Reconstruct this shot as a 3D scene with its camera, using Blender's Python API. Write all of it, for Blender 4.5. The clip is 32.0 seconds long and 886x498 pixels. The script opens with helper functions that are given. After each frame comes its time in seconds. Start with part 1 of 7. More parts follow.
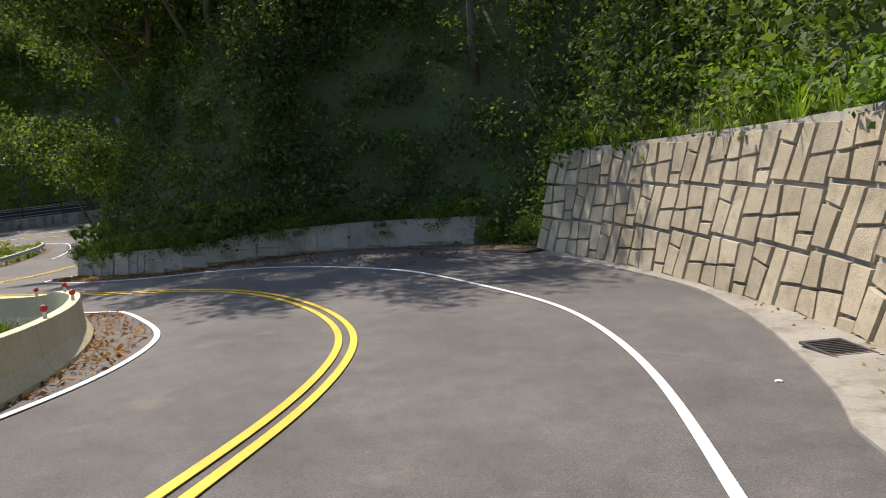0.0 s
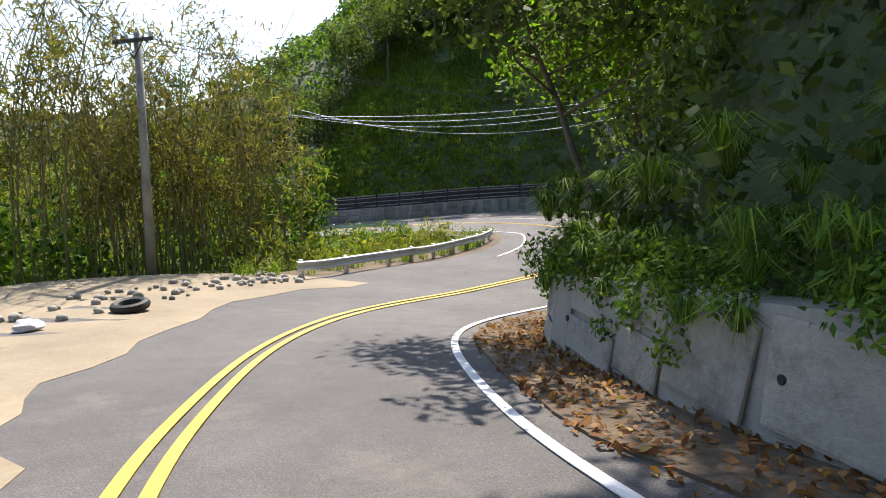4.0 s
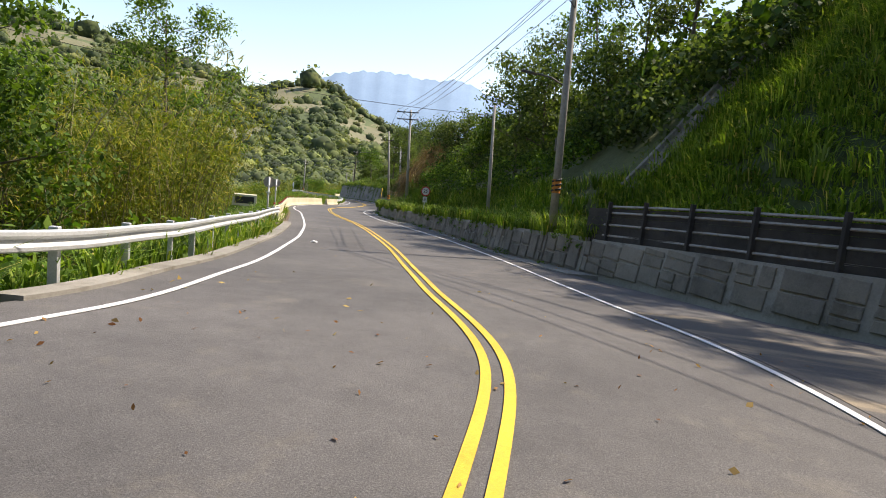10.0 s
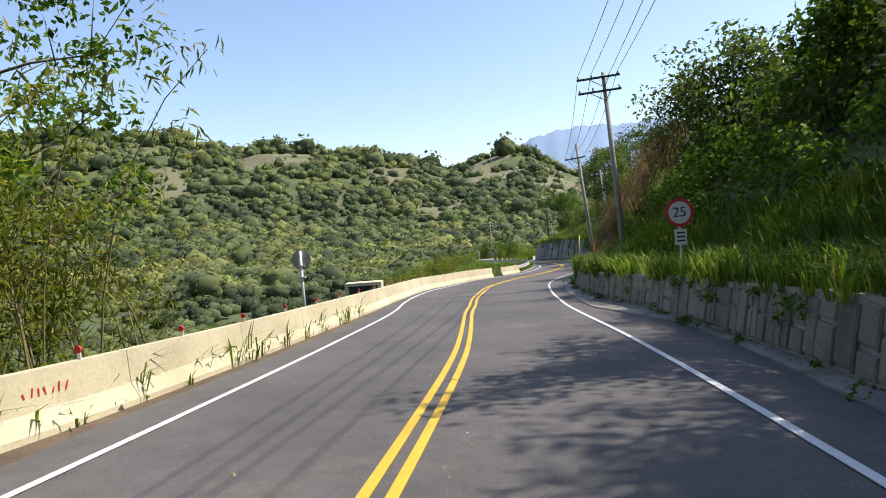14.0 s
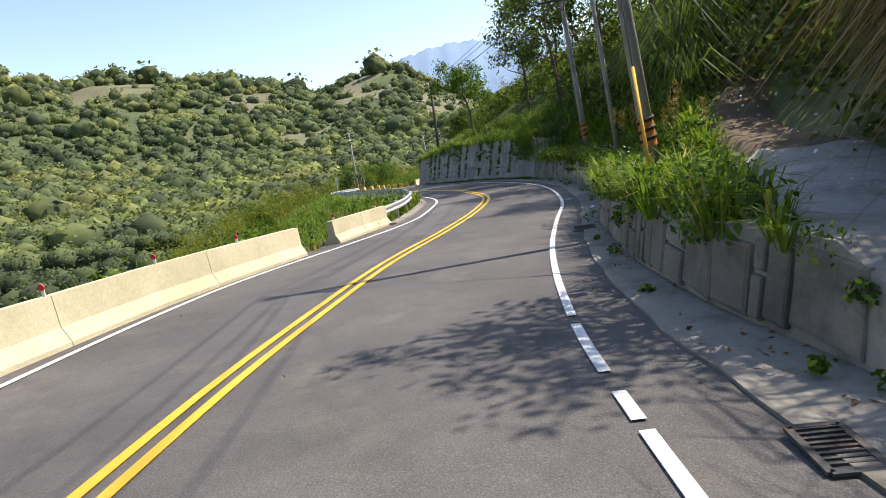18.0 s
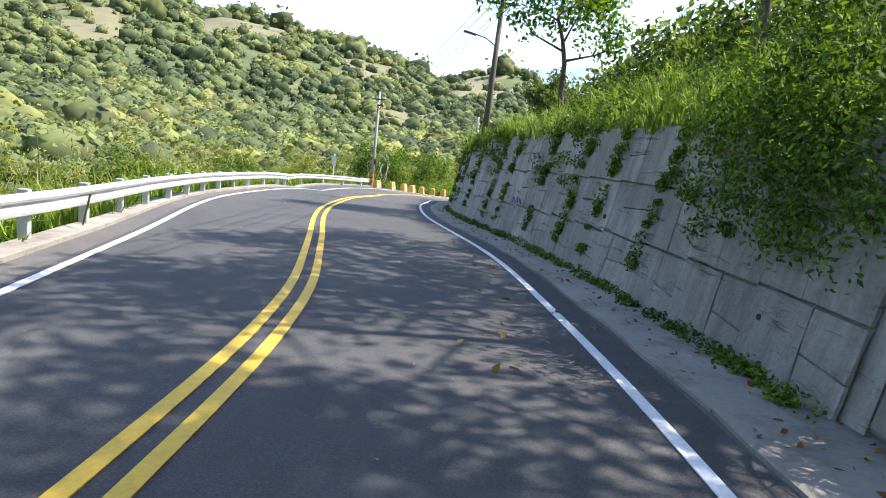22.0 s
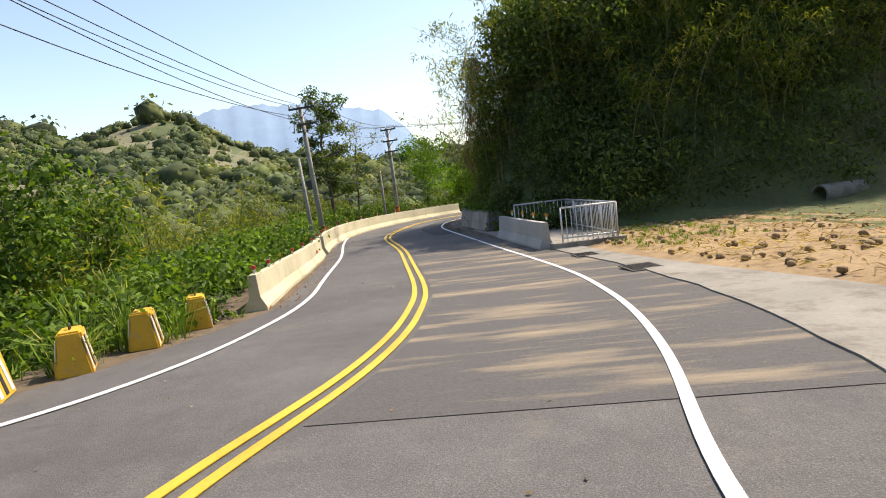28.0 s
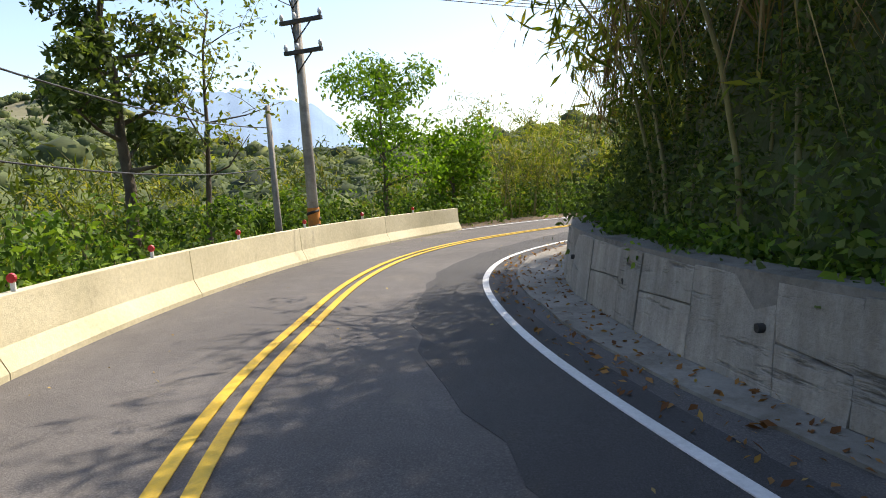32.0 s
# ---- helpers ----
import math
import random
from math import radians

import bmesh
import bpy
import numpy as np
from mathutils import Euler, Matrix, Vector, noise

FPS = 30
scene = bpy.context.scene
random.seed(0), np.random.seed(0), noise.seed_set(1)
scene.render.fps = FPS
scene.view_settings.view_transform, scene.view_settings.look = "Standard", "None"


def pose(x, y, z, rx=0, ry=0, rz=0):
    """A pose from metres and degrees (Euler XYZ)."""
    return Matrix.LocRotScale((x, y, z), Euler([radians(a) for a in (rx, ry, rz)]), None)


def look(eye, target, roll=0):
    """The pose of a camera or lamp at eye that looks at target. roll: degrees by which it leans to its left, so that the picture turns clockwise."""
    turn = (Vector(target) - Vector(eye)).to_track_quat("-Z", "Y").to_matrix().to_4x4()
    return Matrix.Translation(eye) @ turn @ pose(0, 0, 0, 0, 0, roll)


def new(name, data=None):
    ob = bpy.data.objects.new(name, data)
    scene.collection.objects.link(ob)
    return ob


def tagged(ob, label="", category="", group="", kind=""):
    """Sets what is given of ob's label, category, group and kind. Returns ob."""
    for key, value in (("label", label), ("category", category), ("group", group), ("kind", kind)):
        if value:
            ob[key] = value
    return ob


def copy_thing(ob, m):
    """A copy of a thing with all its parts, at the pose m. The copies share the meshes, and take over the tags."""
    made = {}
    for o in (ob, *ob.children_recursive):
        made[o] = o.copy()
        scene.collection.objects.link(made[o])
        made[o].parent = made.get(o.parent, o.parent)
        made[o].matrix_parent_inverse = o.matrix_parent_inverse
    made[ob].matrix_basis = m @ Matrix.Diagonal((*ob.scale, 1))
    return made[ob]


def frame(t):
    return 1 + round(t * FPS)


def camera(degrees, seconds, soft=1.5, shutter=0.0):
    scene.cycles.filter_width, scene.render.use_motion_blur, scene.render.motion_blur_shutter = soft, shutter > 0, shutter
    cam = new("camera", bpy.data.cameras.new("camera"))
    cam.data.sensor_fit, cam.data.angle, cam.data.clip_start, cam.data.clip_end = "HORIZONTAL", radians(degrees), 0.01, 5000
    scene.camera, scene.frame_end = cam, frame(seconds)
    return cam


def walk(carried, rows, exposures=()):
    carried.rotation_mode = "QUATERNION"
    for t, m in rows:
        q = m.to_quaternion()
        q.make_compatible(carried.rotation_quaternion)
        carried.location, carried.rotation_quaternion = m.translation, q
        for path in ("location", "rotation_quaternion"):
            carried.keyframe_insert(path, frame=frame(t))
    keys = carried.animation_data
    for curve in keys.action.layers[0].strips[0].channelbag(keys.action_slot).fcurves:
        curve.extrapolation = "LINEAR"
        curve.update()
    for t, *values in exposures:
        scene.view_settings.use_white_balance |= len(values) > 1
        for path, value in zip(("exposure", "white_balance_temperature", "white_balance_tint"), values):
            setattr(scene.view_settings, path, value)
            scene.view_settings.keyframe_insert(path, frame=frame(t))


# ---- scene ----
cam = camera(69.26, 32.0, soft=1.0)
# seconds, x, y, z, tilt, lean, heading
PATH = [
    (0, -0.335, 0.209, 1.584, 80.38, 1.80, 1.31),
    (0.5, 0.171, 4.003, 1.106, 80.81, -4.30, 15.18),
    (1, -0.686, 7.507, 0.687, 79.08, -9.86, 26.22),
    (1.5, -2.097, 11.058, 0.300, 76.64, -11.24, 41.93),
    (2, -3.779, 13.869, -0.016, 76.82, -11.69, 53.89),
    (2.5, -6.124, 15.942, -0.326, 78.14, -10.21, 61.23),
    (3, -8.076, 17.468, -0.580, 81.32, -7.37, 56.85),
    (3.5, -10.113, 18.325, -0.891, 82.24, -2.68, 48.31),
    (4, -12.355, 19.151, -1.239, 81.91, 1.10, 38.93),
    (4.5, -14.084, 21.301, -1.581, 81.69, 3.78, 30.32),
    (5, -16.685, 23.360, -2.027, 82.38, 6.79, 21.29),
    (5.5, -18.711, 25.912, -2.506, 83.24, 9.99, 14.85),
    (6, -19.446, 29.246, -2.953, 83.89, 12.61, 11.62),
    (6.5, -19.411, 33.110, -3.298, 84.48, 13.13, 12.38),
    (7, -20.363, 36.725, -3.415, 86.04, 7.45, 17.89),
    (7.5, -21.336, 40.501, -3.431, 87.20, 3.37, 25.95),
    (8, -22.464, 44.142, -3.476, 87.55, 0.33, 34.37),
    (8.5, -24.285, 47.289, -3.570, 87.06, -3.19, 47.56),
    (9, -26.328, 50.053, -3.594, 85.50, -7.68, 64.04),
    (9.5, -28.969, 52.423, -3.680, 82.55, -5.41, 85.70),
    (10, -32.791, 53.535, -3.728, 82.68, -6.27, 104.43),
    (10.5, -36.236, 53.999, -3.860, 84.42, -5.61, 117.46),
    (11, -39.720, 53.442, -4.037, 88.28, -4.80, 119.72),
    (11.5, -43.208, 52.238, -4.267, 90.24, -2.59, 118.52),
    (12, -46.497, 50.902, -4.512, 88.58, 0.05, 118.93),
    (12.5, -49.674, 49.466, -4.731, 87.97, 1.54, 117.48),
    (13, -52.967, 48.219, -4.956, 87.70, 1.97, 121.10),
    (13.5, -55.990, 46.803, -5.155, 87.59, 3.10, 121.54),
    (14, -59.341, 45.165, -5.365, 87.82, 4.35, 122.79),
    (14.5, -62.954, 43.375, -5.647, 88.03, 4.80, 122.30),
    (15, -66.770, 41.482, -5.909, 87.70, 4.67, 121.22),
    (15.5, -70.741, 39.528, -6.159, 86.28, 4.50, 119.95),
    (16, -74.830, 37.550, -6.404, 83.12, 5.21, 118.79),
    (16.5, -78.708, 35.689, -6.581, 81.39, 4.98, 117.39),
    (17, -82.450, 33.962, -6.802, 80.60, 5.86, 115.86),
    (17.5, -86.245, 32.229, -7.052, 80.10, 6.72, 113.97),
    (18, -90.101, 30.612, -7.334, 80.02, 8.37, 111.94),
    (18.5, -93.920, 29.309, -7.661, 79.52, 8.77, 110.22),
    (19, -97.568, 28.213, -7.878, 79.46, 8.53, 107.48),
    (19.5, -101.104, 27.290, -8.107, 81.77, 9.32, 105.53),
    (20, -104.480, 26.511, -8.330, 82.48, 8.82, 104.43),
    (20.5, -107.914, 25.589, -8.558, 82.77, 4.26, 105.84),
    (21, -111.315, 24.624, -8.629, 82.66, -1.36, 111.10),
    (21.5, -114.739, 23.413, -8.679, 81.83, -4.50, 116.14),
    (22, -118.160, 21.843, -8.673, 80.70, -6.42, 121.67),
    (22.5, -121.520, 19.833, -8.745, 81.72, -5.57, 124.09),
    (23, -124.742, 17.590, -8.843, 84.71, -0.86, 125.95),
    (23.5, -127.626, 15.399, -8.983, 86.11, 1.76, 127.22),
    (24, -130.404, 13.150, -9.177, 85.67, 2.49, 125.17),
    (24.5, -133.291, 10.892, -9.401, 85.48, 2.76, 121.47),
    (25, -136.183, 8.761, -9.592, 85.57, 1.76, 117.83),
    (25.5, -139.119, 6.943, -9.843, 86.00, 1.18, 114.68),
    (26, -142.062, 5.183, -10.057, 85.91, 1.60, 111.34),
    (26.5, -144.959, 3.614, -10.280, 85.73, 3.05, 106.64),
    (27, -147.715, 1.346, -10.482, 85.02, 4.54, 101.18),
    (27.5, -150.749, -0.226, -10.679, 84.21, 5.81, 96.91),
    (28, -154.300, -0.306, -10.883, 83.66, 6.38, 93.43),
    (28.5, -158.110, 0.183, -11.098, 83.38, 5.82, 90.91),
    (29, -161.733, -0.322, -11.292, 83.92, 3.85, 91.70),
    (29.5, -165.391, -0.852, -11.511, 84.52, 1.52, 92.36),
    (30, -168.890, -1.315, -11.694, 84.58, 1.04, 93.51),
    (30.5, -172.178, -1.881, -11.809, 84.57, 1.36, 93.52),
    (31, -175.249, -2.449, -11.871, 84.59, 1.81, 92.73),
    (31.5, -178.085, -3.045, -11.815, 83.90, 2.03, 90.88),
    (32, -180.784, -3.606, -11.748, 83.34, 2.90, 87.31),
]
walk(cam, [(t, pose(x, y, z, a, b, c)) for t, x, y, z, a, b, c in PATH],
     exposures=[(t, e, k, 13) for t, e, k in ((0, 0.65, 6800), (1, 1.0, 6300), (2, 1.1, 6400), (3.5, 1.05, 6400), (4.5, 1.2, 6600), (7, 1.25, 6900), (8.5, 1.3, 7000), (9.5, 0.95, 7200), (11, 0.65, 6600), (13, 0.6, 6500), (16, 0.6, 6700),
                                             (18, 0.75, 6700), (20, 0.75, 6600), (21, 0.95, 6600), (22, 1.55, 6500), (23, 1.3, 6600), (24, 1.2, 6800), (25, 1.0, 6900), (26, 1.05, 7000), (29, 0.6, 7200), (30, 0.65, 7100), (31, 0.85, 7000), (32, 0.85, 7000))])

# ---------------------------------------------------------------- light
SUN_YAW, SUN_EL = 40.0, 54.0
world = bpy.data.worlds.new("world")
scene.world = world
world.use_nodes = True
wn = world.node_tree
sky = wn.nodes.new("ShaderNodeTexSky")
sky.sky_type, sky.sun_disc = "NISHITA", False
sky.sun_elevation, sky.sun_rotation = radians(SUN_EL), radians(-SUN_YAW)
sky.air_density, sky.dust_density, sky.ozone_density = 1.0, 0.9, 1.6
wn.links.new(sky.outputs[0], wn.nodes["Background"].inputs[0])
wn.nodes["Background"].inputs[1].default_value = 0.15
sun = new("sun", bpy.data.lights.new("sun", "SUN"))
sun.data.energy, sun.data.angle, sun.data.color = 4.6, radians(0.6), (1.0, 0.93, 0.82)
sun.matrix_world = look((0, 0, 80), (math.sin(radians(SUN_YAW)) * math.cos(radians(SUN_EL)),
                                     -math.cos(radians(SUN_YAW)) * math.cos(radians(SUN_EL)),
                                     80 - math.sin(radians(SUN_EL))))

# ---------------------------------------------------------------- materials
def noise_node(nt, scale, detail=6.0, rough=0.6, coord=None):
    n = nt.nodes.new("ShaderNodeTexNoise")
    n.inputs["Scale"].default_value, n.inputs["Detail"].default_value = scale, detail
    n.inputs["Roughness"].default_value = rough
    if coord:
        nt.links.new(coord, n.inputs["Vector"])
    return n


def ramp_node(nt, src, stops):
    r = nt.nodes.new("ShaderNodeValToRGB")
    while len(r.color_ramp.elements) < len(stops):
        r.color_ramp.elements.new(0.5)
    for e, (p, c) in zip(r.color_ramp.elements, stops):
        e.position, e.color = p, (*c, 1)
    nt.links.new(src, r.inputs[0])
    return r


def mix_node(nt, fac, a, b, mode="MIX"):
    m = nt.nodes.new("ShaderNodeMix")
    m.data_type, m.blend_type = "RGBA", mode
    for sock, v in ((m.inputs[0], fac), (m.inputs[6], a), (m.inputs[7], b)):
        if hasattr(v, "default_value") or hasattr(v, "is_linked"):
            nt.links.new(v, sock)
        elif isinstance(v, (int, float)):
            sock.default_value = v
        else:
            sock.default_value = (*v, 1)
    return m.outputs[2]


def base_mat(name, rough=0.9, metal=0.0):
    m = bpy.data.materials.new(name)
    m.use_nodes = True
    nt = m.node_tree
    b = nt.nodes["Principled BSDF"]
    b.inputs["Roughness"].default_value, b.inputs["Metallic"].default_value = rough, metal
    co = nt.nodes.new("ShaderNodeNewGeometry").outputs["Position"]
    return m, nt, b, co


def rough_mat(name, dark, light, stain_or_shade=None, scale=1.0, rough=0.9, metal=0.0, bump=0.3, bump_scale=60.0, random=0.0, stain_at=(0.5, 0.7)):
    """Two scales of tone, stains with their own shape, and fine relief."""
    m, nt, b, co = base_mat(name, rough, metal)
    big = noise_node(nt, 0.7 * scale, 5, 0.6, co)
    fine = noise_node(nt, 22 * scale, 8, 0.7, co)
    c = ramp_node(nt, big.outputs[0], [(0.3, dark), (0.72, light)]).outputs[0]
    c = mix_node(nt, 0.55, c, ramp_node(nt, fine.outputs[0], [(0.25, (0.45,) * 3), (0.75, (1.0,) * 3)]).outputs[0], "MULTIPLY")
    if stain_or_shade:
        st = noise_node(nt, 1.9 * scale, 8, 0.72, co)
        f = ramp_node(nt, st.outputs[0], [(stain_at[0], (0,) * 3), (stain_at[1], (1,) * 3)]).outputs[0]
        c = mix_node(nt, f, c, stain_or_shade)
    if random:
        inf = nt.nodes.new("ShaderNodeObjectInfo")
        c = mix_node(nt, random, c, ramp_node(nt, inf.outputs["Random"], [(0, (0.35,) * 3), (1, (1.35,) * 3)]).outputs[0], "MULTIPLY")
    nt.links.new(c, b.inputs["Base Color"])
    if bump:
        n = noise_node(nt, bump_scale, 6, 0.7, co)
        bp = nt.nodes.new("ShaderNodeBump")
        bp.inputs["Strength"].default_value, bp.inputs["Distance"].default_value = bump, 0.02
        nt.links.new(n.outputs[0], bp.inputs["Height"])
        nt.links.new(bp.outputs[0], b.inputs["Normal"])
    return m


def leaf_mat(name, stops, trans=0.35, rough=0.7, patch=0.25, patch_scale=0.3, kinds=False):
    """Leaf colours that change from leaf to leaf and, slowly, from place to place."""
    m, nt, b, co = base_mat(name, rough)
    geo = nt.nodes.new("ShaderNodeNewGeometry")
    c = ramp_node(nt, geo.outputs["Random Per Island"], stops).outputs[0]
    n = noise_node(nt, patch_scale, 3, 0.6, co)
    c = mix_node(nt, 1.0, c, ramp_node(nt, n.outputs[0], [(0.3, (1 - patch * 1.6,) * 3), (0.7, (1 + patch, 1 + patch, 1 - patch * 0.5))]).outputs[0], "MULTIPLY")
    if kinds:
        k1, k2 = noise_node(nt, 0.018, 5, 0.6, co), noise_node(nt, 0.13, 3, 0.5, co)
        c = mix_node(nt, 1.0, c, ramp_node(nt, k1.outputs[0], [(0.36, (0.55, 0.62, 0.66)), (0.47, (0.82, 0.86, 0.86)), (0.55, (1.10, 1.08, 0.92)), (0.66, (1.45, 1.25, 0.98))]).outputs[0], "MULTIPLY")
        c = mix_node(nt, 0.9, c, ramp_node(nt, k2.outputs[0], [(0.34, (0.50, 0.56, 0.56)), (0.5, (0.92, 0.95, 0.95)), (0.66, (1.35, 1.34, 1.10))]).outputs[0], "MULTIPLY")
    nt.links.new(c, b.inputs["Base Color"])
    b.inputs["Specular IOR Level"].default_value = 0.18
    tr = nt.nodes.new("ShaderNodeBsdfTranslucent")
    nt.links.new(mix_node(nt, 1.0, c, (1.5, 1.6, 0.5), "MULTIPLY"), tr.inputs[0])
    mx = nt.nodes.new("ShaderNodeMixShader")
    mx.inputs[0].default_value = trans
    nt.links.new(b.outputs[0], mx.inputs[1])
    nt.links.new(tr.outputs[0], mx.inputs[2])
    nt.links.new(mx.outputs[0], nt.nodes["Material Output"].inputs[0])
    return m


def asphalt_mat(name, dark, light, dust, worn=0.45):
    """Chippings, tone in patches along the lanes, oil spots and dust."""
    m, nt, b, co = base_mat(name, 0.84)
    big = noise_node(nt, 0.32, 6, 0.62, co)
    mid = noise_node(nt, 2.6, 7, 0.7, co)
    chips = noise_node(nt, 75, 3, 0.75, co)
    spots = noise_node(nt, 6.5, 4, 0.6, co)
    c = ramp_node(nt, big.outputs[0], [(0.30, dark), (0.70, light)]).outputs[0]
    c = mix_node(nt, worn, c, ramp_node(nt, mid.outputs[0], [(0.30, (0.55,) * 3), (0.72, (1.25,) * 3)]).outputs[0], "MULTIPLY")
    c = mix_node(nt, 0.85, c, ramp_node(nt, chips.outputs[0], [(0.32, (0.48,) * 3), (0.55, (1.0,) * 3), (0.72, (1.9,) * 3)]).outputs[0], "MULTIPLY")
    c = mix_node(nt, ramp_node(nt, spots.outputs[0], [(0.70, (0,) * 3), (0.78, (0.55,) * 3)]).outputs[0], c, tuple(0.5 * v for v in dark))
    st = noise_node(nt, 0.9, 8, 0.74, co)
    c = mix_node(nt, ramp_node(nt, st.outputs[0], [(0.55, (0,) * 3), (0.85, (0.8,) * 3)]).outputs[0], c, dust)
    nt.links.new(c, b.inputs["Base Color"])
    bp = nt.nodes.new("ShaderNodeBump")
    bp.inputs["Strength"].default_value, bp.inputs["Distance"].default_value = 0.55, 0.02
    nt.links.new(chips.outputs[0], bp.inputs["Height"])
    nt.links.new(bp.outputs[0], b.inputs["Normal"])
    return m


def liner_mat(name, dark, light, stain_or_shade, groove_shade, drip):
    """Cast concrete with ragged level seams, their shade put into the colour, drip marks and blotches."""
    m, nt, b, co = base_mat(name, 0.93)
    mp = nt.nodes.new("ShaderNodeMapping")
    mp.inputs["Scale"].default_value = (1.1, 1.1, 7.0)
    nt.links.new(co, mp.inputs["Vector"])
    seam = noise_node(nt, 1.15, 5, 0.62, mp.outputs[0])
    mq = nt.nodes.new("ShaderNodeMapping")
    mq.inputs["Scale"].default_value = (5.5, 5.5, 0.5)
    nt.links.new(co, mq.inputs["Vector"])
    runs = noise_node(nt, 1.0, 5, 0.6, mq.outputs[0])
    big, fine = noise_node(nt, 0.6, 6, 0.65, co), noise_node(nt, 24, 7, 0.72, co)
    c = ramp_node(nt, big.outputs[0], [(0.3, dark), (0.7, light)]).outputs[0]
    c = mix_node(nt, 0.6, c, ramp_node(nt, fine.outputs[0], [(0.25, (0.5,) * 3), (0.75, (1.15,) * 3)]).outputs[0], "MULTIPLY")
    c = mix_node(nt, drip, c, ramp_node(nt, runs.outputs[0], [(0.42, (0.42, 0.40, 0.37)), (0.62, (1.0,) * 3)]).outputs[0], "MULTIPLY")
    # crevice shade: the low parts of the seam noise are coloured dark
    f = ramp_node(nt, seam.outputs[0], [(0.30, (groove_shade,) * 3), (0.37, (0,) * 3)]).outputs[0]
    c = mix_node(nt, f, c, stain_or_shade)
    inf = nt.nodes.new("ShaderNodeObjectInfo")
    c = mix_node(nt, 0.22, c, ramp_node(nt, inf.outputs["Random"], [(0, (0.4,) * 3), (1, (1.3,) * 3)]).outputs[0], "MULTIPLY")
    nt.links.new(c, b.inputs["Base Color"])
    h = nt.nodes.new("ShaderNodeMath")
    h.operation = "MULTIPLY_ADD"
    nt.links.new(ramp_node(nt, seam.outputs[0], [(0.28, (0,) * 3), (0.42, (1,) * 3)]).outputs[0], h.inputs[0])
    h.inputs[1].default_value = 1.6
    nt.links.new(fine.outputs[0], h.inputs[2])
    bp = nt.nodes.new("ShaderNodeBump")
    bp.inputs["Strength"].default_value, bp.inputs["Distance"].default_value = 0.8, 0.03
    nt.links.new(h.outputs[0], bp.inputs["Height"])
    nt.links.new(bp.outputs[0], b.inputs["Normal"])
    return m


M_ASPHALT = asphalt_mat("asphalt", (0.074, 0.069, 0.067), (0.128, 0.119, 0.113), (0.19, 0.165, 0.13))
M_BROWNLANE = asphalt_mat("brown_worn_asphalt", (0.098, 0.084, 0.074), (0.140, 0.121, 0.106), (0.20, 0.17, 0.13), 0.3)
M_PATCH = asphalt_mat("fresh_asphalt", (0.038, 0.038, 0.040), (0.056, 0.055, 0.055), (0.075, 0.07, 0.065), 0.3)
M_DUST = rough_mat("road_dust", (0.22, 0.18, 0.12), (0.36, 0.29, 0.19), None, 0.8, 0.95)
M_NEWER = asphalt_mat("newer_asphalt", (0.044, 0.044, 0.046), (0.066, 0.065, 0.066), (0.10, 0.094, 0.086), 0.35)
M_BLUEMARK = rough_mat("blue_mark", (0.04, 0.06, 0.35), (0.06, 0.09, 0.45), None, 2.0, 0.8)
M_YELLOW = rough_mat("yellow_road_paint", (0.58, 0.36, 0.02), (0.82, 0.54, 0.04), (0.34, 0.24, 0.06), 1.2, 0.6, bump=0.2, stain_at=(0.6, 0.8))
M_WHITE = rough_mat("white_road_paint", (0.62, 0.63, 0.63), (0.86, 0.86, 0.85), (0.45, 0.44, 0.42), 1.2, 0.6, bump=0.2, stain_at=(0.66, 0.86))
M_CONC = rough_mat("weathered_concrete", (0.27, 0.25, 0.21), (0.44, 0.41, 0.35), (0.10, 0.092, 0.075), 0.9, 0.93, bump=0.5, bump_scale=35, stain_at=(0.52, 0.74))
M_WALLC = liner_mat("grey_wall_concrete", (0.30, 0.275, 0.235), (0.50, 0.465, 0.405), (0.085, 0.075, 0.062), 0.75, 0.45)
# wall grey at about half strength: shade between the slabs put into the colour
M_WALLB = rough_mat("shaded_recess_concrete", (0.16, 0.148, 0.128), (0.28, 0.26, 0.225), (0.085, 0.075, 0.06), 0.9, 0.95, bump=0.6, bump_scale=30)
M_STONE = rough_mat("tan_stone_block", (0.30, 0.25, 0.17), (0.52, 0.45, 0.33), (0.14, 0.115, 0.08), 0.9, 0.93, bump=0.7, bump_scale=30, random=0.25, stain_at=(0.5, 0.78))
M_DSTONE = rough_mat("grey_stone_block", (0.195, 0.172, 0.14), (0.35, 0.31, 0.25), (0.085, 0.074, 0.056), 0.9, 0.93, bump=0.7, bump_scale=30, random=0.3, stain_at=(0.48, 0.75))
M_WSTONE = rough_mat("pale_rough_concrete_face", (0.29, 0.265, 0.215), (0.48, 0.44, 0.36), (0.11, 0.096, 0.072), 0.9, 0.93, bump=0.8, bump_scale=26, random=0.2, stain_at=(0.5, 0.75))
M_APRON = rough_mat("pale_gutter_concrete", (0.21, 0.195, 0.165), (0.36, 0.335, 0.29), (0.11, 0.092, 0.068), 0.8, 0.93, bump=0.4, stain_at=(0.5, 0.72))
M_BARRIER = rough_mat("cream_barrier_concrete", (0.50, 0.45, 0.29), (0.75, 0.68, 0.47), (0.26, 0.22, 0.15), 0.8, 0.9, bump=0.35, stain_at=(0.6, 0.85))
M_GBARRIER = rough_mat("grey_barrier_concrete", (0.36, 0.35, 0.33), (0.52, 0.50, 0.47), (0.22, 0.20, 0.17), 0.8, 0.9, bump=0.35, stain_at=(0.6, 0.85))
M_STEEL = rough_mat("galvanised_steel", (0.55, 0.56, 0.56), (0.74, 0.75, 0.74), (0.42, 0.39, 0.34), 1.5, 0.5, 0.45, bump=0.15, stain_at=(0.62, 0.8))
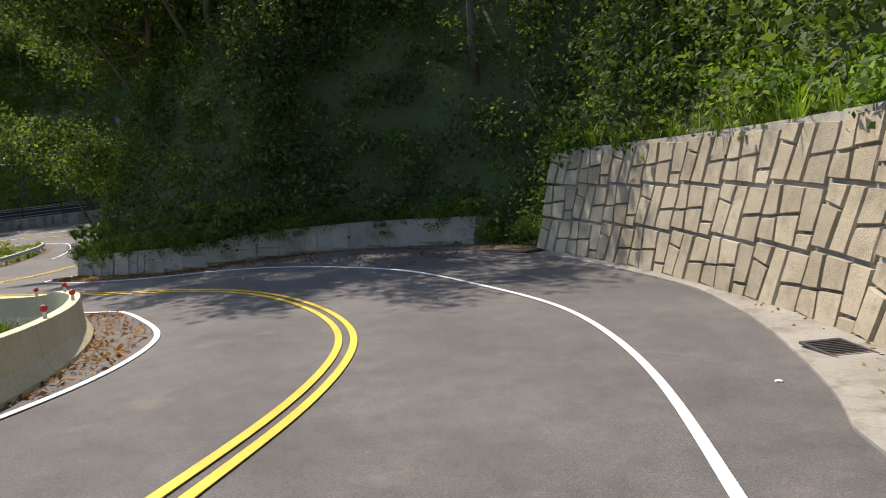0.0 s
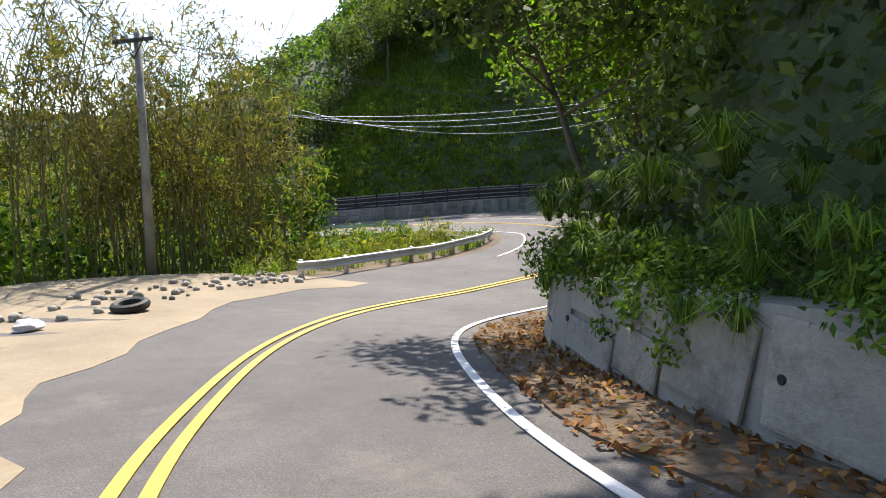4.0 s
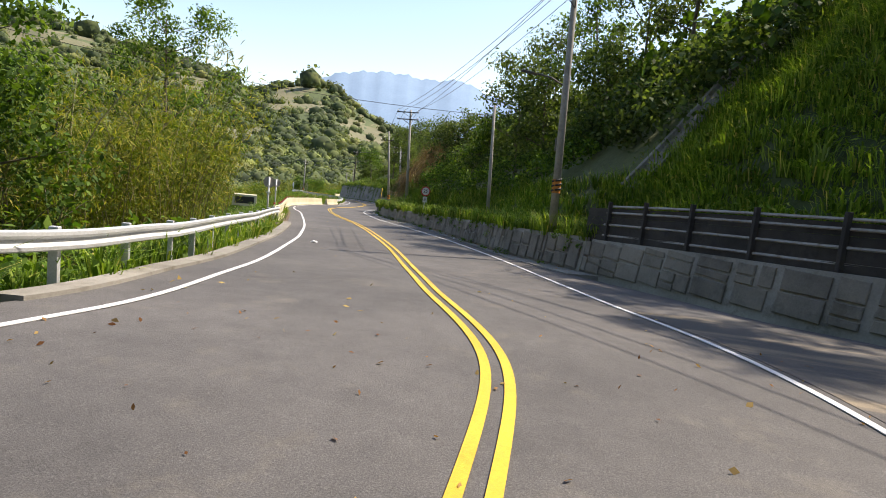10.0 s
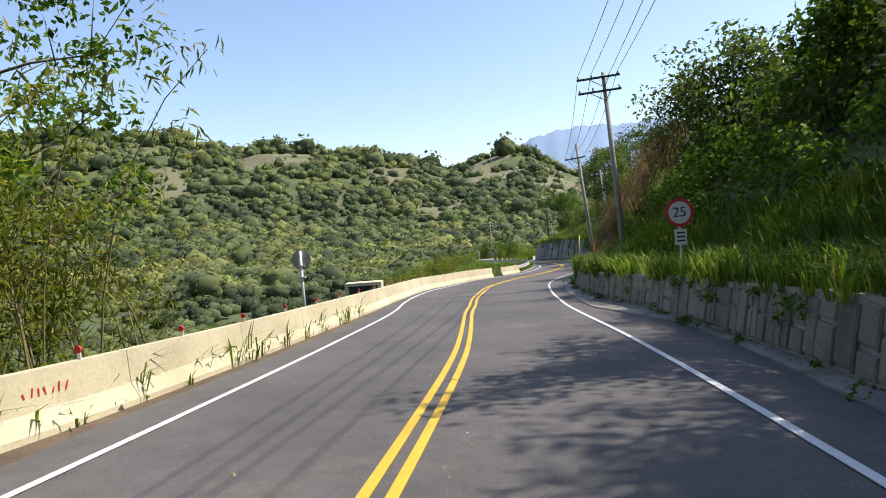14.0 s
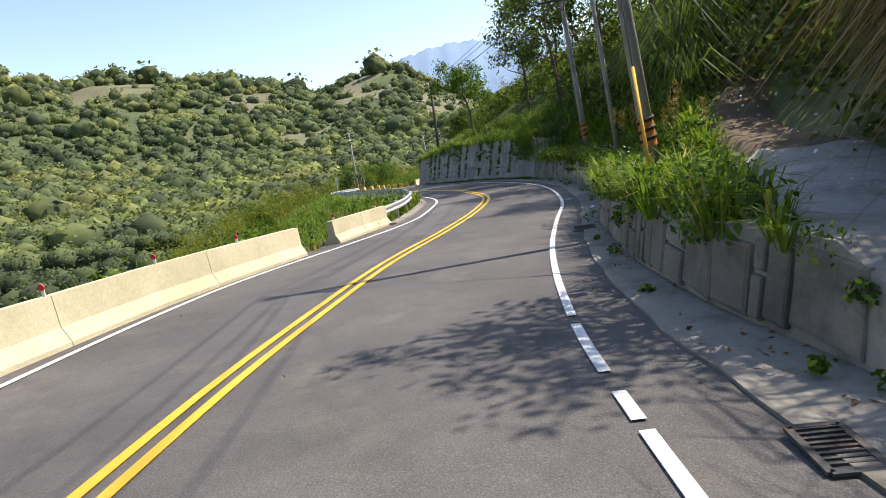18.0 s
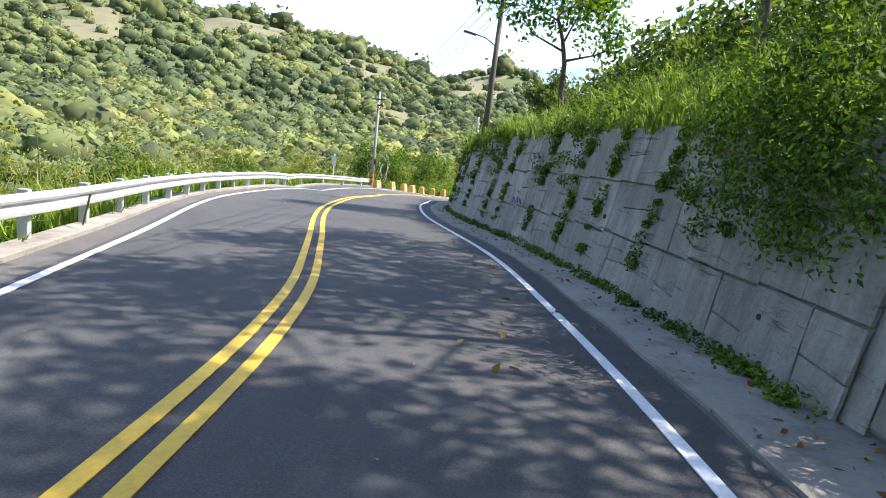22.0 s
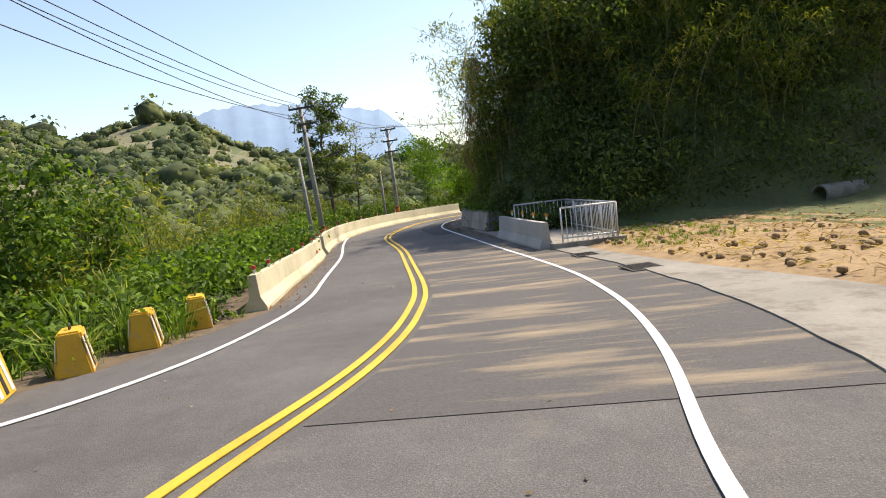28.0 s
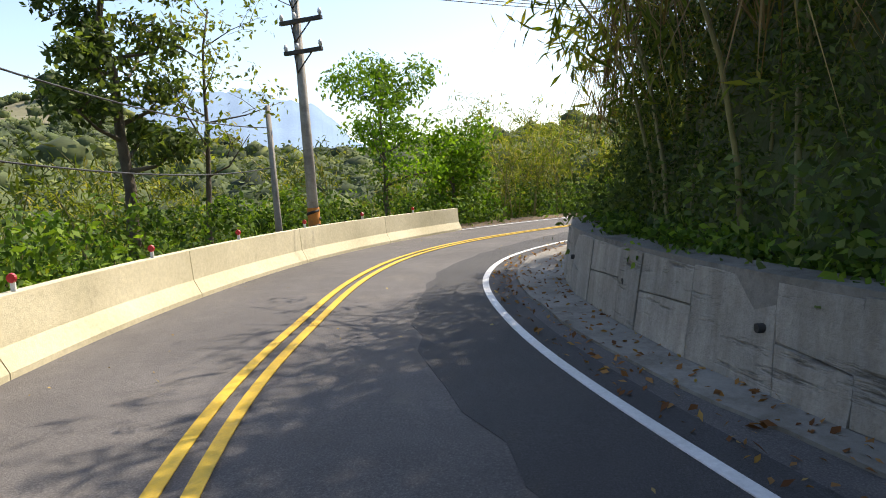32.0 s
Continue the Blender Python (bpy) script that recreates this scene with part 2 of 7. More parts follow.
M_POLE = rough_mat("pole_concrete", (0.30, 0.285, 0.25), (0.45, 0.43, 0.385), (0.18, 0.165, 0.14), 1.0, 0.9, bump=0.3)
M_WOODPOLE = rough_mat("dark_pole", (0.075, 0.062, 0.05), (0.15, 0.125, 0.10), None, 1.4, 0.9)
M_BLACK = rough_mat("black_paint", (0.015, 0.014, 0.013), (0.03, 0.028, 0.026), None, 2.0, 0.7)
M_ORANGE = rough_mat("orange_band_paint", (0.50, 0.17, 0.02), (0.68, 0.26, 0.04), (0.25, 0.12, 0.05), 2.0, 0.7)
M_YPAINT = rough_mat("yellow_block_paint", (0.58, 0.33, 0.02), (0.76, 0.47, 0.04), (0.40, 0.30, 0.14), 2.0, 0.75, stain_at=(0.55, 0.75))
M_RED = rough_mat("red_reflector", (0.45, 0.02, 0.03), (0.60, 0.04, 0.05), None, 3.0, 0.35)
M_AMBER = rough_mat("amber_reflector", (0.55, 0.20, 0.02), (0.70, 0.30, 0.04), None, 3.0, 0.35)
M_WPLAS = rough_mat("white_plastic", (0.66, 0.67, 0.68), (0.82, 0.82, 0.82), (0.45, 0.42, 0.38), 4.0, 0.5)
M_CABLE = rough_mat("black_cable", (0.012, 0.012, 0.012), (0.025, 0.025, 0.025), None, 2.0, 0.5)
M_DARKMETAL = rough_mat("dark_metal", (0.05, 0.05, 0.05), (0.10, 0.10, 0.10), (0.14, 0.08, 0.05), 3.0, 0.6, 0.4)
M_TIMBER = rough_mat("dark_timber", (0.035, 0.030, 0.026), (0.075, 0.065, 0.055), (0.02, 0.018, 0.016), 2.0, 0.9, bump=0.6)
M_PIPE = rough_mat("pale_rail_pipe", (0.30, 0.28, 0.25), (0.46, 0.44, 0.40), (0.2, 0.16, 0.12), 3.0, 0.7)
M_SOIL = rough_mat("brown_soil", (0.10, 0.070, 0.042), (0.20, 0.145, 0.088), (0.06, 0.045, 0.028), 1.0, 0.97, bump=0.9, bump_scale=14)
M_FIELD = rough_mat("straw_covered_soil", (0.26, 0.165, 0.08), (0.44, 0.31, 0.16), (0.15, 0.10, 0.05), 1.6, 0.97, bump=0.9, bump_scale=18)
M_BARK = rough_mat("grey_brown_bark", (0.085, 0.065, 0.045), (0.19, 0.155, 0.115), None, 2.5, 0.95, bump=0.8, bump_scale=30)
M_CULM = rough_mat("bamboo_culm", (0.16, 0.15, 0.05), (0.30, 0.27, 0.10), (0.22, 0.16, 0.08), 3.0, 0.6)
M_SIGNW = rough_mat("sign_white", (0.72, 0.72, 0.70), (0.82, 0.82, 0.80), None, 3.0, 0.5)
M_SIGNR = rough_mat("sign_red", (0.55, 0.03, 0.03), (0.66, 0.05, 0.05), None, 3.0, 0.5)
M_ROOF = rough_mat("pale_roof_sheet", (0.62, 0.62, 0.62), (0.80, 0.80, 0.80), None, 0.4, 0.6)

M_LEAF = leaf_mat("broad_leaves", [(0.0, (0.031, 0.065, 0.014)), (0.5, (0.078, 0.145, 0.029)), (1.0, (0.188, 0.275, 0.051))])
M_DLEAF = leaf_mat("dark_leaves", [(0.0, (0.040, 0.060, 0.028)), (0.55, (0.082, 0.120, 0.050)), (1.0, (0.165, 0.205, 0.085))], 0.42)
M_BLEAF = leaf_mat("bright_leaves", [(0.0, (0.050, 0.110, 0.012)), (0.5, (0.110, 0.210, 0.025)), (1.0, (0.210, 0.320, 0.050))], 0.45)
M_GRASS = leaf_mat("grass_blades", [(0.0, (0.061, 0.111, 0.018)), (0.6, (0.150, 0.234, 0.039)), (0.92, (0.259, 0.325, 0.078)), (1.0, (0.450, 0.364, 0.156))], 0.35)
M_LGRASS = leaf_mat("silver_grass_blades", [(0.0, (0.070, 0.120, 0.030)), (0.6, (0.150, 0.220, 0.070)), (1.0, (0.300, 0.340, 0.160))], 0.35)
# far crown bodies: a step darker than their leaves, distance haze mixed into the green
M_CORE = leaf_mat("hazed_crown_body", [(0.0, (0.088, 0.105, 0.066)), (0.5, (0.108, 0.128, 0.078)), (1.0, (0.132, 0.150, 0.088))], 0.05, 0.9, 0.3, 0.07, True)
M_BAMBOO = leaf_mat("bamboo_leaves", [(0.0, (0.078, 0.111, 0.021)), (0.6, (0.169, 0.202, 0.042)), (1.0, (0.351, 0.299, 0.091))], 0.4)
# far leaves greyed and lightened, so the colour itself carries the distance haze
M_FAR = leaf_mat("hazed_far_canopy", [(0.0, (0.112, 0.134, 0.078)), (0.55, (0.148, 0.172, 0.098)), (1.0, (0.195, 0.218, 0.124))], 0.2, 0.8, 0.3, 0.07, True)
M_DRYBAM = leaf_mat("dry_bamboo_leaves", [(0.0, (0.070, 0.075, 0.030)), (0.5, (0.135, 0.130, 0.055)), (0.85, (0.215, 0.180, 0.090)), (1.0, (0.330, 0.260, 0.140))], 0.4)
M_DEAD = leaf_mat("dry_leaves", [(0.0, (0.10, 0.040, 0.020)), (0.5, (0.235, 0.105, 0.052)), (0.9, (0.34, 0.185, 0.095)), (1.0, (0.42, 0.29, 0.13))], 0.3, 0.8)
M_DRYG = leaf_mat("brown_dry_grass", [(0.0, (0.110, 0.066, 0.040)), (0.6, (0.240, 0.155, 0.092)), (1.0, (0.400, 0.300, 0.175))], 0.2, 0.8)
M_STRAW = leaf_mat("dry_straw", [(0.0, (0.170, 0.110, 0.050)), (0.6, (0.330, 0.230, 0.110)), (1.0, (0.480, 0.370, 0.190))], 0.2, 0.8)


def ground_mat():
    m, nt, b, co = base_mat("hill_ground", 0.97)
    n1 = noise_node(nt, 0.012, 6, 0.62, co)
    n2 = noise_node(nt, 0.35, 7, 0.7, co)
    n3 = noise_node(nt, 5.0, 6, 0.7, co)
    c = ramp_node(nt, n1.outputs[0], [(0.30, (0.055, 0.075, 0.030)), (0.48, (0.085, 0.110, 0.042)), (0.58, (0.125, 0.135, 0.058)), (0.68, (0.19, 0.15, 0.09))]).outputs[0]
    c = mix_node(nt, 0.8, c, ramp_node(nt, n2.outputs[0], [(0.3, (0.55, 0.60, 0.50)), (0.7, (1.25, 1.25, 1.05))]).outputs[0], "MULTIPLY")
    c = mix_node(nt, 0.6, c, ramp_node(nt, n3.outputs[0], [(0.3, (0.5,) * 3), (0.7, (1.1,) * 3)]).outputs[0], "MULTIPLY")
    nt.links.new(c, b.inputs["Base Color"])
    bp = nt.nodes.new("ShaderNodeBump")
    bp.inputs["Strength"].default_value, bp.inputs["Distance"].default_value = 0.8, 0.3
    nt.links.new(n2.outputs[0], bp.inputs["Height"])
    nt.links.new(bp.outputs[0], b.inputs["Normal"])
    return m


M_GROUND = ground_mat()

def sandy_mat():
    """Asphalt under drifted sand in long streaks."""
    m, nt, b, co = base_mat("sandy_asphalt", 0.9)
    mp = nt.nodes.new("ShaderNodeMapping")
    mp.inputs["Scale"].default_value = (1.5, 0.3, 1.0)
    mp.inputs["Rotation"].default_value = (0, 0, radians(24))
    nt.links.new(co, mp.inputs["Vector"])
    st = noise_node(nt, 1.1, 7, 0.62, mp.outputs[0])
    fi = noise_node(nt, 30, 6, 0.7, co)
    c = ramp_node(nt, fi.outputs[0], [(0.3, (0.054, 0.050, 0.048)), (0.7, (0.098, 0.091, 0.087))]).outputs[0]
    f = ramp_node(nt, st.outputs[0], [(0.50, (0,) * 3), (0.70, (0.85,) * 3)]).outputs[0]
    c = mix_node(nt, f, c, (0.32, 0.25, 0.16))
    nt.links.new(c, b.inputs["Base Color"])
    bp = nt.nodes.new("ShaderNodeBump")
    bp.inputs["Strength"].default_value, bp.inputs["Distance"].default_value = 0.5, 0.02
    nt.links.new(fi.outputs[0], bp.inputs["Height"])
    nt.links.new(bp.outputs[0], b.inputs["Normal"])
    return m


M_SANDY = sandy_mat()

# ---------------------------------------------------------------- the road's line
U = 1.12  # metres to a plan unit: stations and offsets below are in plan units
ROAD_A = [
    (-3.73, -15.23, 1.82), (-2.39, -9.79, 1.17), (-1.06, -4.35, 0.52), (0.25, 1.09, -0.17),
    (-0.15, 6.59, -0.86), (-2.25, 11.77, -1.38), (-5.80, 16.04, -1.86), (-10.73, 18.64, -2.45),
    (-14.82, 22.33, -3.12), (-18.68, 26.36, -3.84), (-19.83, 31.76, -4.50), (-20.34, 37.30, -4.83),
    (-21.80, 42.70, -4.94), (-24.51, 47.57, -5.13), (-27.88, 52.02, -5.31), (-33.04, 53.90, -5.40),
    (-38.60, 53.64, -5.57), (-43.89, 51.81, -5.90), (-49.02, 49.57, -6.28), (-54.19, 47.41, -6.64),
    (-59.26, 45.04, -6.96), (-64.34, 42.70, -7.32), (-69.41, 40.32, -7.67), (-74.44, 37.84, -8.00),
    (-79.46, 35.38, -8.31), (-84.53, 33.00, -8.61)]
ROAD_B = [
    (-89.67, 30.78, -8.91), (-94.99, 29.01, -9.25), (-100.38, 27.52, -9.53), (-105.83, 26.22, -9.82),
    (-111.24, 24.78, -10.00), (-116.43, 22.70, -10.07), (-121.29, 19.91, -10.21), (-125.85, 16.67, -10.42),
    (-130.27, 13.23, -10.67), (-134.74, 9.85, -10.95), (-139.38, 6.73, -11.25), (-144.36, 4.19, -11.59),
    (-148.98, 1.03, -11.94), (-154.39, 0.05, -12.30), (-159.97, 0.17, -12.65), (-165.50, -0.71, -12.99),
    (-171.03, -1.58, -13.26), (-176.55, -2.51, -13.34), (-182.07, -3.46, -13.31), (-187.66, -3.46, -13.38),
    (-193.07, -2.08, -13.47), (-197.97, 0.60, -13.57), (-202.05, 4.41, -13.66), (-205.07, 9.11, -13.75),
    (-206.83, 14.41, -13.85), (-207.67, 19.95, -13.94)]


def spline(pts, n):
    out = []
    for k in range(len(pts) - 1):
        p0, p1, p2, p3 = pts[max(k - 1, 0)], pts[k], pts[k + 1], pts[min(k + 2, len(pts) - 1)]
        for j in range(n):
            u = j / n
            out.append(0.5 * (2 * p1 + (p2 - p0) * u + (2 * p0 - 5 * p1 + 4 * p2 - p3) * u * u + (3 * p1 - p0 - 3 * p2 + p3) * u ** 3))
    out.append(pts[-1])
    return np.array(out)


RQ = spline(np.array(ROAD_A + ROAD_B), 20)
RS = np.concatenate([[0], np.cumsum(np.linalg.norm(np.diff(RQ[:, :2], axis=0), axis=1))]) / U + -14.0
RT = np.gradient(RQ[:, :2], axis=0)
RT /= np.linalg.norm(RT, axis=1)[:, None]


def at(s, d, h=0.0):
    """World place of station s, offset d to the right, height h over the road (plan units)."""
    s, d, h = np.broadcast_arrays(np.asarray(s, float), np.asarray(d, float), np.asarray(h, float))
    q = np.stack([np.interp(s, RS, RQ[:, i]) for i in range(3)], -1)
    t = np.stack([np.interp(s, RS, RT[:, i]) for i in range(2)], -1)
    t = t / np.linalg.norm(t, axis=-1, keepdims=True)
    return np.stack([q[..., 0] + t[..., 1] * d * U, q[..., 1] - t[..., 0] * d * U, q[..., 2] + h * U], -1)


def heading(s):
    tx, ty = np.interp(s, RS, RT[:, 0]), np.interp(s, RS, RT[:, 1])
    return math.degrees(math.atan2(-tx, ty))


def put(s, d, h=0.0, turn=0.0, tilt=0.0, lean=0.0):
    """A pose on the road's frame: its y looks along the road."""
    p = at(s, d, h)
    return pose(p[0], p[1], p[2], tilt, lean, heading(s) + turn)


def tab(text):
    v = np.array([[float(a) for a in q.split(":")] for q in text.split()])
    return lambda s: np.interp(s, v[:, 0], v[:, 1])


def soft_tab(text, w=2.0):
    f = tab(text)
    return lambda s: (f(np.asarray(s) - w) + 2 * f(np.asarray(s) - w / 2) + 3 * f(s) + 2 * f(np.asarray(s) + w / 2) + f(np.asarray(s) + w)) / 9


LINE_L = soft_tab("-14:-4.36 -11.5:-4.28 -9:-4.21 -6.5:-4.16 -4:-4.18 -1.5:-4.26 1:-4.39 3.5:-4.48 6:-4.32 8.5:-3.57 11:-3.01 13.5:-3.04 16:-2.85 18.5:-2.74 21:-2.49 23.5:-2.55 26:-2.97 28.5:-3.50 31:-3.97 33.5:-4.30 36:-4.46 38.5:-4.49 41:-4.42 43.5:-4.28 46:-4.19 48.5:-4.14 51:-4.08 53.5:-4.14 56:-4.31 58.5:-4.59 61:-4.79 63.5:-4.90 66:-4.64 68.5:-4.33 71:-4.12 73.5:-3.86 76:-3.72 78.5:-3.70 81:-3.65 83.5:-3.61 86:-3.58 88.5:-3.62 91:-3.70 93.5:-3.78 96:-3.85 98.5:-3.90 101:-3.94 103.5:-3.99 106:-4.13 108.5:-4.47 111:-4.72 113.5:-4.85 116:-4.92 118.5:-4.95 121:-4.98 123.5:-5.10 126:-5.09 128.5:-4.80 131:-4.31 133.5:-3.73 136:-3.34 138.5:-3.10 141:-2.79 143.5:-2.69 146:-2.86 148.5:-3.18 151:-3.44 153.5:-3.73 156:-4.03 158.5:-4.26 161:-4.34 163.5:-4.33 166:-4.36 168.5:-4.34 171:-4.15 173.5:-3.91 176:-3.88 178.5:-4.47 181:-5.31 183.5:-5.04 186:-4.28 188.5:-3.47 191:-2.91 193.5:-2.80 196:-2.87 198.5:-2.81 201:-2.70 203.5:-2.65 206:-2.83 208.5:-3.20 211:-3.59 213.5:-3.74 216:-4.09 218.5:-4.12 221:-3.90 223.5:-3.66 226:-3.46 228.5:-3.35 231:-3.29 233.5:-3.28 236:-3.27 238.5:-3.28 241:-3.29 243.5:-3.30", 0.8)
LINE_Y = soft_tab("-14:-2.55 -11.5:-2.50 -9:-2.47 -6.5:-2.46 -4:-2.48 -1.5:-2.50 1:-2.46 3.5:-2.22 6:-1.57 8.5:-0.85 11:-0.66 13.5:-0.64 16:-0.80 18.5:-0.73 21:-0.82 23.5:-1.39 26:-1.83 28.5:-1.74 31:-1.58 33.5:-1.62 36:-1.67 38.5:-1.69 41:-1.66 43.5:-1.56 46:-1.33 48.5:-1.09 51:-0.71 53.5:-0.86 56:-1.12 58.5:-0.96 61:-0.70 63.5:-0.84 66:-0.71 68.5:-0.84 71:-0.98 73.5:-0.92 76:-0.85 78.5:-0.86 81:-0.90 83.5:-0.90 86:-0.91 88.5:-0.93 91:-0.98 93.5:-1.04 96:-1.13 98.5:-1.27 101:-1.43 103.5:-1.61 106:-1.67 108.5:-1.86 111:-1.93 113.5:-1.99 116:-2.13 118.5:-2.30 121:-2.41 123.5:-2.36 126:-2.35 128.5:-2.25 131:-2.02 133.5:-1.80 136:-1.54 138.5:-1.14 141:-0.95 143.5:-1.13 146:-1.03 148.5:-1.03 151:-1.23 153.5:-1.37 156:-1.53 158.5:-1.62 161:-1.61 163.5:-1.57 166:-1.57 168.5:-1.66 171:-1.77 173.5:-1.46 176:-1.22 178.5:-1.51 181:-2.19 183.5:-2.14 186:-1.70 188.5:-1.15 191:-0.77 193.5:-0.69 196:-0.69 198.5:-0.69 201:-0.68 203.5:-0.79 206:-1.13 208.5:-1.29 211:-1.32 213.5:-1.67 216:-1.97 218.5:-1.99 221:-1.68 223.5:-1.35 226:-1.10 228.5:-0.94 231:-0.87 233.5:-0.84 236:-0.86 238.5:-0.87 241:-0.89 243.5:-0.90", 0.8)
LINE_R = soft_tab("-14:0.73 -11.5:0.69 -9:0.63 -6.5:0.53 -4:0.42 -1.5:0.34 1:0.41 3.5:0.87 6:1.64 8.5:2.31 11:2.34 13.5:2.65 16:2.21 18.5:1.99 21:1.63 23.5:1.00 26:0.39 28.5:0.46 31:0.56 33.5:0.54 36:0.70 38.5:1.00 41:1.33 43.5:1.63 46:1.86 48.5:2.00 51:2.06 53.5:2.00 56:2.01 58.5:2.45 61:2.51 63.5:2.20 66:2.23 68.5:2.17 71:1.99 73.5:2.07 76:2.22 78.5:2.25 81:2.21 83.5:2.16 86:2.14 88.5:2.06 91:1.96 93.5:1.83 96:1.69 98.5:1.53 101:1.34 103.5:1.16 106:1.08 108.5:1.00 111:0.93 113.5:0.90 116:0.82 118.5:0.68 121:0.53 123.5:0.49 126:0.51 128.5:0.57 131:0.68 133.5:0.90 136:1.07 138.5:1.22 141:1.34 143.5:1.38 146:1.35 148.5:1.35 151:1.42 153.5:1.36 156:1.20 158.5:1.05 161:1.00 163.5:1.01 166:0.97 168.5:0.78 171:0.70 173.5:1.07 176:1.36 178.5:1.00 181:0.55 183.5:0.47 186:0.98 188.5:1.58 191:1.98 193.5:2.12 196:2.13 198.5:2.01 201:1.87 203.5:1.74 206:1.49 208.5:1.08 211:0.68 213.5:0.22 216:0.05 218.5:0.30 221:0.77 223.5:1.18 226:1.46 228.5:1.61 231:1.67 233.5:1.67 236:1.65 238.5:1.63 241:1.61 243.5:1.58", 0.8)
WALL_D = soft_tab("-14:2.00 -4:2.35 0:2.76 4.5:3.51 6.6:4.35 8.4:4.88 11:5.74 13.5:6.55 15.2:6.59 16.3:5.38 18:4.19 19.5:3.53 21.5:2.69 24.5:1.89 26:1.49 28.7:1.45 33:2.12 40:2.63 46:2.84 47.5:3.03 49.2:3.82 52:4.96 55.4:6.13 57.5:7.33 59:9.05 61.5:11.42 64:11.70 65:10.39 66:8.77 67:7.56 68.5:6.20 70:5.33 72:4.68 75:4.17 78:3.70 81:3.00 86:2.94 94:3.18 102:2.90 105:2.39 108.6:2.14 113:2.05 117:2.12 119.9:1.92 121.4:1.67 124:1.47 129:1.45 133:1.91 136:2.11 141:2.31 146:2.50 150:2.47 155:2.37 160:2.04 165:2.00 172:2.01 176:2.10 182:2.13 184:3.24 186:3.56 200:3.40 202.5:3.10 204.0:2.75 205.5:2.50 208.4:1.95 210.3:1.75 212.7:1.40 215:1.30 220:1.55 228:2.19 245:2.31", 0.6)
WALL_H = tab("-14:2.5 13.4:2.5 13.5:0.3 14.9:0.3 15:0.8 46:0.8 47:0.75 58.9:0.8 59:0.05 63.4:0.05 63.6:1.7 74.5:1.75 77:0.95 117.2:0.72 117.6:0.1 119.4:0.1 119.7:0.72 145.6:0.85 146.4:1.9 152:2.1 158:2.22 168:2.25 173:2.2 178:2.0 182:1.4 183:0.05 204.1:0.05 204.3:0.72 245:0.85")
SLOPE = soft_tab("-14:1.0 8:1.1 14:1.8 20:3.2 44:3.2 50:1.1 58:0.7 60:0.2 62:0.2 64:1.3 74:1.5 82:1.12 100:1.02 115:1.0 118:0.7 122:1.0 140:1.3 150:0.9 165:0.55 180:0.5 184:0.03 200.5:0.03 203:1.4 206:3.2 245:3.2", 0.8)
RISE = soft_tab("-14:13 14:16 44:14 58:9 61:6 64:20 80:19 88:14 120:12 150:9 170:4 182:2 186:1 200:1 203.5:7.5 245:8", 1.2)
DROP = soft_tab("-14:0.35 14:0.3 20:0.05 32:0.04 36:0.35 60:0.35 80:0.45 120:0.6 180:0.45 188:0.15 245:0.15", 3.0)
EDGE_L = lambda s: LINE_L(s) - tab("-14:0.5 6:0.7 10:0.85 18:0.8 24:0.9 28:2.0 32:2.4 36:1.4 46:1.1 60:0.9 70:0.75 88:0.6 92:0.75 128:0.5 140:0.5 165:0.6 178:1.6 186:1.7 192:0.5 245:0.5")(s)
EDGE_R = lambda s: np.minimum(LINE_R(s) + tab("-14:0.6 0:0.9 4:1.1 8:2.3 12:3.3 16:3.2 18:2.2 22:1.0 26:0.35 40:0.3 46:0.2 50:0.6 54:2.0 60:6.0 64:6.0 70:2.5 76:1.1 80:0.5 84:0.6 90:0.8 98:1.5 103:0.6 110:0.6 116:0.8 124:0.6 132:0.6 137:0.45 146:0.45 160:0.38 172:0.5 178:0.3 184:1.3 190:1.1 197:0.95 204:0.8 209:0.55 245:0.35")(s), WALL_D(s) - 0.15)


# ---------------------------------------------------------------- mesh helpers
def mesh_ob(name, verts, faces, mat, parent=None, smooth=False, label=""):
    me = bpy.data.meshes.new(name)
    me.from_pydata([tuple(v) for v in verts], [], [tuple(f) for f in faces])
    me.materials.append(mat)
    if smooth:
        me.shade_smooth()
    ob = new(name, me)
    if parent is not None:
        ob.parent = parent
    if label:
        ob["label"] = label
    return ob


def arrays_ob(name, verts, faces, mat, smooth=False):
    """One mesh from arrays: faces all of one corner count."""
    verts, faces = np.asarray(verts, np.float32), np.asarray(faces, np.int32)
    n = faces.shape[1]
    me = bpy.data.meshes.new(name)
    me.vertices.add(len(verts))
    me.vertices.foreach_set("co", verts.ravel())
    me.loops.add(faces.size)
    me.loops.foreach_set("vertex_index", faces.ravel())
    me.polygons.add(len(faces))
    me.polygons.foreach_set("loop_start", np.arange(len(faces), dtype=np.int32) * n)
    me.update(calc_edges=True)
    me.materials.append(mat)
    if smooth:
        me.shade_smooth()
    return new(name, me)


def part(name, bm, material, parent, label="", m=None):
    me = bpy.data.meshes.new(name)
    bm.to_mesh(me)
    bm.free()
    me.materials.append(material)
    ob = new(name, me)
    ob.parent = parent
    if m is not None:
        ob.matrix_basis = m
    if label:
        ob["label"] = label
    return ob


def box_bm(sx, sy, sz, bevel=0.0, z0=True):
    bm = bmesh.new()
    bmesh.ops.create_cube(bm, size=1)
    for v in bm.verts:
        v.co = Vector((v.co.x * sx, v.co.y * sy, (v.co.z + (0.5 if z0 else 0)) * sz))
    if bevel:
        bmesh.ops.bevel(bm, geom=bm.edges[:], offset=bevel, segments=2, affect="EDGES", profile=0.6)
    return bm


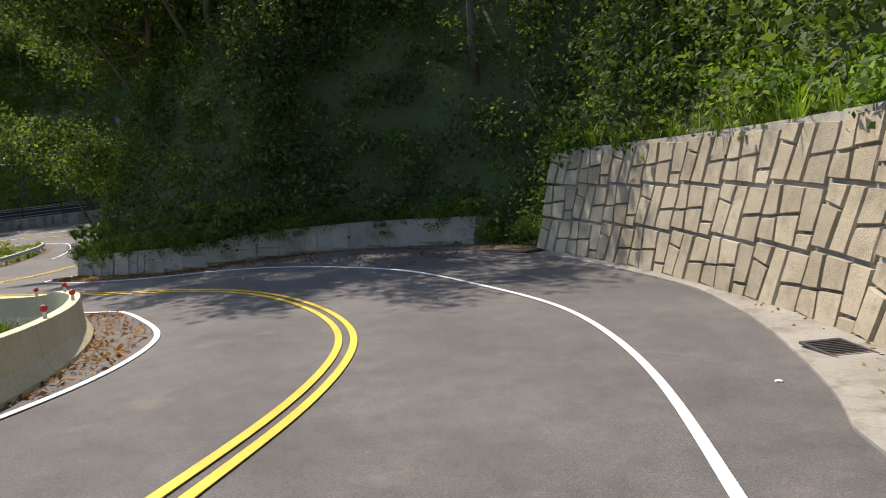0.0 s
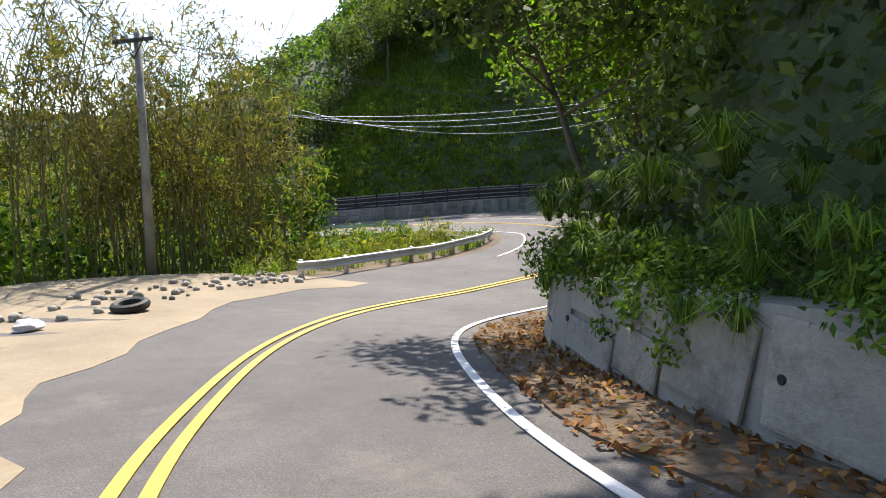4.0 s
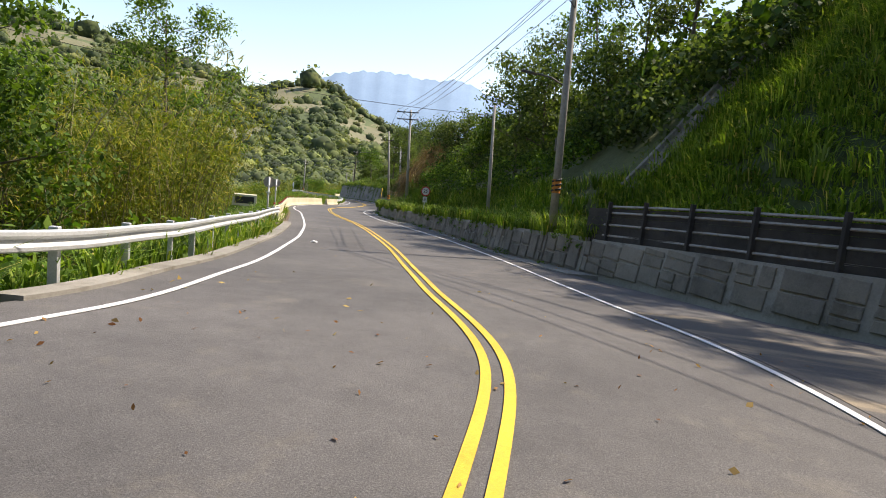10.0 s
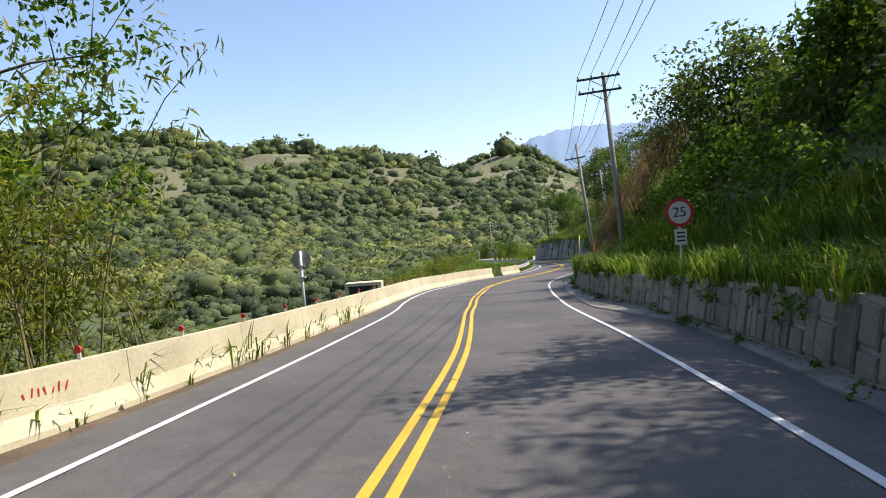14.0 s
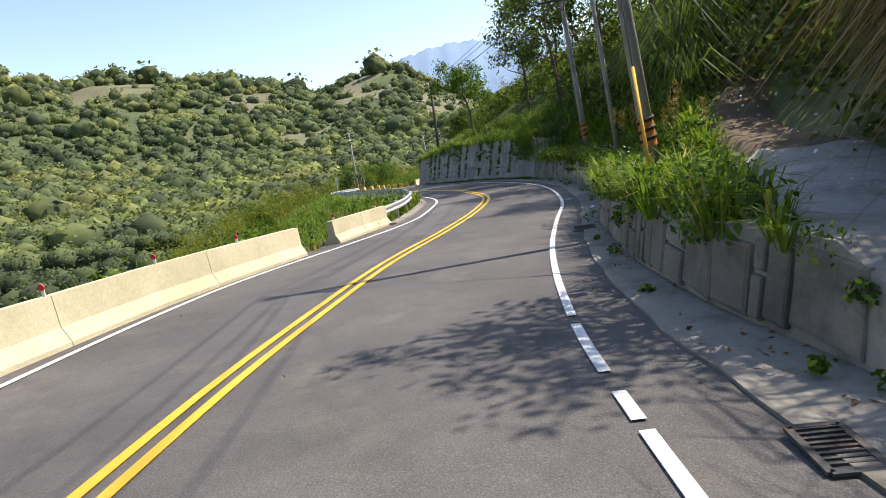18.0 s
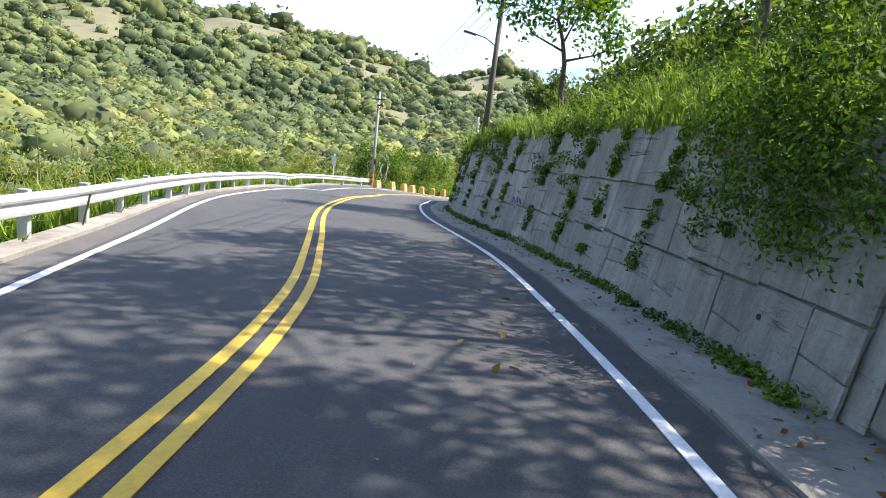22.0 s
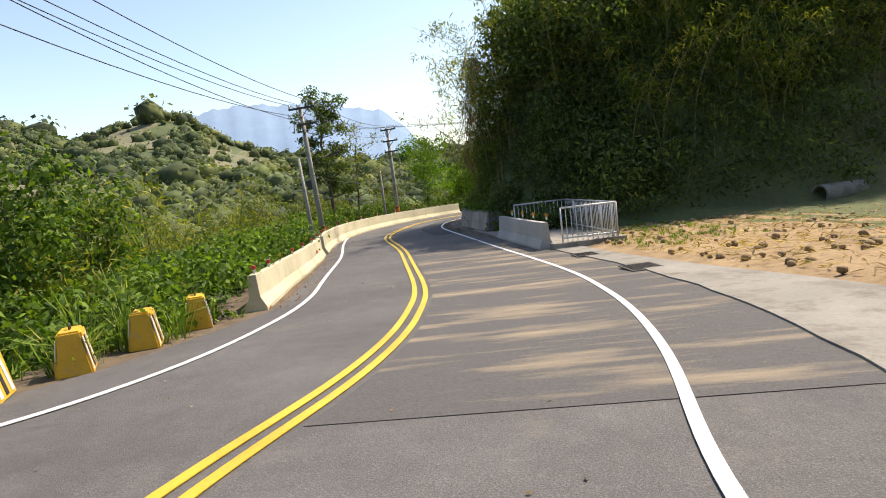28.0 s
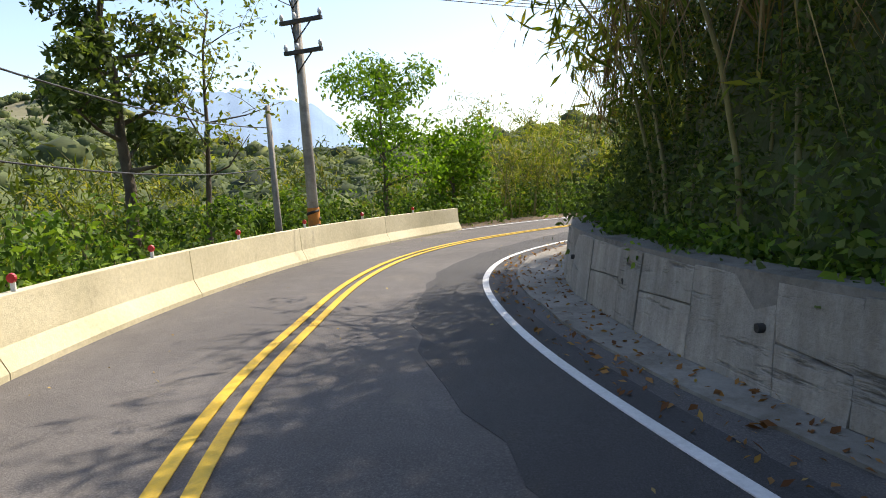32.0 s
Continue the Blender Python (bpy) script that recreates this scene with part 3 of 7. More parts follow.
def tube_bm(points, radii, sides=8, cap=True):
    """A tube along points, with a radius at each."""
    bm = bmesh.new()
    rings = []
    pts = [Vector(p) for p in points]
    for i, p in enumerate(pts):
        d = (pts[min(i + 1, len(pts) - 1)] - pts[max(i - 1, 0)]).normalized()
        a = d.orthogonal().normalized() if abs(d.z) < 0.99 else Vector((1, 0, 0))
        a = (a - d * a.dot(d)).normalized()
        b = d.cross(a)
        r = radii[i] if hasattr(radii, "__len__") else radii
        rings.append([bm.verts.new(p + (a * math.cos(2 * math.pi * k / sides) + b * math.sin(2 * math.pi * k / sides)) * r) for k in range(sides)])
    for r0, r1 in zip(rings, rings[1:]):
        for k in range(sides):
            bm.faces.new((r0[k], r0[(k + 1) % sides], r1[(k + 1) % sides], r1[k])).smooth = True
    if cap:
        bm.faces.new(rings[0][::-1])
        bm.faces.new(rings[-1])
    return bm


def merge_bm(bms):
    out = bmesh.new()
    for b in bms:
        me = bpy.data.meshes.new("tmp")
        b.to_mesh(me)
        b.free()
        out.from_mesh(me)
        bpy.data.meshes.remove(me)
    return out


def strip_ob(name, ss, d0, d1, h, mat, thick=0.0):
    """A ribbon on the road between two offsets, with a rim when thick."""
    ss = np.asarray(ss, float)
    a, b = at(ss, d0, h), at(ss, d1, h)
    n = len(ss)
    v = [*a, *b]
    f = [(i, n + i, n + i + 1, i + 1) for i in range(n - 1)]
    if thick:
        a2, b2 = at(ss, d0, np.asarray(h) - thick), at(ss, d1, np.asarray(h) - thick)
        v += [*a2, *b2]
        f += [(i + 1, 2 * n + i + 1, 2 * n + i, i) for i in range(n - 1)]
        f += [(n + i, 3 * n + i, 3 * n + i + 1, n + i + 1) for i in range(n - 1)]
        f += [(0, 2 * n, 3 * n, n), (n - 1, 2 * n - 1, 4 * n - 1, 3 * n - 1)]
    return mesh_ob(name, v, f, mat)


def sweep(name, ss, dfun, profile, mat, parent=None, label="", cap=True):
    """A profile of (offset, height) in plan units carried along the road."""
    ss = np.asarray(ss, float)
    n, k = len(ss), len(profile)
    d = dfun(ss)
    v = np.concatenate([at(ss, d + p[0], p[1]) for p in profile])
    f = [(j * n + i, j * n + i + 1, ((j + 1) % k) * n + i + 1, ((j + 1) % k) * n + i) for j in range(k) for i in range(n - 1)]
    if cap:
        f += [tuple(j * n for j in range(k)), tuple(j * n + n - 1 for j in range(k))[::-1]]
    return mesh_ob(name, v, f, mat, parent, label=label)


# ---------------------------------------------------------------- ground sheet
def fbm(x, y, seed=0.0, octaves=4):
    """Cheap smooth noise from sines, about -1 to 1."""
    out, amp = 0.0, 1.0
    for o in range(octaves):
        k = 2.03 ** o
        out = out + amp * np.sin(x * k * 1.00 + y * k * 0.63 + seed + 1.7 * np.sin(y * k * 0.71 - x * k * 0.33 + seed * 2.1 + o))
        amp *= 0.52
    return out / 1.9


def nearest(x, y, step=4):
    """Station and offset (plan units) of world points."""
    q, s, t = RQ[::step], RS[::step], RT[::step]
    xs, ys = np.ravel(x), np.ravel(y)
    idx = np.empty(len(xs), int)
    for i in range(0, len(xs), 4000):
        dd = (xs[i:i + 4000, None] - q[None, :, 0]) ** 2 + (ys[i:i + 4000, None] - q[None, :, 1]) ** 2
        idx[i:i + 4000] = np.argmin(dd, axis=1)
    vx, vy = xs - q[idx, 0], ys - q[idx, 1]
    side = np.sign(vx * t[idx, 1] - vy * t[idx, 0])
    dist = np.hypot(vx, vy) / U
    along = (vx * t[idx, 0] + vy * t[idx, 1]) / U
    return s[idx] + np.clip(along, -1, 1), side * dist, q[idx, 2]


def far_hills(x, y):
    """The hills across the valley."""
    r = np.hypot(x + 90, y - 10)
    bearing = np.degrees(np.arctan2(-(x + 90), y - 10)) % 360
    ridge = np.interp(bearing, [0, 60, 85, 100, 107, 110, 114, 118, 121, 124, 128, 132, 137, 140, 146, 150, 160, 200, 300, 360],
                      [70, 60, 30, 18, 38, 52, 84, 82, 74, 88, 102, 108, 118, 110, 130, 122, 124, 110, 60, 70])
    prof = np.interp(r, [0, 110, 200, 320, 520, 800, 1000, 1500, 3000], [0, 0, 0.0, 0.06, 0.36, 1.0, 0.92, 0.3, 0.0])
    bumps = 1 + 0.16 * fbm(x / 95, y / 95, 1.3) * np.clip((r - 150) / 200, 0, 1)
    return prof * ridge * 1.1 * bumps


PATH_AT = ((116.8, 117.6, 119.4, 120.8, 123.0, 125.2, 128, 131, 134), (2.5, 2.5, 2.75, 3.1, 3.5, 3.9, 4.1, 4.8, 6.0), (0.0, 0.0, 0.12, 0.5, 0.95, 1.15, 1.4, 1.9, 2.8))


def ground_z(x, y):
    s, d, z0 = nearest(x, y)
    a = np.abs(d)
    wd, wh, sl, ri = WALL_D(s), WALL_H(s), SLOPE(s), RISE(s)
    e = d - wd - 1.2
    up = wh - 0.12 + ri * (1 - np.exp(-np.clip(e, 0, 400) * sl / ri))
    up = up + 0.35 * fbm(x / 2.2, y / 2.2, 0.5) * np.clip(e / 3, 0, 1) * np.clip(sl * 2, 0.1, 1)
    up = up + 0.5 * np.clip(d - 15, 0, 95) * np.interp(s, [-14, 40, 62, 82, 100, 245], [0.9, 1, 1, 0.9, 0.15, 0.0])
    path_d = np.interp(s, PATH_AT[0], PATH_AT[1])
    path_h = np.interp(s, PATH_AT[0], PATH_AT[2])
    up = np.where((s > 116.8) & (s < 134), np.minimum(up, path_h - 0.12 + 1.6 * np.clip(np.abs(d - path_d) - 1.1, 0, 99)), up)
    up = np.where(e < 0.0, -0.15, up)
    el = EDGE_L(s)
    g = el - 0.5 - d
    down = -0.10 - 9.0 * (1 - np.exp(-np.clip(g, 0, 400) * DROP(s) / 9.0)) + 0.18 * fbm(x / 3.0, y / 3.0, 2.0) * np.clip(g / 2, 0, 1)
    h = np.where(d > 0, up, np.where(g > 0, down, -0.15))
    blend = np.clip((a - 45) / 60, 0, 1)
    z = z0 * (1 - blend) + (-9.0) * blend + h * U * (1 - 0.6 * np.clip((a - 60) / 120, 0, 1))
    return z + far_hills(x, y)


def axis_steps(lo, hi, inner_lo, inner_hi, fine, grow):
    out = list(np.arange(inner_lo, inner_hi, fine))
    st, v = fine, inner_hi
    while v < hi:
        out.append(v)
        st *= grow
        v += st
    st, v = fine, inner_lo
    while v > lo:
        st *= grow
        v -= st
        out.insert(0, v)
    return np.array(out)


GX = axis_steps(-4200, 2500, -240, 40, 1.15, 1.08)
GY = axis_steps(-4200, 2500, -45, 95, 1.15, 1.08)
gx, gy = np.meshgrid(GX, GY)
gz = ground_z(gx.ravel(), gy.ravel()).reshape(gx.shape)
nx, ny = len(GX), len(GY)
ii = (np.arange(ny - 1)[:, None] * nx + np.arange(nx - 1)[None, :]).ravel()
ground = arrays_ob("ground", np.stack([gx.ravel(), gy.ravel(), gz.ravel()], 1), np.stack([ii, ii + 1, ii + nx + 1, ii + nx], 1), M_GROUND, True)
tagged(ground, "green hillside and valley ground with bare soil patches", "ground", kind="structure")

# ---------------------------------------------------------------- road
RSS = np.arange(-13.0, 236.0, 0.5)


def road_slab():
    k = 9
    el, er = EDGE_L(RSS), EDGE_R(RSS)
    v = [at(RSS, el, -0.25)] + [at(RSS, el + (er - el) * j / k, 0.0) for j in range(k + 1)] + [at(RSS, er, -0.25)]
    n = len(RSS)
    f = [(j * n + i, (j + 1) * n + i, (j + 1) * n + i + 1, j * n + i + 1) for j in range(k + 2) for i in range(n - 1)]
    return mesh_ob("road", np.concatenate(v), f, M_ASPHALT)


road = road_slab()
tagged(road, "worn grey asphalt two-lane mountain road", "road", kind="structure")


def line_strip(name, s0, s1, dfun, half, mat, off=0.0, h=0.016, step=0.25):
    ss = np.arange(s0, s1, step) if s1 - s0 > 3 * step else np.array([s0, (s0 + s1) / 2])
    ss = np.append(ss[ss < s1 - 0.05], s1)
    p = at(ss, dfun(ss) + off, h)
    for _ in range(14 if len(ss) > 12 else 0):
        p[1:-1] = 0.25 * p[:-2] + 0.5 * p[1:-1] + 0.25 * p[2:]
    if dfun is LINE_L and len(ss) > 12:
        k = (0.25 * np.clip(1.6 - np.abs(ss - 51) / 6, 0, 1))[1:-1, None]
        for _ in range(70):
            p[1:-1] += k * (p[:-2] - 2 * p[1:-1] + p[2:])
    t = np.gradient(p[:, :2], axis=0)
    t /= np.linalg.norm(t, axis=1, keepdims=True)
    w = np.stack([t[:, 1], -t[:, 0], 0 * t[:, 0]], 1) * half * U
    low = np.array([0, 0, 0.008])
    n = len(ss)
    v = np.concatenate([p - w - low, p - w, p + w, p + w - low])
    f = [(j * n + i, (j + 1) * n + i, (j + 1) * n + i + 1, j * n + i + 1) for j in range(3) for i in range(n - 1)]
    ob = mesh_ob(name, v, f, mat)
    ob.parent = road
    return ob


line_strip("centre_line", -13, 236, LINE_Y, 0.044, M_YELLOW, -0.096)
line_strip("centre_line", -13, 236, LINE_Y, 0.044, M_YELLOW, 0.096)
line_strip("edge_line", -13, 22.6, LINE_L, 0.041, M_WHITE)
line_strip("edge_line", 43, 236, LINE_L, 0.042, M_WHITE)
for a, b in ((-13, 11.4), (11.42, 34.5), (34.52, 44), (55.6, 115.3), (115.7, 116.3), (116.65, 117.7), (118.0, 119.26), (119.4, 119.85), (120.23, 121.54), (121.84, 201.6), (201.8, 236)):
    line_strip("edge_line", a, b, LINE_R, 0.042, M_WHITE)

# ---------------------------------------------------------------- gutters, kerbs and walls
def soft_edge(s, seed, amp=0.015):
    return amp * (np.sin(s * 3.1 + seed) + 0.6 * np.sin(s * 7.7 + seed * 3))


for nm, a, b, mat, lab in (("gutter_slab", -13, 13.3, M_APRON, "pale dusty concrete gutter apron under a stone wall"),
                           ("leaf_gutter", 13.3, 59, M_SOIL, "soil gutter covered with dry leaves"),
                           ("gutter_slab", 76, 146, M_APRON, "stained concrete gutter slab beside a low wall"),
                           ("gutter_slab", 146, 183, M_APRON, "grey concrete gutter slab under a high wall"),
                           ("gutter_slab", 183, 201, M_APRON, "dusty concrete gutter slab beside a field"),
                           ("gutter_slab", 201, 236, M_APRON, "concrete gutter slab littered with leaves")):
    ss = np.arange(a, b + 0.1, 0.5)
    wob = soft_edge(ss, a)
    tagged(strip_ob(nm, ss, EDGE_R(ss) - 0.06 + wob, WALL_D(ss) + 0.3, 0.025, mat, 0.2), lab, "gutter", kind="structure")
for a, b in ((67, 90), (135, 183)):
    ss = np.arange(a, b, 0.5)
    tagged(strip_ob("kerb", ss, EDGE_L(ss) - 0.28, EDGE_L(ss) + 0.06, 0.05, M_APRON, 0.3), "low pale concrete kerb under a guard rail", "kerb", kind="structure")
for a, b in ((-13, 67), (88, 136), (183, 236)):
    ss = np.arange(a, b, 0.5)
    tagged(strip_ob("verge", ss, EDGE_L(ss) - 1.5, EDGE_L(ss) + 0.03, -0.012, M_SOIL, 0.3), "dusty soil verge beside the asphalt", "verge", kind="structure")

def stone_meshes(mat, n=6, seed=3):
    rng = random.Random(seed)
    out = []
    for i in range(n):
        bm = bmesh.new()
        k = 4
        ring = []
        for j in range(k):
            a = 2 * math.pi * (j + 0.5) / k + rng.uniform(-0.06, 0.06)
            x, z = math.cos(a), math.sin(a)
            m = max(abs(x), abs(z))
            ring.append((x / m * 0.5 * rng.uniform(0.95, 1), z / m * 0.5 * rng.uniform(0.95, 1)))
        lo = [bm.verts.new((x, 0.4, z)) for x, z in ring]
        mid = [bm.verts.new((x * 0.99, -0.55 + rng.uniform(-0.1, 0.1), z * 0.99)) for x, z in ring]
        tx, tz = rng.uniform(0.86, 0.93), rng.uniform(0.84, 0.92)
        hi = [bm.verts.new((x * tx, -1.0 + rng.uniform(-0.2, 0.2), z * tz)) for x, z in ring]
        for r0, r1 in ((lo, mid), (mid, hi)):
            for j in range(k):
                bm.faces.new((r0[j], r0[(j + 1) % k], r1[(j + 1) % k], r1[j]))
        bm.faces.new(hi)
        bmesh.ops.recalc_face_normals(bm, faces=bm.faces)
        me = bpy.data.meshes.new("stone")
        bm.to_mesh(me)
        bm.free()
        me.materials.append(mat)
        out.append(me)
    return out


def wall(name, s0, s1, hfun, batter, mat, label, dfun=WALL_D, back=1.5, step=0.5):
    ss = np.arange(s0, s1 + 1e-6, step)
    h = hfun(ss)
    prof = [(0 * h, -0.3 + 0 * h), (batter * h, h), (batter * h + 0.3, h + 0.0), (batter * h + back, h - 0.1), (batter * h + back, -0.5 + 0 * h)]
    n, k = len(ss), len(prof)
    d = dfun(ss)
    v = np.concatenate([at(ss, d + p, q) for p, q in prof])
    f = [(j * n + i, j * n + i + 1, ((j + 1) % k) * n + i + 1, ((j + 1) % k) * n + i) for j in range(k) for i in range(n - 1)]
    f += [tuple(j * n for j in range(k)), tuple(j * n + n - 1 for j in range(k))[::-1]]
    ob = mesh_ob(name, v, f, mat)
    return tagged(ob, label, "wall", kind="structure")


def face_stones(parent, name, meshes, s0, s1, hfun, batter, rows, col, proud, seed, dfun=WALL_D, split=0.5, gap=0.045):
    """Uneven stones over a wall's face: courses of uneven columns, some split in two or three."""
    rng = random.Random(seed)
    s = s0 + 0.05
    while s < s1 - 0.15:
        w = min(col * rng.uniform(0.7, 1.35), s1 - s)
        h = float(hfun(s + w / 2))
        z = 0.06
        for r in range(rows):
            hh = (h - 0.1) / rows
            cells = [(0, 0, 1, 1)]
            q = rng.random()
            if q < split * 0.5:
                c = rng.uniform(0.35, 0.65)
                cells = [(0, 0, 1, c), (0, c, 1, 1)]
            elif q < split:
                c, e = rng.uniform(0.35, 0.65), rng.uniform(0.35, 0.65)
                cells = [(0, 0, c, 1), (c, 0, 1, e), (c, e, 1, 1)]
            for x0, z0, x1, z1 in cells:
                cw, ch = (x1 - x0) * w - gap, (z1 - z0) * hh - gap
                if cw < 0.05 or ch < 0.05:
                    continue
                sc, zc = s + (x0 + x1) / 2 * w, z + (z0 + z1) / 2 * hh
                ob = new(name, rng.choice(meshes))
                ob.parent = parent
                p = at(sc, float(dfun(sc)) + batter * zc, zc)
                ta = at(sc + 0.3, float(dfun(sc + 0.3)), 0) - at(sc - 0.3, float(dfun(sc - 0.3)), 0)
                yaw = math.degrees(math.atan2(ta[1], ta[0])) + 180
                m = pose(p[0], p[1], p[2], -math.degrees(math.atan(batter)), rng.uniform(-2, 2), yaw)
                ob.matrix_basis = m @ Matrix.Diagonal((cw * U, proud * rng.uniform(0.7, 1.3), ch * U, 1))
            z += hh
        s += w


ST_GREY = stone_meshes(M_DSTONE, 6, 4)
w = wall("wall_1", -13, 13.4, WALL_H, 0.22, M_CONC, "tall sunlit retaining wall of tan stone blocks")
W1 = w
w = wall("wall_2", 15.0, 46.6, WALL_H, 0.16, M_CONC, "low mossy concrete retaining wall under dense bushes")
W2 = w
W3 = wall("wall_3", 46.6, 58.8, WALL_H, 0.12, M_CONC, "low masonry wall of grey stones behind fallen leaves")
W4 = wall("wall_4", 63.7, 77.0, lambda s: np.minimum(WALL_H(s), 0.92), 0.14, M_CONC, "low grey stone wall below a grassy slope")
W5 = wall("wall_5", 77.0, 117.3, WALL_H, 0.16, M_CONC, "low dark rough stone wall under tall grass")
W6 = wall("wall_6", 119.6, 145.8, WALL_H, 0.16, M_CONC, "low weathered concrete wall under grass")
W7 = wall("wall_7", 145.8, 182.4, WALL_H, 0.20, M_WALLC, "high grey concrete retaining wall with block relief")
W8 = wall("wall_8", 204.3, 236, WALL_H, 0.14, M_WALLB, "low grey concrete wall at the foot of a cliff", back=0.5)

# ---------------------------------------------------------------- barriers and rails
def empty_thing(name, label, category, group="", m=None):
    ob = new(name)
    if m is not None:
        ob.matrix_basis = m
    return tagged(ob, label, category, group)


JERSEY = [(-0.20, 0.0), (-0.20, 0.07), (-0.10, 0.24), (-0.075, 0.60), (0.075, 0.60), (0.10, 0.24), (0.20, 0.07), (0.20, 0.0)]


def jersey(label, cuts, dfun, mat, tall=1.0, group="roadside barriers"):
    ob = empty_thing("concrete_barrier", label, "barrier", group)
    for a, b in zip(cuts, cuts[1:]):
        ss = np.linspace(a + 0.006, b - 0.006, max(3, int((b - a) / 0.5)))
        sweep("barrier_segment", ss, dfun, [(x, z * tall - 0.02) for x, z in JERSEY], mat, ob)
    return ob


BAR0 = tab("6:-4.6 9.5:-4.3 13.5:-3.95 17.8:-3.85 21:-3.75 24:-3.9")
BAR1 = tab("89:-5.05 92:-4.95 100:-5.1 107:-5.2 112:-5.35 118:-5.6 125:-5.55 129.8:-5.1")
BAR2 = tab("131:-4.95 133:-4.75 136:-4.15")
BAR3 = tab("191.8:-3.65 196:-3.75 203:-3.4")
BAR4 = tab("203.2:-3.35 207:-3.35 212:-3.6 216:-3.85 224:-4.1")
BARR = tab("197:2.92 202:2.72")
jersey("old cream concrete barrier with red reflectors on top", np.linspace(5, 23.6, 6), BAR0, M_BARRIER, 1.05)
jersey("long cream concrete barrier with reflectors along the valley", np.linspace(89.6, 129.7, 13), BAR1, M_BARRIER, 1.12)
jersey("short cream concrete barrier piece before a guard rail", np.linspace(131.5, 135.2, 3), BAR2, M_BARRIER, 1.0)
jersey("cream concrete barrier with red reflectors and red lettering", np.linspace(192.2, 202.8, 5), BAR3, M_BARRIER, 1.1)
jersey("curving cream concrete barrier in front of bushes", np.linspace(203.3, 221.6, 7), BAR4, M_BARRIER, 1.1)
jersey("grey concrete barrier with amber reflectors beside a channel", np.linspace(197.05, 201.8, 2), BARR, M_GBARRIER, 1.22)

WBEAM = [(0.0, 0.0), (0.045, 0.02), (0.05, 0.06), (0.0, 0.10), (0.0, 0.14), (0.05, 0.18), (0.045, 0.22), (0.0, 0.24)]


def guard_rail(label, s0, s1, dfun, mat, top=0.44, step=1.75):
    ob = empty_thing("guard_rail", label, "guard rail", "guard rails")
    ss = np.arange(s0, s1 + 0.01, 0.35)
    prof = [(x - 0.012, z + top - 0.24) for x, z in WBEAM] + [(x - 0.024, z + top - 0.24) for x, z in WBEAM[::-1]]
    sweep("rail", ss, dfun, prof, mat, ob)
    bm = box_bm(0.12, 0.09, (top + 0.28) * U, 0.01)
    me = bpy.data.meshes.new("post")
    bm.to_mesh(me)
    bm.free()
    me.materials.append(mat)
    for s in np.arange(s0 + 0.25, s1, step):
        p = new("post", me)
        p.parent = ob
        p.matrix_basis = put(s, float(dfun(s)) - 0.085, -0.25)
    return ob


GRA = tab("34:-5.5 36:-5.75 40:-6.2 44:-6.0 48:-5.75 51.3:-5.5")
GRB = tab("66:-5.9 69:-5.35 72:-5.1 80:-5.0 84:-4.9 89.6:-4.75")
GRC = tab("135.2:-4.35 138:-3.95 141:-3.75 146:-3.75 150:-4.0 155:-4.5 160:-4.85 165:-5.05 170:-5.45 176:-5.9 181.6:-6.2")
guard_rail("weathered galvanised guard rail on posts round a hairpin", 34.6, 51.3, GRA, M_STEEL)
guard_rail("bright galvanised guard rail on concrete kerb", 66.5, 89.8, GRB, M_STEEL, 0.64)
guard_rail("galvanised guard rail curving along the valley side", 135.2, 181.5, GRC, M_STEEL, 0.54)


def reflector(mat, label):
    ob = empty_thing("reflector", label, "reflector", "barrier reflectors")
    part("post", box_bm(0.05, 0.02, 0.10, 0.004), M_WPLAS, ob)
    bm = bmesh.new()
    bmesh.ops.create_cone(bm, cap_ends=True, segments=14, radius1=0.05, radius2=0.045, depth=0.025)
    bmesh.ops.transform(bm, matrix=pose(0, -0.012, 0.13, 90), verts=bm.verts)
    part("disc", bm, mat, ob)
    return ob


def line_up(first, places, dfun, top):
    for i, s in enumerate(places):
        m = put(s, float(dfun(s)), top - 0.02)
        if i == 0:
            first.matrix_basis = m
        else:
            copy_thing(first, m)


line_up(reflector(M_RED, "small red reflector on a cream barrier"), np.arange(9.5, 23.5, 2.7), BAR0, 0.63)
line_up(reflector(M_RED, "small red reflector on a long cream barrier"), np.arange(90.0, 129.5, 2.2), BAR1, 0.67)
line_up(reflector(M_RED, "small red reflector on a short barrier"), [131.8, 134.6], BAR2, 0.60)
line_up(reflector(M_RED, "small red reflector on a lettered barrier"), np.arange(192.5, 203, 1.7), BAR3, 0.66)
line_up(reflector(M_RED, "small red reflector on a curving barrier"), np.arange(203.8, 221, 2.0), BAR4, 0.66)
line_up(reflector(M_AMBER, "amber reflector on a grey barrier"), [196.9, 198.1, 199.2, 200.4], BARR, 0.81)


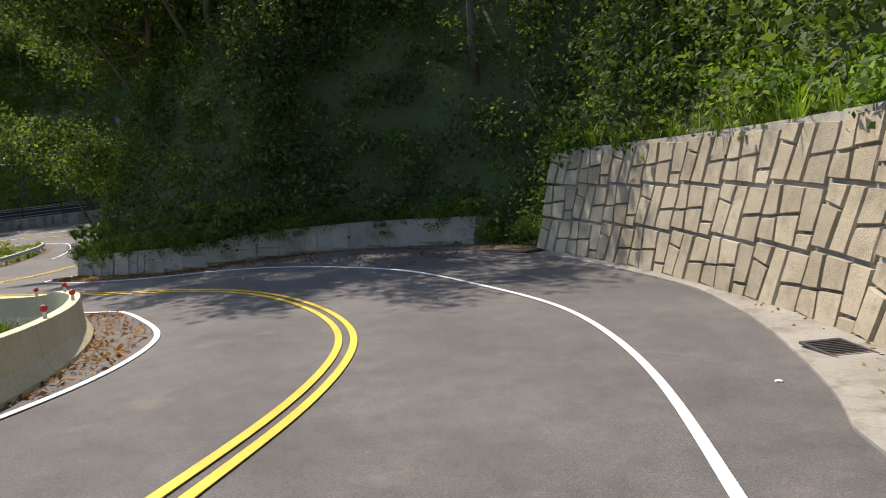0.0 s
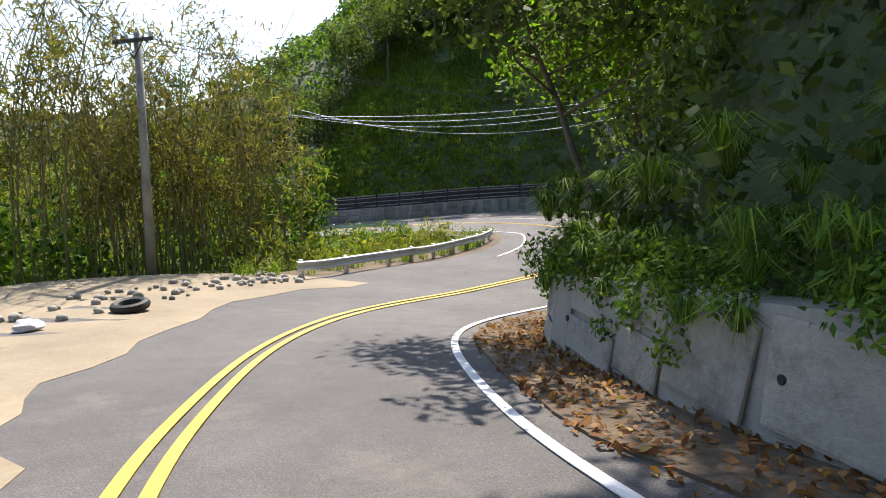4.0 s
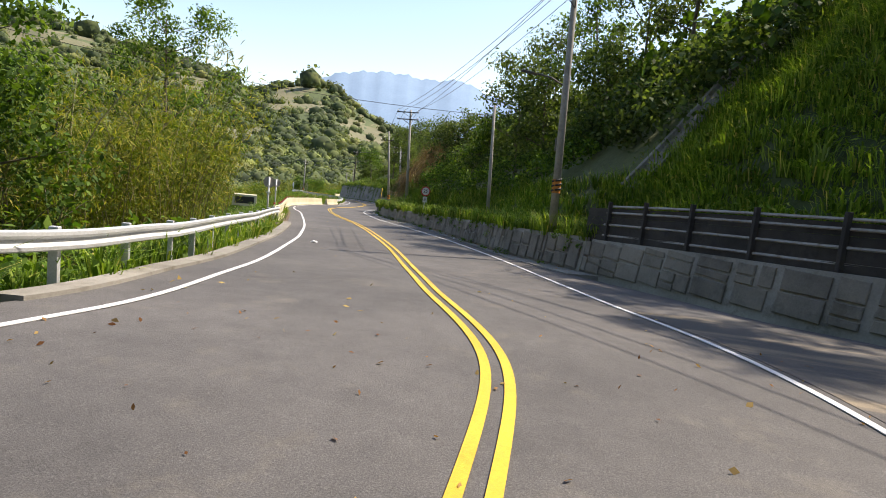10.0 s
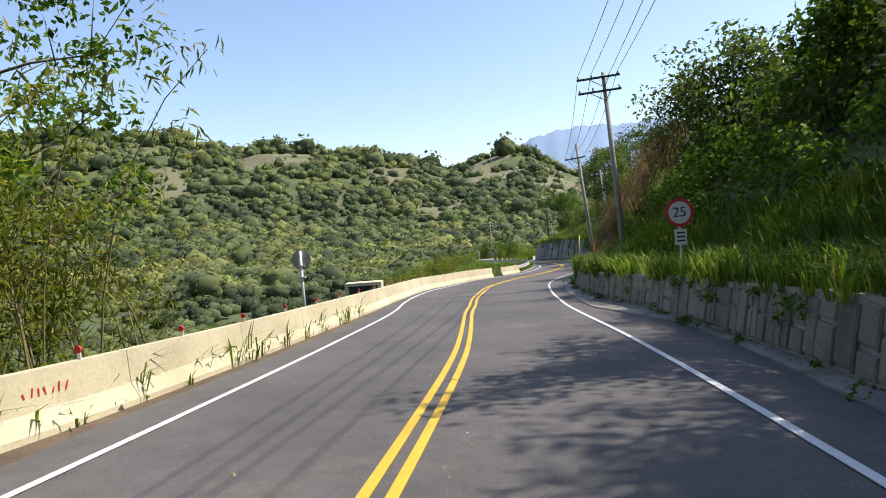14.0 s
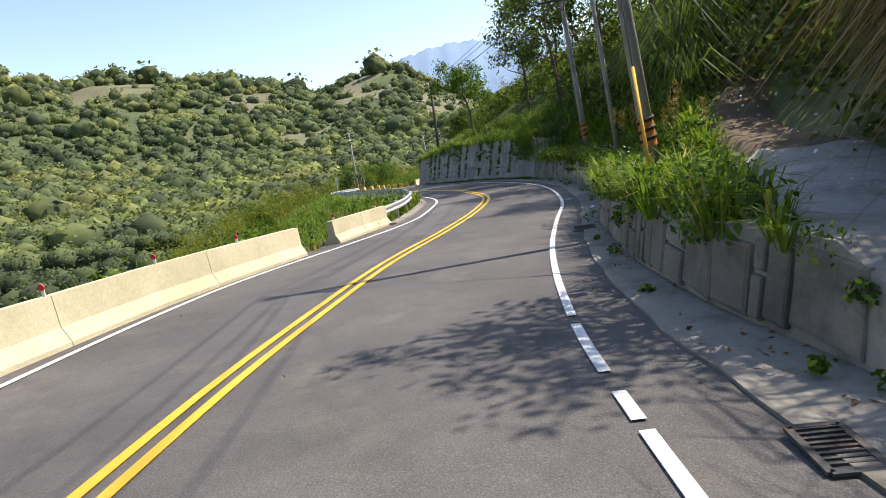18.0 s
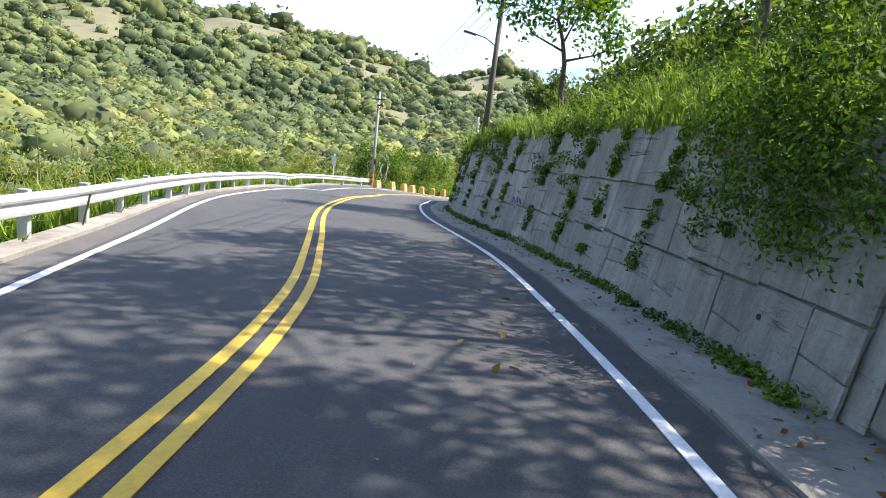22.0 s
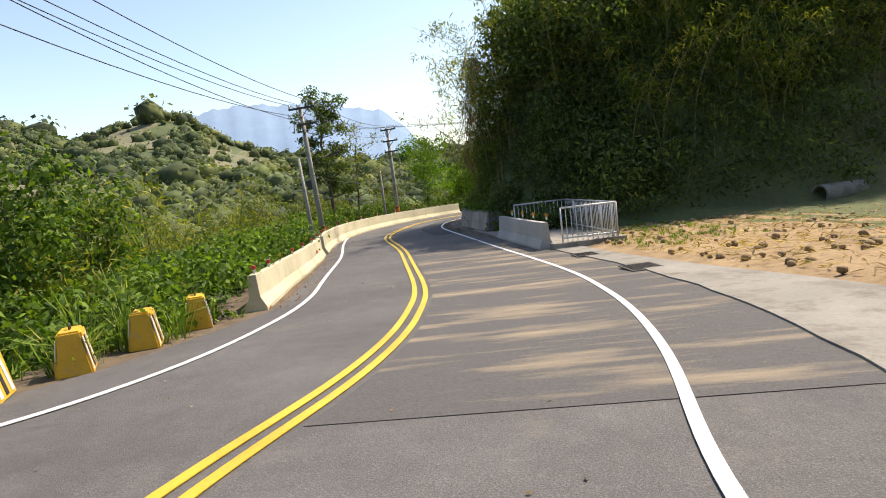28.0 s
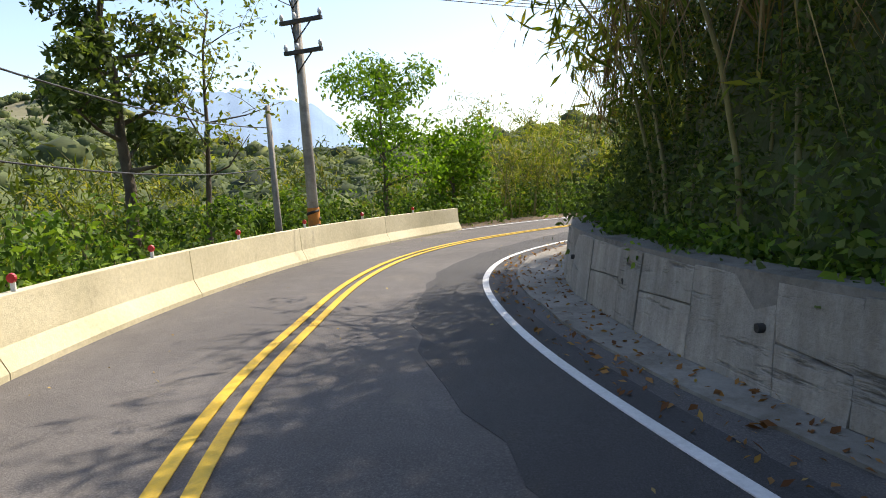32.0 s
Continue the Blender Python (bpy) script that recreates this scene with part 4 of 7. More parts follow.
def striped_block(m, tilt):
    ob = empty_thing("barrier_block", "yellow and white striped concrete block with a lifting hook", "barrier block", "striped barrier blocks")
    sx, sy, h = 0.30, 0.62, 0.58
    bm = bmesh.new()
    bmesh.ops.create_cube(bm, size=1)
    for v in bm.verts:
        k = 1.0 if v.co.z < 0 else 0.62
        v.co = Vector((v.co.x * sx * k * 1.5, v.co.y * sy * (1.0 if v.co.z < 0 else 0.8), (v.co.z + 0.5) * h))
    bmesh.ops.bevel(bm, geom=bm.edges[:], offset=0.025, segments=2, affect="EDGES")
    part("block", bm, M_YPAINT, ob)
    for side in (-1, 1):
        for j in range(3):
            y = (-0.2 + 0.2 * j)
            q = []
            for z, dy in ((0.06, -0.05), (0.06, 0.045), (0.5, 0.14), (0.5, 0.05)):
                k = 1 - (1 - 0.62) * (z / h)
                q.append((side * (sx * 0.75 * k + 0.006), (y + dy) * (1 - 0.2 * z / h), z))
            b2 = bmesh.new()
            vs = [b2.verts.new(p) for p in q] + [b2.verts.new((p[0] - side * 0.012, p[1], p[2])) for p in q]
            b2.faces.new(vs[:4])
            for e in range(4):
                b2.faces.new((vs[e], vs[(e + 1) % 4], vs[4 + (e + 1) % 4], vs[4 + e]))
            bmesh.ops.recalc_face_normals(b2, faces=b2.faces)
            part("stripe", b2, M_SIGNW if j % 2 == 0 else M_BLACK, ob)
    part("hook", tube_bm([(0, -0.06, h - 0.02), (0, -0.05, h + 0.07), (0, 0.05, h + 0.07), (0, 0.06, h - 0.02)], 0.012, 6), M_DARKMETAL, ob)
    ob.matrix_basis = m
    return ob


first_block = None
for i, (s, d) in enumerate(((181.9, -6.05), (183.2, -6.05), (184.6, -5.9), (185.9, -5.65), (187.2, -5.35), (188.5, -5.0), (189.8, -4.65), (191.0, -4.3))):
    m = put(s, d, -0.01, 180 + 14 + (i * 37 % 11) - 5)
    if first_block is None:
        first_block = striped_block(m, 0)
    else:
        copy_thing(first_block, m)

# ---------------------------------------------------------------- poles and wires
TIPS = {}


def pole(key, s, d, h0, height, lean=0.0, tilt=0.0, arms=(), band=None, mat=None, lamp=None, r=0.14, label="grey concrete utility pole", boxes=()):
    mat = mat or M_POLE
    ob = empty_thing("utility_pole", label, "utility pole", "utility poles", put(s, d, h0 - 0.4, 0, tilt, lean))
    top = (height + 0.4) * U
    part("shaft", tube_bm([(0, 0, 0), (0, 0, top * 0.5), (0, 0, top)], [r, r * 0.82, r * 0.62], 12), mat, ob)
    if band:
        z0 = (0.4 + band[0]) * U
        zz = np.linspace(z0, z0 + band[1], 2)
        part("band", tube_bm([(0, 0, z) for z in zz], [r * 1.03 - 0.02 * 0, r * 1.02], 12, False), M_ORANGE, ob)
        turns = []
        for k in range(3):
            zc = z0 + band[1] * (k + 0.5) / 3
            turns.append(tube_bm([(r * 1.0 * math.cos(a), r * 1.0 * math.sin(a), zc + 0.10 * (a / 3.14 - 1)) for a in np.linspace(0, 6.28, 13)], 0.035, 5, False))
        part("black_stripe", merge_bm(turns), M_BLACK, ob)
    tips = []
    for za, half, off in arms:
        z = top - za * U
        a = part("crossarm", box_bm(half * 2, 0.09, 0.09, 0.008, False), M_DARKMETAL, ob, m=pose(off, -r, z))
        part("brace", tube_bm([(off - half * 0.5, -r * 0.9, z), (0, -r * 0.9, z - 0.45)], 0.018, 5), M_DARKMETAL, ob)
        part("brace", tube_bm([(off + half * 0.5, -r * 0.9, z), (0, -r * 0.9, z - 0.45)], 0.018, 5), M_DARKMETAL, ob)
        for x in (-half * 0.92, -half * 0.3, half * 0.92):
            part("insulator", tube_bm([(x, 0, 0.04), (x, 0, 0.12), (x, 0, 0.20)], [0.03, 0.05, 0.03], 8), M_WPLAS, a)
            tips.append(ob.matrix_basis @ Vector((off + x, -r, z + 0.2)))
    if lamp:
        zl, reach, ang = lamp
        z = top - zl * U
        ca, sa = math.cos(radians(ang)), math.sin(radians(ang))
        arm = part("lamp_arm", tube_bm([(0, 0, z - 0.3), (ca * reach * 0.5, sa * reach * 0.5, z), (ca * reach, sa * reach, z + 0.12)], 0.025, 6), M_DARKMETAL, ob)
        hb = box_bm(0.55, 0.16, 0.09, 0.03, False)
        part("lamp_head", hb, M_DARKMETAL, arm, m=pose(ca * (reach + 0.25), sa * (reach + 0.25), z + 0.15, 0, -12, ang))
    for zb, ang in boxes:
        z = top - zb * U
        part("cable_box", box_bm(0.22, 0.18, 0.42, 0.02, False), M_DARKMETAL, ob, m=pose(math.cos(radians(ang)) * (r + 0.08), math.sin(radians(ang)) * (r + 0.08), z, 0, 0, ang))
    tips.append(ob.matrix_basis @ Vector((0, -r, top - 0.5)))
    tips.append(ob.matrix_basis @ Vector((0, -r, top - 1.4)))
    TIPS[key] = tips
    return ob


def wire(p, q, sag=0.5, r=0.012, label="black overhead cable between poles", mat=M_CABLE):
    p, q = Vector(p), Vector(q)
    pts = [p.lerp(q, i / 14) - Vector((0, 0, sag * 4 * (i / 14) * (1 - i / 14))) for i in range(15)]
    ob = part("overhead_cable", tube_bm(pts, r, 5), mat, None)
    return tagged(ob, label, "cable", "overhead cables")


pole("a", 21.35, -4.35, 0, 7.2, lean=-2, mat=M_WOODPOLE, band=(0.35, 0.9), label="dark weathered utility pole with orange warning band", boxes=((2.6, 180),))
pole("b", 33.5, -9.2, 0, 5.7, lean=2, arms=((0.2, 0.8, 0),), label="tall leaning concrete pole among bamboo")
pole("c", 31.3, -9.3, 0, 4.2, lean=-1, r=0.085, label="thin concrete pole at the edge of a dirt lot")
pole("d", 60.5, 15.0, 0.6, 7.5, lean=-8, arms=((0.3, 0.7, 0),), mat=M_WOODPOLE, label="dark leaning pole beside a banana grove")
pole("e", 79.2, 3.75, 1.3, 7.6, lean=-2, tilt=0, arms=((1.2, 0.4, -0.2),), band=(0.8, 0.45), lamp=(3.5, 1.0, 150), label="concrete pole with street lamp on a grassy bank", boxes=((5.4, 90),))
pole("f", 88.4, 4.2, 0.9, 5.0, lean=-3, r=0.10, label="short thin concrete pole in tall grass")
pole("g", 112.5, 4.0, 1.2, 7.4, lean=-3, arms=((0.2, 0.95, -0.25), (0.75, 0.95, -0.25)), label="concrete pole with two crossarms above the road")
pole("h", 127.1, 2.35, 0.8, 7.4, lean=-5, arms=((0.9, 0.7, -0.2),), band=(0.6, 0.5), label="leaning concrete pole with orange band on the bank")
pole("q", 135.2, 2.8, 0.9, 6.4, lean=-4, r=0.09, label="slim leaning concrete pole on a grassy bank")
pole("i", 141.1, 3.3, 0.9, 6.6, lean=-4, arms=((0.15, 0.75, -0.3), (0.75, 0.75, -0.3)), band=(0.7, 0.6), label="leaning concrete pole with orange and black band")
pole("j", 166.4, 2.95, 1.8, 5.9, lean=1, arms=((0.3, 0.6, 0),), lamp=(1.5, 0.9, 170), mat=M_WOODPOLE, label="dark pole with street lamp above a high wall")
pole("k", 175.3, 3.15, 1.7, 2.7, lean=-2, r=0.10, label="short concrete pole on top of a wall")
pole("x", 182.7, -7.4, 0, 6.3, lean=0, arms=((0.5, 0.65, 0.1), (0.9, 0.3, 0.3)), band=(0.1, 1.0), label="grey concrete pole with yellow and black striped foot", boxes=((4.6, 0),))


def stretch(a, b, pairs, sag=0.45):
    for i, j in pairs:
        if i < len(TIPS[a]) and j < len(TIPS[b]):
            wire(TIPS[a][i], TIPS[b][j], sag)


stretch("e", "g", ((0, 0), (1, 1), (2, 2), (3, 6)))
stretch("g", "h", ((0, 0), (1, 1), (2, 2), (6, 3)))
stretch("h", "i", ((0, 0), (1, 1), (2, 2), (3, 3)))
stretch("i", "j", ((0, 0), (1, 1), (2, 2), (3, 3)))
stretch("j", "x", ((0, 0), (1, 1), (2, 2), (3, 6)), 0.6)
stretch("j", "k", ((4, 0),), 0.3)
stretch("a", "b", ((0, 0), (1, 3)), 0.5)
stretch("b", "c", ((3, 0),), 0.3)


# ---------------------------------------------------------------- plants
NR = np.random.RandomState(11)


def unit(v):
    return v / np.maximum(np.linalg.norm(v, axis=-1, keepdims=True), 1e-9)


def leaf_quads(c, nrm, size, aspect, droop=0.0):
    """Pointed leaves, a little folded down at the tip."""
    r = NR.normal(size=c.shape)
    r[:, 2] -= droop
    ax = unit(r - nrm * (r * nrm).sum(1, keepdims=True))
    bx = np.cross(nrm, ax)
    k = size[:, None] * 0.5
    return np.stack([c - ax * k, c + bx * k * aspect - ax * k * 0.15, c + ax * k - nrm * k * 0.3, c - bx * k * aspect - ax * k * 0.15], 1).reshape(-1, 3)


def clumps(c, rad, n, size, aspect=0.55, droop=0.3, fill=0.5, up=0.25):
    """Leaves in rounded, ragged masses about the centres c."""
    c, rad = np.asarray(c, float), np.asarray(rad, float)
    if rad.ndim == 1:
        rad = rad[:, None] * np.array([1.0, 1.0, 0.8])
    c, rad = np.repeat(c, n, 0), np.repeat(rad, n, 0)
    d = unit(NR.normal(size=c.shape) + np.array([0, 0, up]))
    q = fill + (1.12 - fill) * NR.rand(len(c), 1) ** 0.7
    nrm = unit(d + 0.75 * NR.normal(size=c.shape) + np.array([0, 0, 0.35]))
    return leaf_quads(c + d * rad * q, nrm, size * NR.uniform(0.6, 1.3, len(c)), aspect, droop)


def blades(p, h, n, width, lean=0.45, spread=0.12, hang=0.0):
    """Tufts of bent blades: six corners each."""
    p, h = np.repeat(p, n, 0), np.repeat(h, n) * NR.uniform(0.55, 1.15, len(p) * n)
    a = NR.uniform(0, 2 * np.pi, len(p))
    o = np.stack([np.cos(a), np.sin(a), 0 * a], 1)
    w = np.stack([-np.sin(a), np.cos(a), 0 * a], 1) * (width * NR.uniform(0.6, 1.3, len(p)))[:, None]
    k = (lean * NR.uniform(0.3, 1.5, len(p)))[:, None]
    hh = h[:, None]
    up = np.array([0, 0, 1.0])
    b0 = p + o * spread * NR.rand(len(p), 1) * hh
    b1 = b0 + up * hh * 0.62 + o * hh * k * 0.35
    b2 = b0 + up * hh * (0.95 - 0.35 * k - hang) + o * hh * k * 1.05
    return np.stack([b0 - w * 0.6, b0 + w * 0.6, b1 + w, b1 - w, b1 - w, b1 + w, b2 + w * 0.12, b2 - w * 0.12], 1).reshape(-1, 3)


def tubes(paths, radii, sides=4):
    """Many thin tubes at once: paths (count, points, 3), radii (count, points)."""
    n, k, _ = paths.shape
    t = unit(np.gradient(paths, axis=1))
    a = unit(np.cross(t, np.array([0.31, 0.95, 0.07])))
    b = np.cross(t, a)
    ang = np.arange(sides) * 2 * np.pi / sides
    v = paths[:, :, None] + radii[:, :, None, None] * (a[:, :, None] * np.cos(ang)[:, None] + b[:, :, None] * np.sin(ang)[:, None])
    base = (np.arange(n)[:, None, None] * k + np.arange(k - 1)[None, :, None]) * sides
    j, j1 = np.arange(sides)[None, None], (np.arange(sides)[None, None] + 1) % sides
    f = np.stack([base + j, base + j1, base + sides + j1, base + sides + j], -1).reshape(-1, 4)
    return v.reshape(-1, 3), f


def quads_ob(name, verts, mat):
    v = np.concatenate(verts) if isinstance(verts, list) else verts
    return arrays_ob(name, v, np.arange(len(v)).reshape(-1, 4), mat)


def stuff(name, label, category, verts, mat):
    return tagged(quads_ob(name, verts, mat), label, category, kind="stuff")


def bank(s0, s1, e0, e1, n, side=1):
    """Places on the bank: e from the wall's top outwards, or from the left road edge outwards."""
    s, e = NR.uniform(s0, s1, n), NR.uniform(e0, e1, n)
    wh = WALL_H(s)
    d = WALL_D(s) + 0.18 * wh + e if side > 0 else EDGE_L(s) - e
    p = at(s, d, 0.0)
    z = ground_z(p[:, 0], p[:, 1])
    if side > 0:
        z = np.where(e < 1.5, np.maximum(p[:, 2] + (wh - 0.1) * U, z), z)
    p[:, 2] = z
    if side > 0 and s0 < 130 and s1 > 117.4 and e0 > -0.2 and n > 100:
        path = np.interp(s, [117.4, 119.4, 123, 125, 131, 134], [2.5, 2.75, 3.5, 3.9, 4.8, 6.0])
        p = p[~((s > 117.4) & (s < 133) & (np.abs(d - path) < 1.0) | (s > 117.4) & (s < 120.2) & (d < 3.2))]
    return p


def above(p, h):
    q = p.copy()
    q[:, 2] += h
    return q


def uni(a, b, n):
    return NR.uniform(a, b, n)


# dark wood on the cliff of the first bend
p = bank(-13, 14, 1.2, 15, 640)
q = bank(13, 48, 0.9, 9, 1000)
stuff("cliff_undergrowth", "dense dark broadleaf undergrowth covering a steep cliff", "undergrowth",
      [clumps(above(p, uni(0.0, 1.2, 640)), uni(0.7, 1.4, 640), 64, 0.29), clumps(above(q, uni(-0.2, 1.0, 1000)), uni(0.6, 1.25, 1000), 105, 0.19)], M_DLEAF)
p = bank(13, 47.5, -0.15, 0.7, 420)
stuff("hanging_bushes", "leafy bushes and creepers hanging over a low wall", "bushes",
      clumps(above(p, uni(-0.05, 0.45, 420)), uni(0.22, 0.5, 420), 170, 0.085, 0.42), M_LEAF)
p = bank(8, 21, 0.3, 9, 420)
stuff("cliff_undergrowth", "dark undergrowth in the recess of a cliff", "undergrowth", clumps(above(p, uni(0.0, 1.0, 420)), uni(0.5, 1.1, 420), 100, 0.18), M_DLEAF)
p = bank(12, 34, 5.5, 16, 420)
stuff("cliff_bushes", "leafy green bushes high on a steep cliff", "bushes", clumps(above(p, uni(0.1, 1.2, 420)), uni(0.5, 1.1, 420), 60, 0.24), M_LEAF)
p = bank(8, 44, 0.9, 5.5, 260)
stuff("cliff_bushes", "mid-green leafy sprays among dark cliff plants", "bushes", clumps(above(p, uni(0.5, 1.5, 260)), uni(0.3, 0.7, 260), 80, 0.15), M_LEAF)
p = bank(22, 34, 0.6, 2.6, 90)
stuff("fern_fronds", "drooping fern fronds and long leaves on a cliff", "ferns", blades(above(p, uni(0.2, 2.4, 90)), uni(0.22, 0.45, 90), 26, 0.010, 1.1, 0.15, 0.4), M_DLEAF)
p = bank(18, 47.5, -0.2, 0.9, 420)
stuff("hanging_grass", "long narrow leaves spilling over a low wall", "grass", blades(above(p, uni(-0.1, 1.3, 420)), uni(0.2, 0.42, 420), 52, 0.007, 1.05, 0.2, 0.35), M_LEAF)
p = bank(33, 48, -0.15, 1.2, 260)
q = bank(-13, 13, 0.0, 1.6, 200)
stuff("bank_grass", "long green grass leaning over a retaining wall", "grass",
      [blades(p, uni(0.3, 0.6, 260), 40, 0.008, 0.95), blades(q, uni(0.4, 0.9, 200), 26, 0.013, 0.7)], M_GRASS)
p = bank(-13, 13, 0.0, 3.0, 190)
stuff("wall_top_bushes", "mixed green bushes above a tan stone wall", "bushes",
      clumps(above(p, uni(0.0, 0.7, 190)), uni(0.3, 0.8, 190), 100, 0.17), M_LEAF)

# bushes after the bend
p = bank(47.5, 59, 1.5, 9, 260)
stuff("bank_bushes", "dense dark bushes on a bank behind a masonry wall", "bushes", clumps(above(p, uni(0.1, 1.3, 260)), uni(0.5, 1.2, 260), 110, 0.22), M_DLEAF)
p = bank(46.5, 58.6, -0.1, 2.0, 260)
# dark leaf colour used here for the shade lying on the bank
stuff("creeper_mass", "leafy creepers over a masonry wall top, darkened for shade", "creepers", clumps(above(p, uni(0.0, 0.8, 260)), uni(0.2, 0.5, 260), 120, 0.11), M_DLEAF)
p = bank(47, 58.6, -0.05, 1.6, 150)
stuff("bank_grass", "tall grass tufts on a masonry wall", "grass", blades(p, uni(0.5, 1.1, 150), 24, 0.012, 0.6), M_LGRASS)

# grass slope
p = bank(63.6, 79.5, 0.6, 15, 4200)
stuff("slope_grass", "short bright green grass on a steep slope", "grass", blades(p, uni(0.25, 0.65, 4200), 34, 0.020, 0.6, 0.9), M_GRASS)
p = bank(62.3, 80, 0.3, 16, 1700)
stuff("slope_cover", "low green herbs and creepers between grass on a steep slope", "grass", clumps(above(p, uni(-0.05, 0.15, 1700)), uni(0.3, 0.6, 1700), 46, 0.13, 0.32, 0.3, 0.3), M_GRASS)
p = bank(62, 79, 0.9, 14, 70)
stuff("tall_grass_tufts", "taller pale grass tufts on a slope", "grass", blades(p, uni(0.6, 1.1, 70), 40, 0.018, 0.5, 0.3), M_LGRASS)
p = bank(61, 80, 13, 24, 420)
stuff("slope_top_wood", "dark wood on top of a grassy slope", "wood", clumps(above(p, uni(0.5, 4.5, 420)), uni(0.8, 1.8, 420), 70, 0.42), M_DLEAF)

# tall grass and wood above the long low wall
p = bank(76, 117, -0.12, 2.6, 1500)
stuff("tall_grass", "tall green grass leaning over a low stone wall", "grass", blades(p, uni(0.45, 1.0, len(p)), 19, 0.017, 0.65, 0.2), M_GRASS)
p = bank(79, 115.5, 3.6, 12, 600)
stuff("bank_wood", "dark thicket of trees and creepers on a bank", "wood", clumps(above(p, uni(0.2, 2.0, len(p))), uni(0.6, 1.4, len(p)), 95, 0.26), M_DLEAF)
p = bank(84, 117, 2.2, 6, 160)
stuff("bank_bushes", "sunlit green bushes on a bank", "bushes", clumps(above(p, uni(0.3, 1.6, 160)), uni(0.4, 0.9, 160), 110, 0.19), M_LEAF)
p = np.concatenate([bank(117.5, 125.0, 2.2, 5.4, 620), bank(111, 115, 3.2, 4.4, 40)])
stuff("dry_thicket", "dry brown hanging grass and dead stalks", "dry grass", blades(above(p, uni(0.3, 2.6, len(p))), uni(0.8, 1.7, len(p)), 36, 0.016, 1.1, 0.2, 0.85), M_DRYG)
s, d = uni(119.6, 123.5, 620), uni(4.8, 6.6, 620)
d = np.maximum(d, np.interp(s, PATH_AT[0], PATH_AT[1]) + 1.15)
p = at(s, d, 0.6 + 1.2 * (d - 4.2) + uni(0.0, 1.6, 620))
stuff("dry_thicket", "matted sunlit dry grass hanging over a footpath", "dry grass", blades(p, uni(0.7, 1.5, 620), 34, 0.014, 1.0, 0.2, 0.9), M_DRYG)
p = bank(119.5, 146, -0.12, 2.4, 900)
stuff("tall_grass", "long grass and ferns over a weathered wall", "grass", blades(p, uni(0.4, 0.95, len(p)), 26, 0.014, 0.7, 0.2), M_GRASS)
p = bank(120, 146, 0.0, 2.4, 330)
stuff("flowering_bushes", "low leafy bushes with small pale flowers", "bushes", clumps(above(p, uni(0.0, 0.45, len(p))), uni(0.22, 0.5, len(p)), 95, 0.12), M_LEAF)
p = bank(119.5, 148, 2.4, 11, 560)
stuff("bank_wood", "tall dark thicket on a bank", "wood", clumps(above(p, uni(0.1, 1.6, len(p))), uni(0.6, 1.4, len(p)), 95, 0.25), M_DLEAF)
p = bank(120, 146, 0.3, 2.4, 26)
stuff("flower_heads", "tiny white flowers on roadside bushes", "flowers", clumps(above(p, uni(0.4, 0.8, len(p))), uni(0.3, 0.6, len(p)), 14, 0.045, 0.9), M_SIGNW)
p = bank(129, 145, 1.6, 3.2, 110)
stuff("hanging_grass", "long leaves hanging down a shady bank", "grass", blades(above(p, uni(1.0, 2.4, len(p))), uni(0.8, 1.5, len(p)), 22, 0.022, 1.2, 0.1, 0.8), M_DLEAF)

# on top of the high wall
p = bank(146, 183, -0.05, 2.4, 1000)
stuff("tall_grass", "tall sunlit silver grass on a high wall", "grass", blades(p, uni(0.35, 0.95, 1000), 18, 0.015, 0.6, 0.2), M_LGRASS)
p = bank(145.5, 183, 0.0, 4.0, 420)
stuff("wall_top_bushes", "mixed bushes and creepers on a high wall", "bushes", clumps(above(p, uni(-0.1, 0.45, 420)), uni(0.25, 0.6, 420), 170, 0.085), M_LEAF)
p = bank(146, 178, 3.5, 9, 260)
stuff("bank_wood", "low dark trees behind a high wall", "wood", clumps(above(p, uni(0.2, 1.4, 260)), uni(0.6, 1.2, 260), 90, 0.24), M_DLEAF)

# cliff at the end
p = bank(203, 236, 0.3, 9, 700)
stuff("cliff_undergrowth", "dark plants clinging to a steep soil cliff", "undergrowth", clumps(above(p, uni(-0.1, 0.6, 700)), uni(0.35, 0.9, 700), 130, 0.10), M_DLEAF)
s, h = uni(207, 226, 520), 0.9 + 6.2 * NR.rand(520) ** 1.2
p = at(s, WALL_D(s) + 0.75 + 0.10 * h - 0.25 * np.clip(h - 5, 0, 9) + 0.3 * NR.rand(520), h)
stuff("cliff_curtain", "dark leafy curtain of plants on a sheer cliff", "undergrowth", clumps(p, uni(0.25, 0.6, 520), 120, 0.085, 0.4, 0.8), M_DLEAF)
s, h = uni(207, 226, 130), uni(2.0, 6.5, 130)
p = at(s, WALL_D(s) + 0.3 + 0.10 * h, h)
stuff("hanging_roots", "brown roots and dry grass hanging down a sheer cliff", "dry grass", blades(p, uni(0.4, 0.95, 130), 12, 0.009, 1.3, 0.1, 1.5), M_DRYG)
p = bank(200.8, 206, 0.4, 5, 220)
stuff("low_weeds", "dark weeds behind a drainage channel", "weeds", clumps(above(p, uni(0.0, 0.8, 220)), uni(0.3, 0.7, 220), 70, 0.16), M_DLEAF)
p = bank(203, 236, 0.1, 1.4, 300)
stuff("low_weeds", "low weeds and ferns at the foot of a cliff", "weeds", clumps(above(p, uni(0.0, 0.2, 300)), uni(0.12, 0.3, 300), 60, 0.1), M_LEAF)
p = bank(203, 236, 1.5, 5.0, 150)
stuff("hanging_roots", "dry roots and grass hanging down a cliff", "dry grass", blades(above(p, uni(0.4, 1.2, 150)), uni(0.4, 0.9, 150), 12, 0.009, 1.4, 0.1, 1.3), M_DRYG)


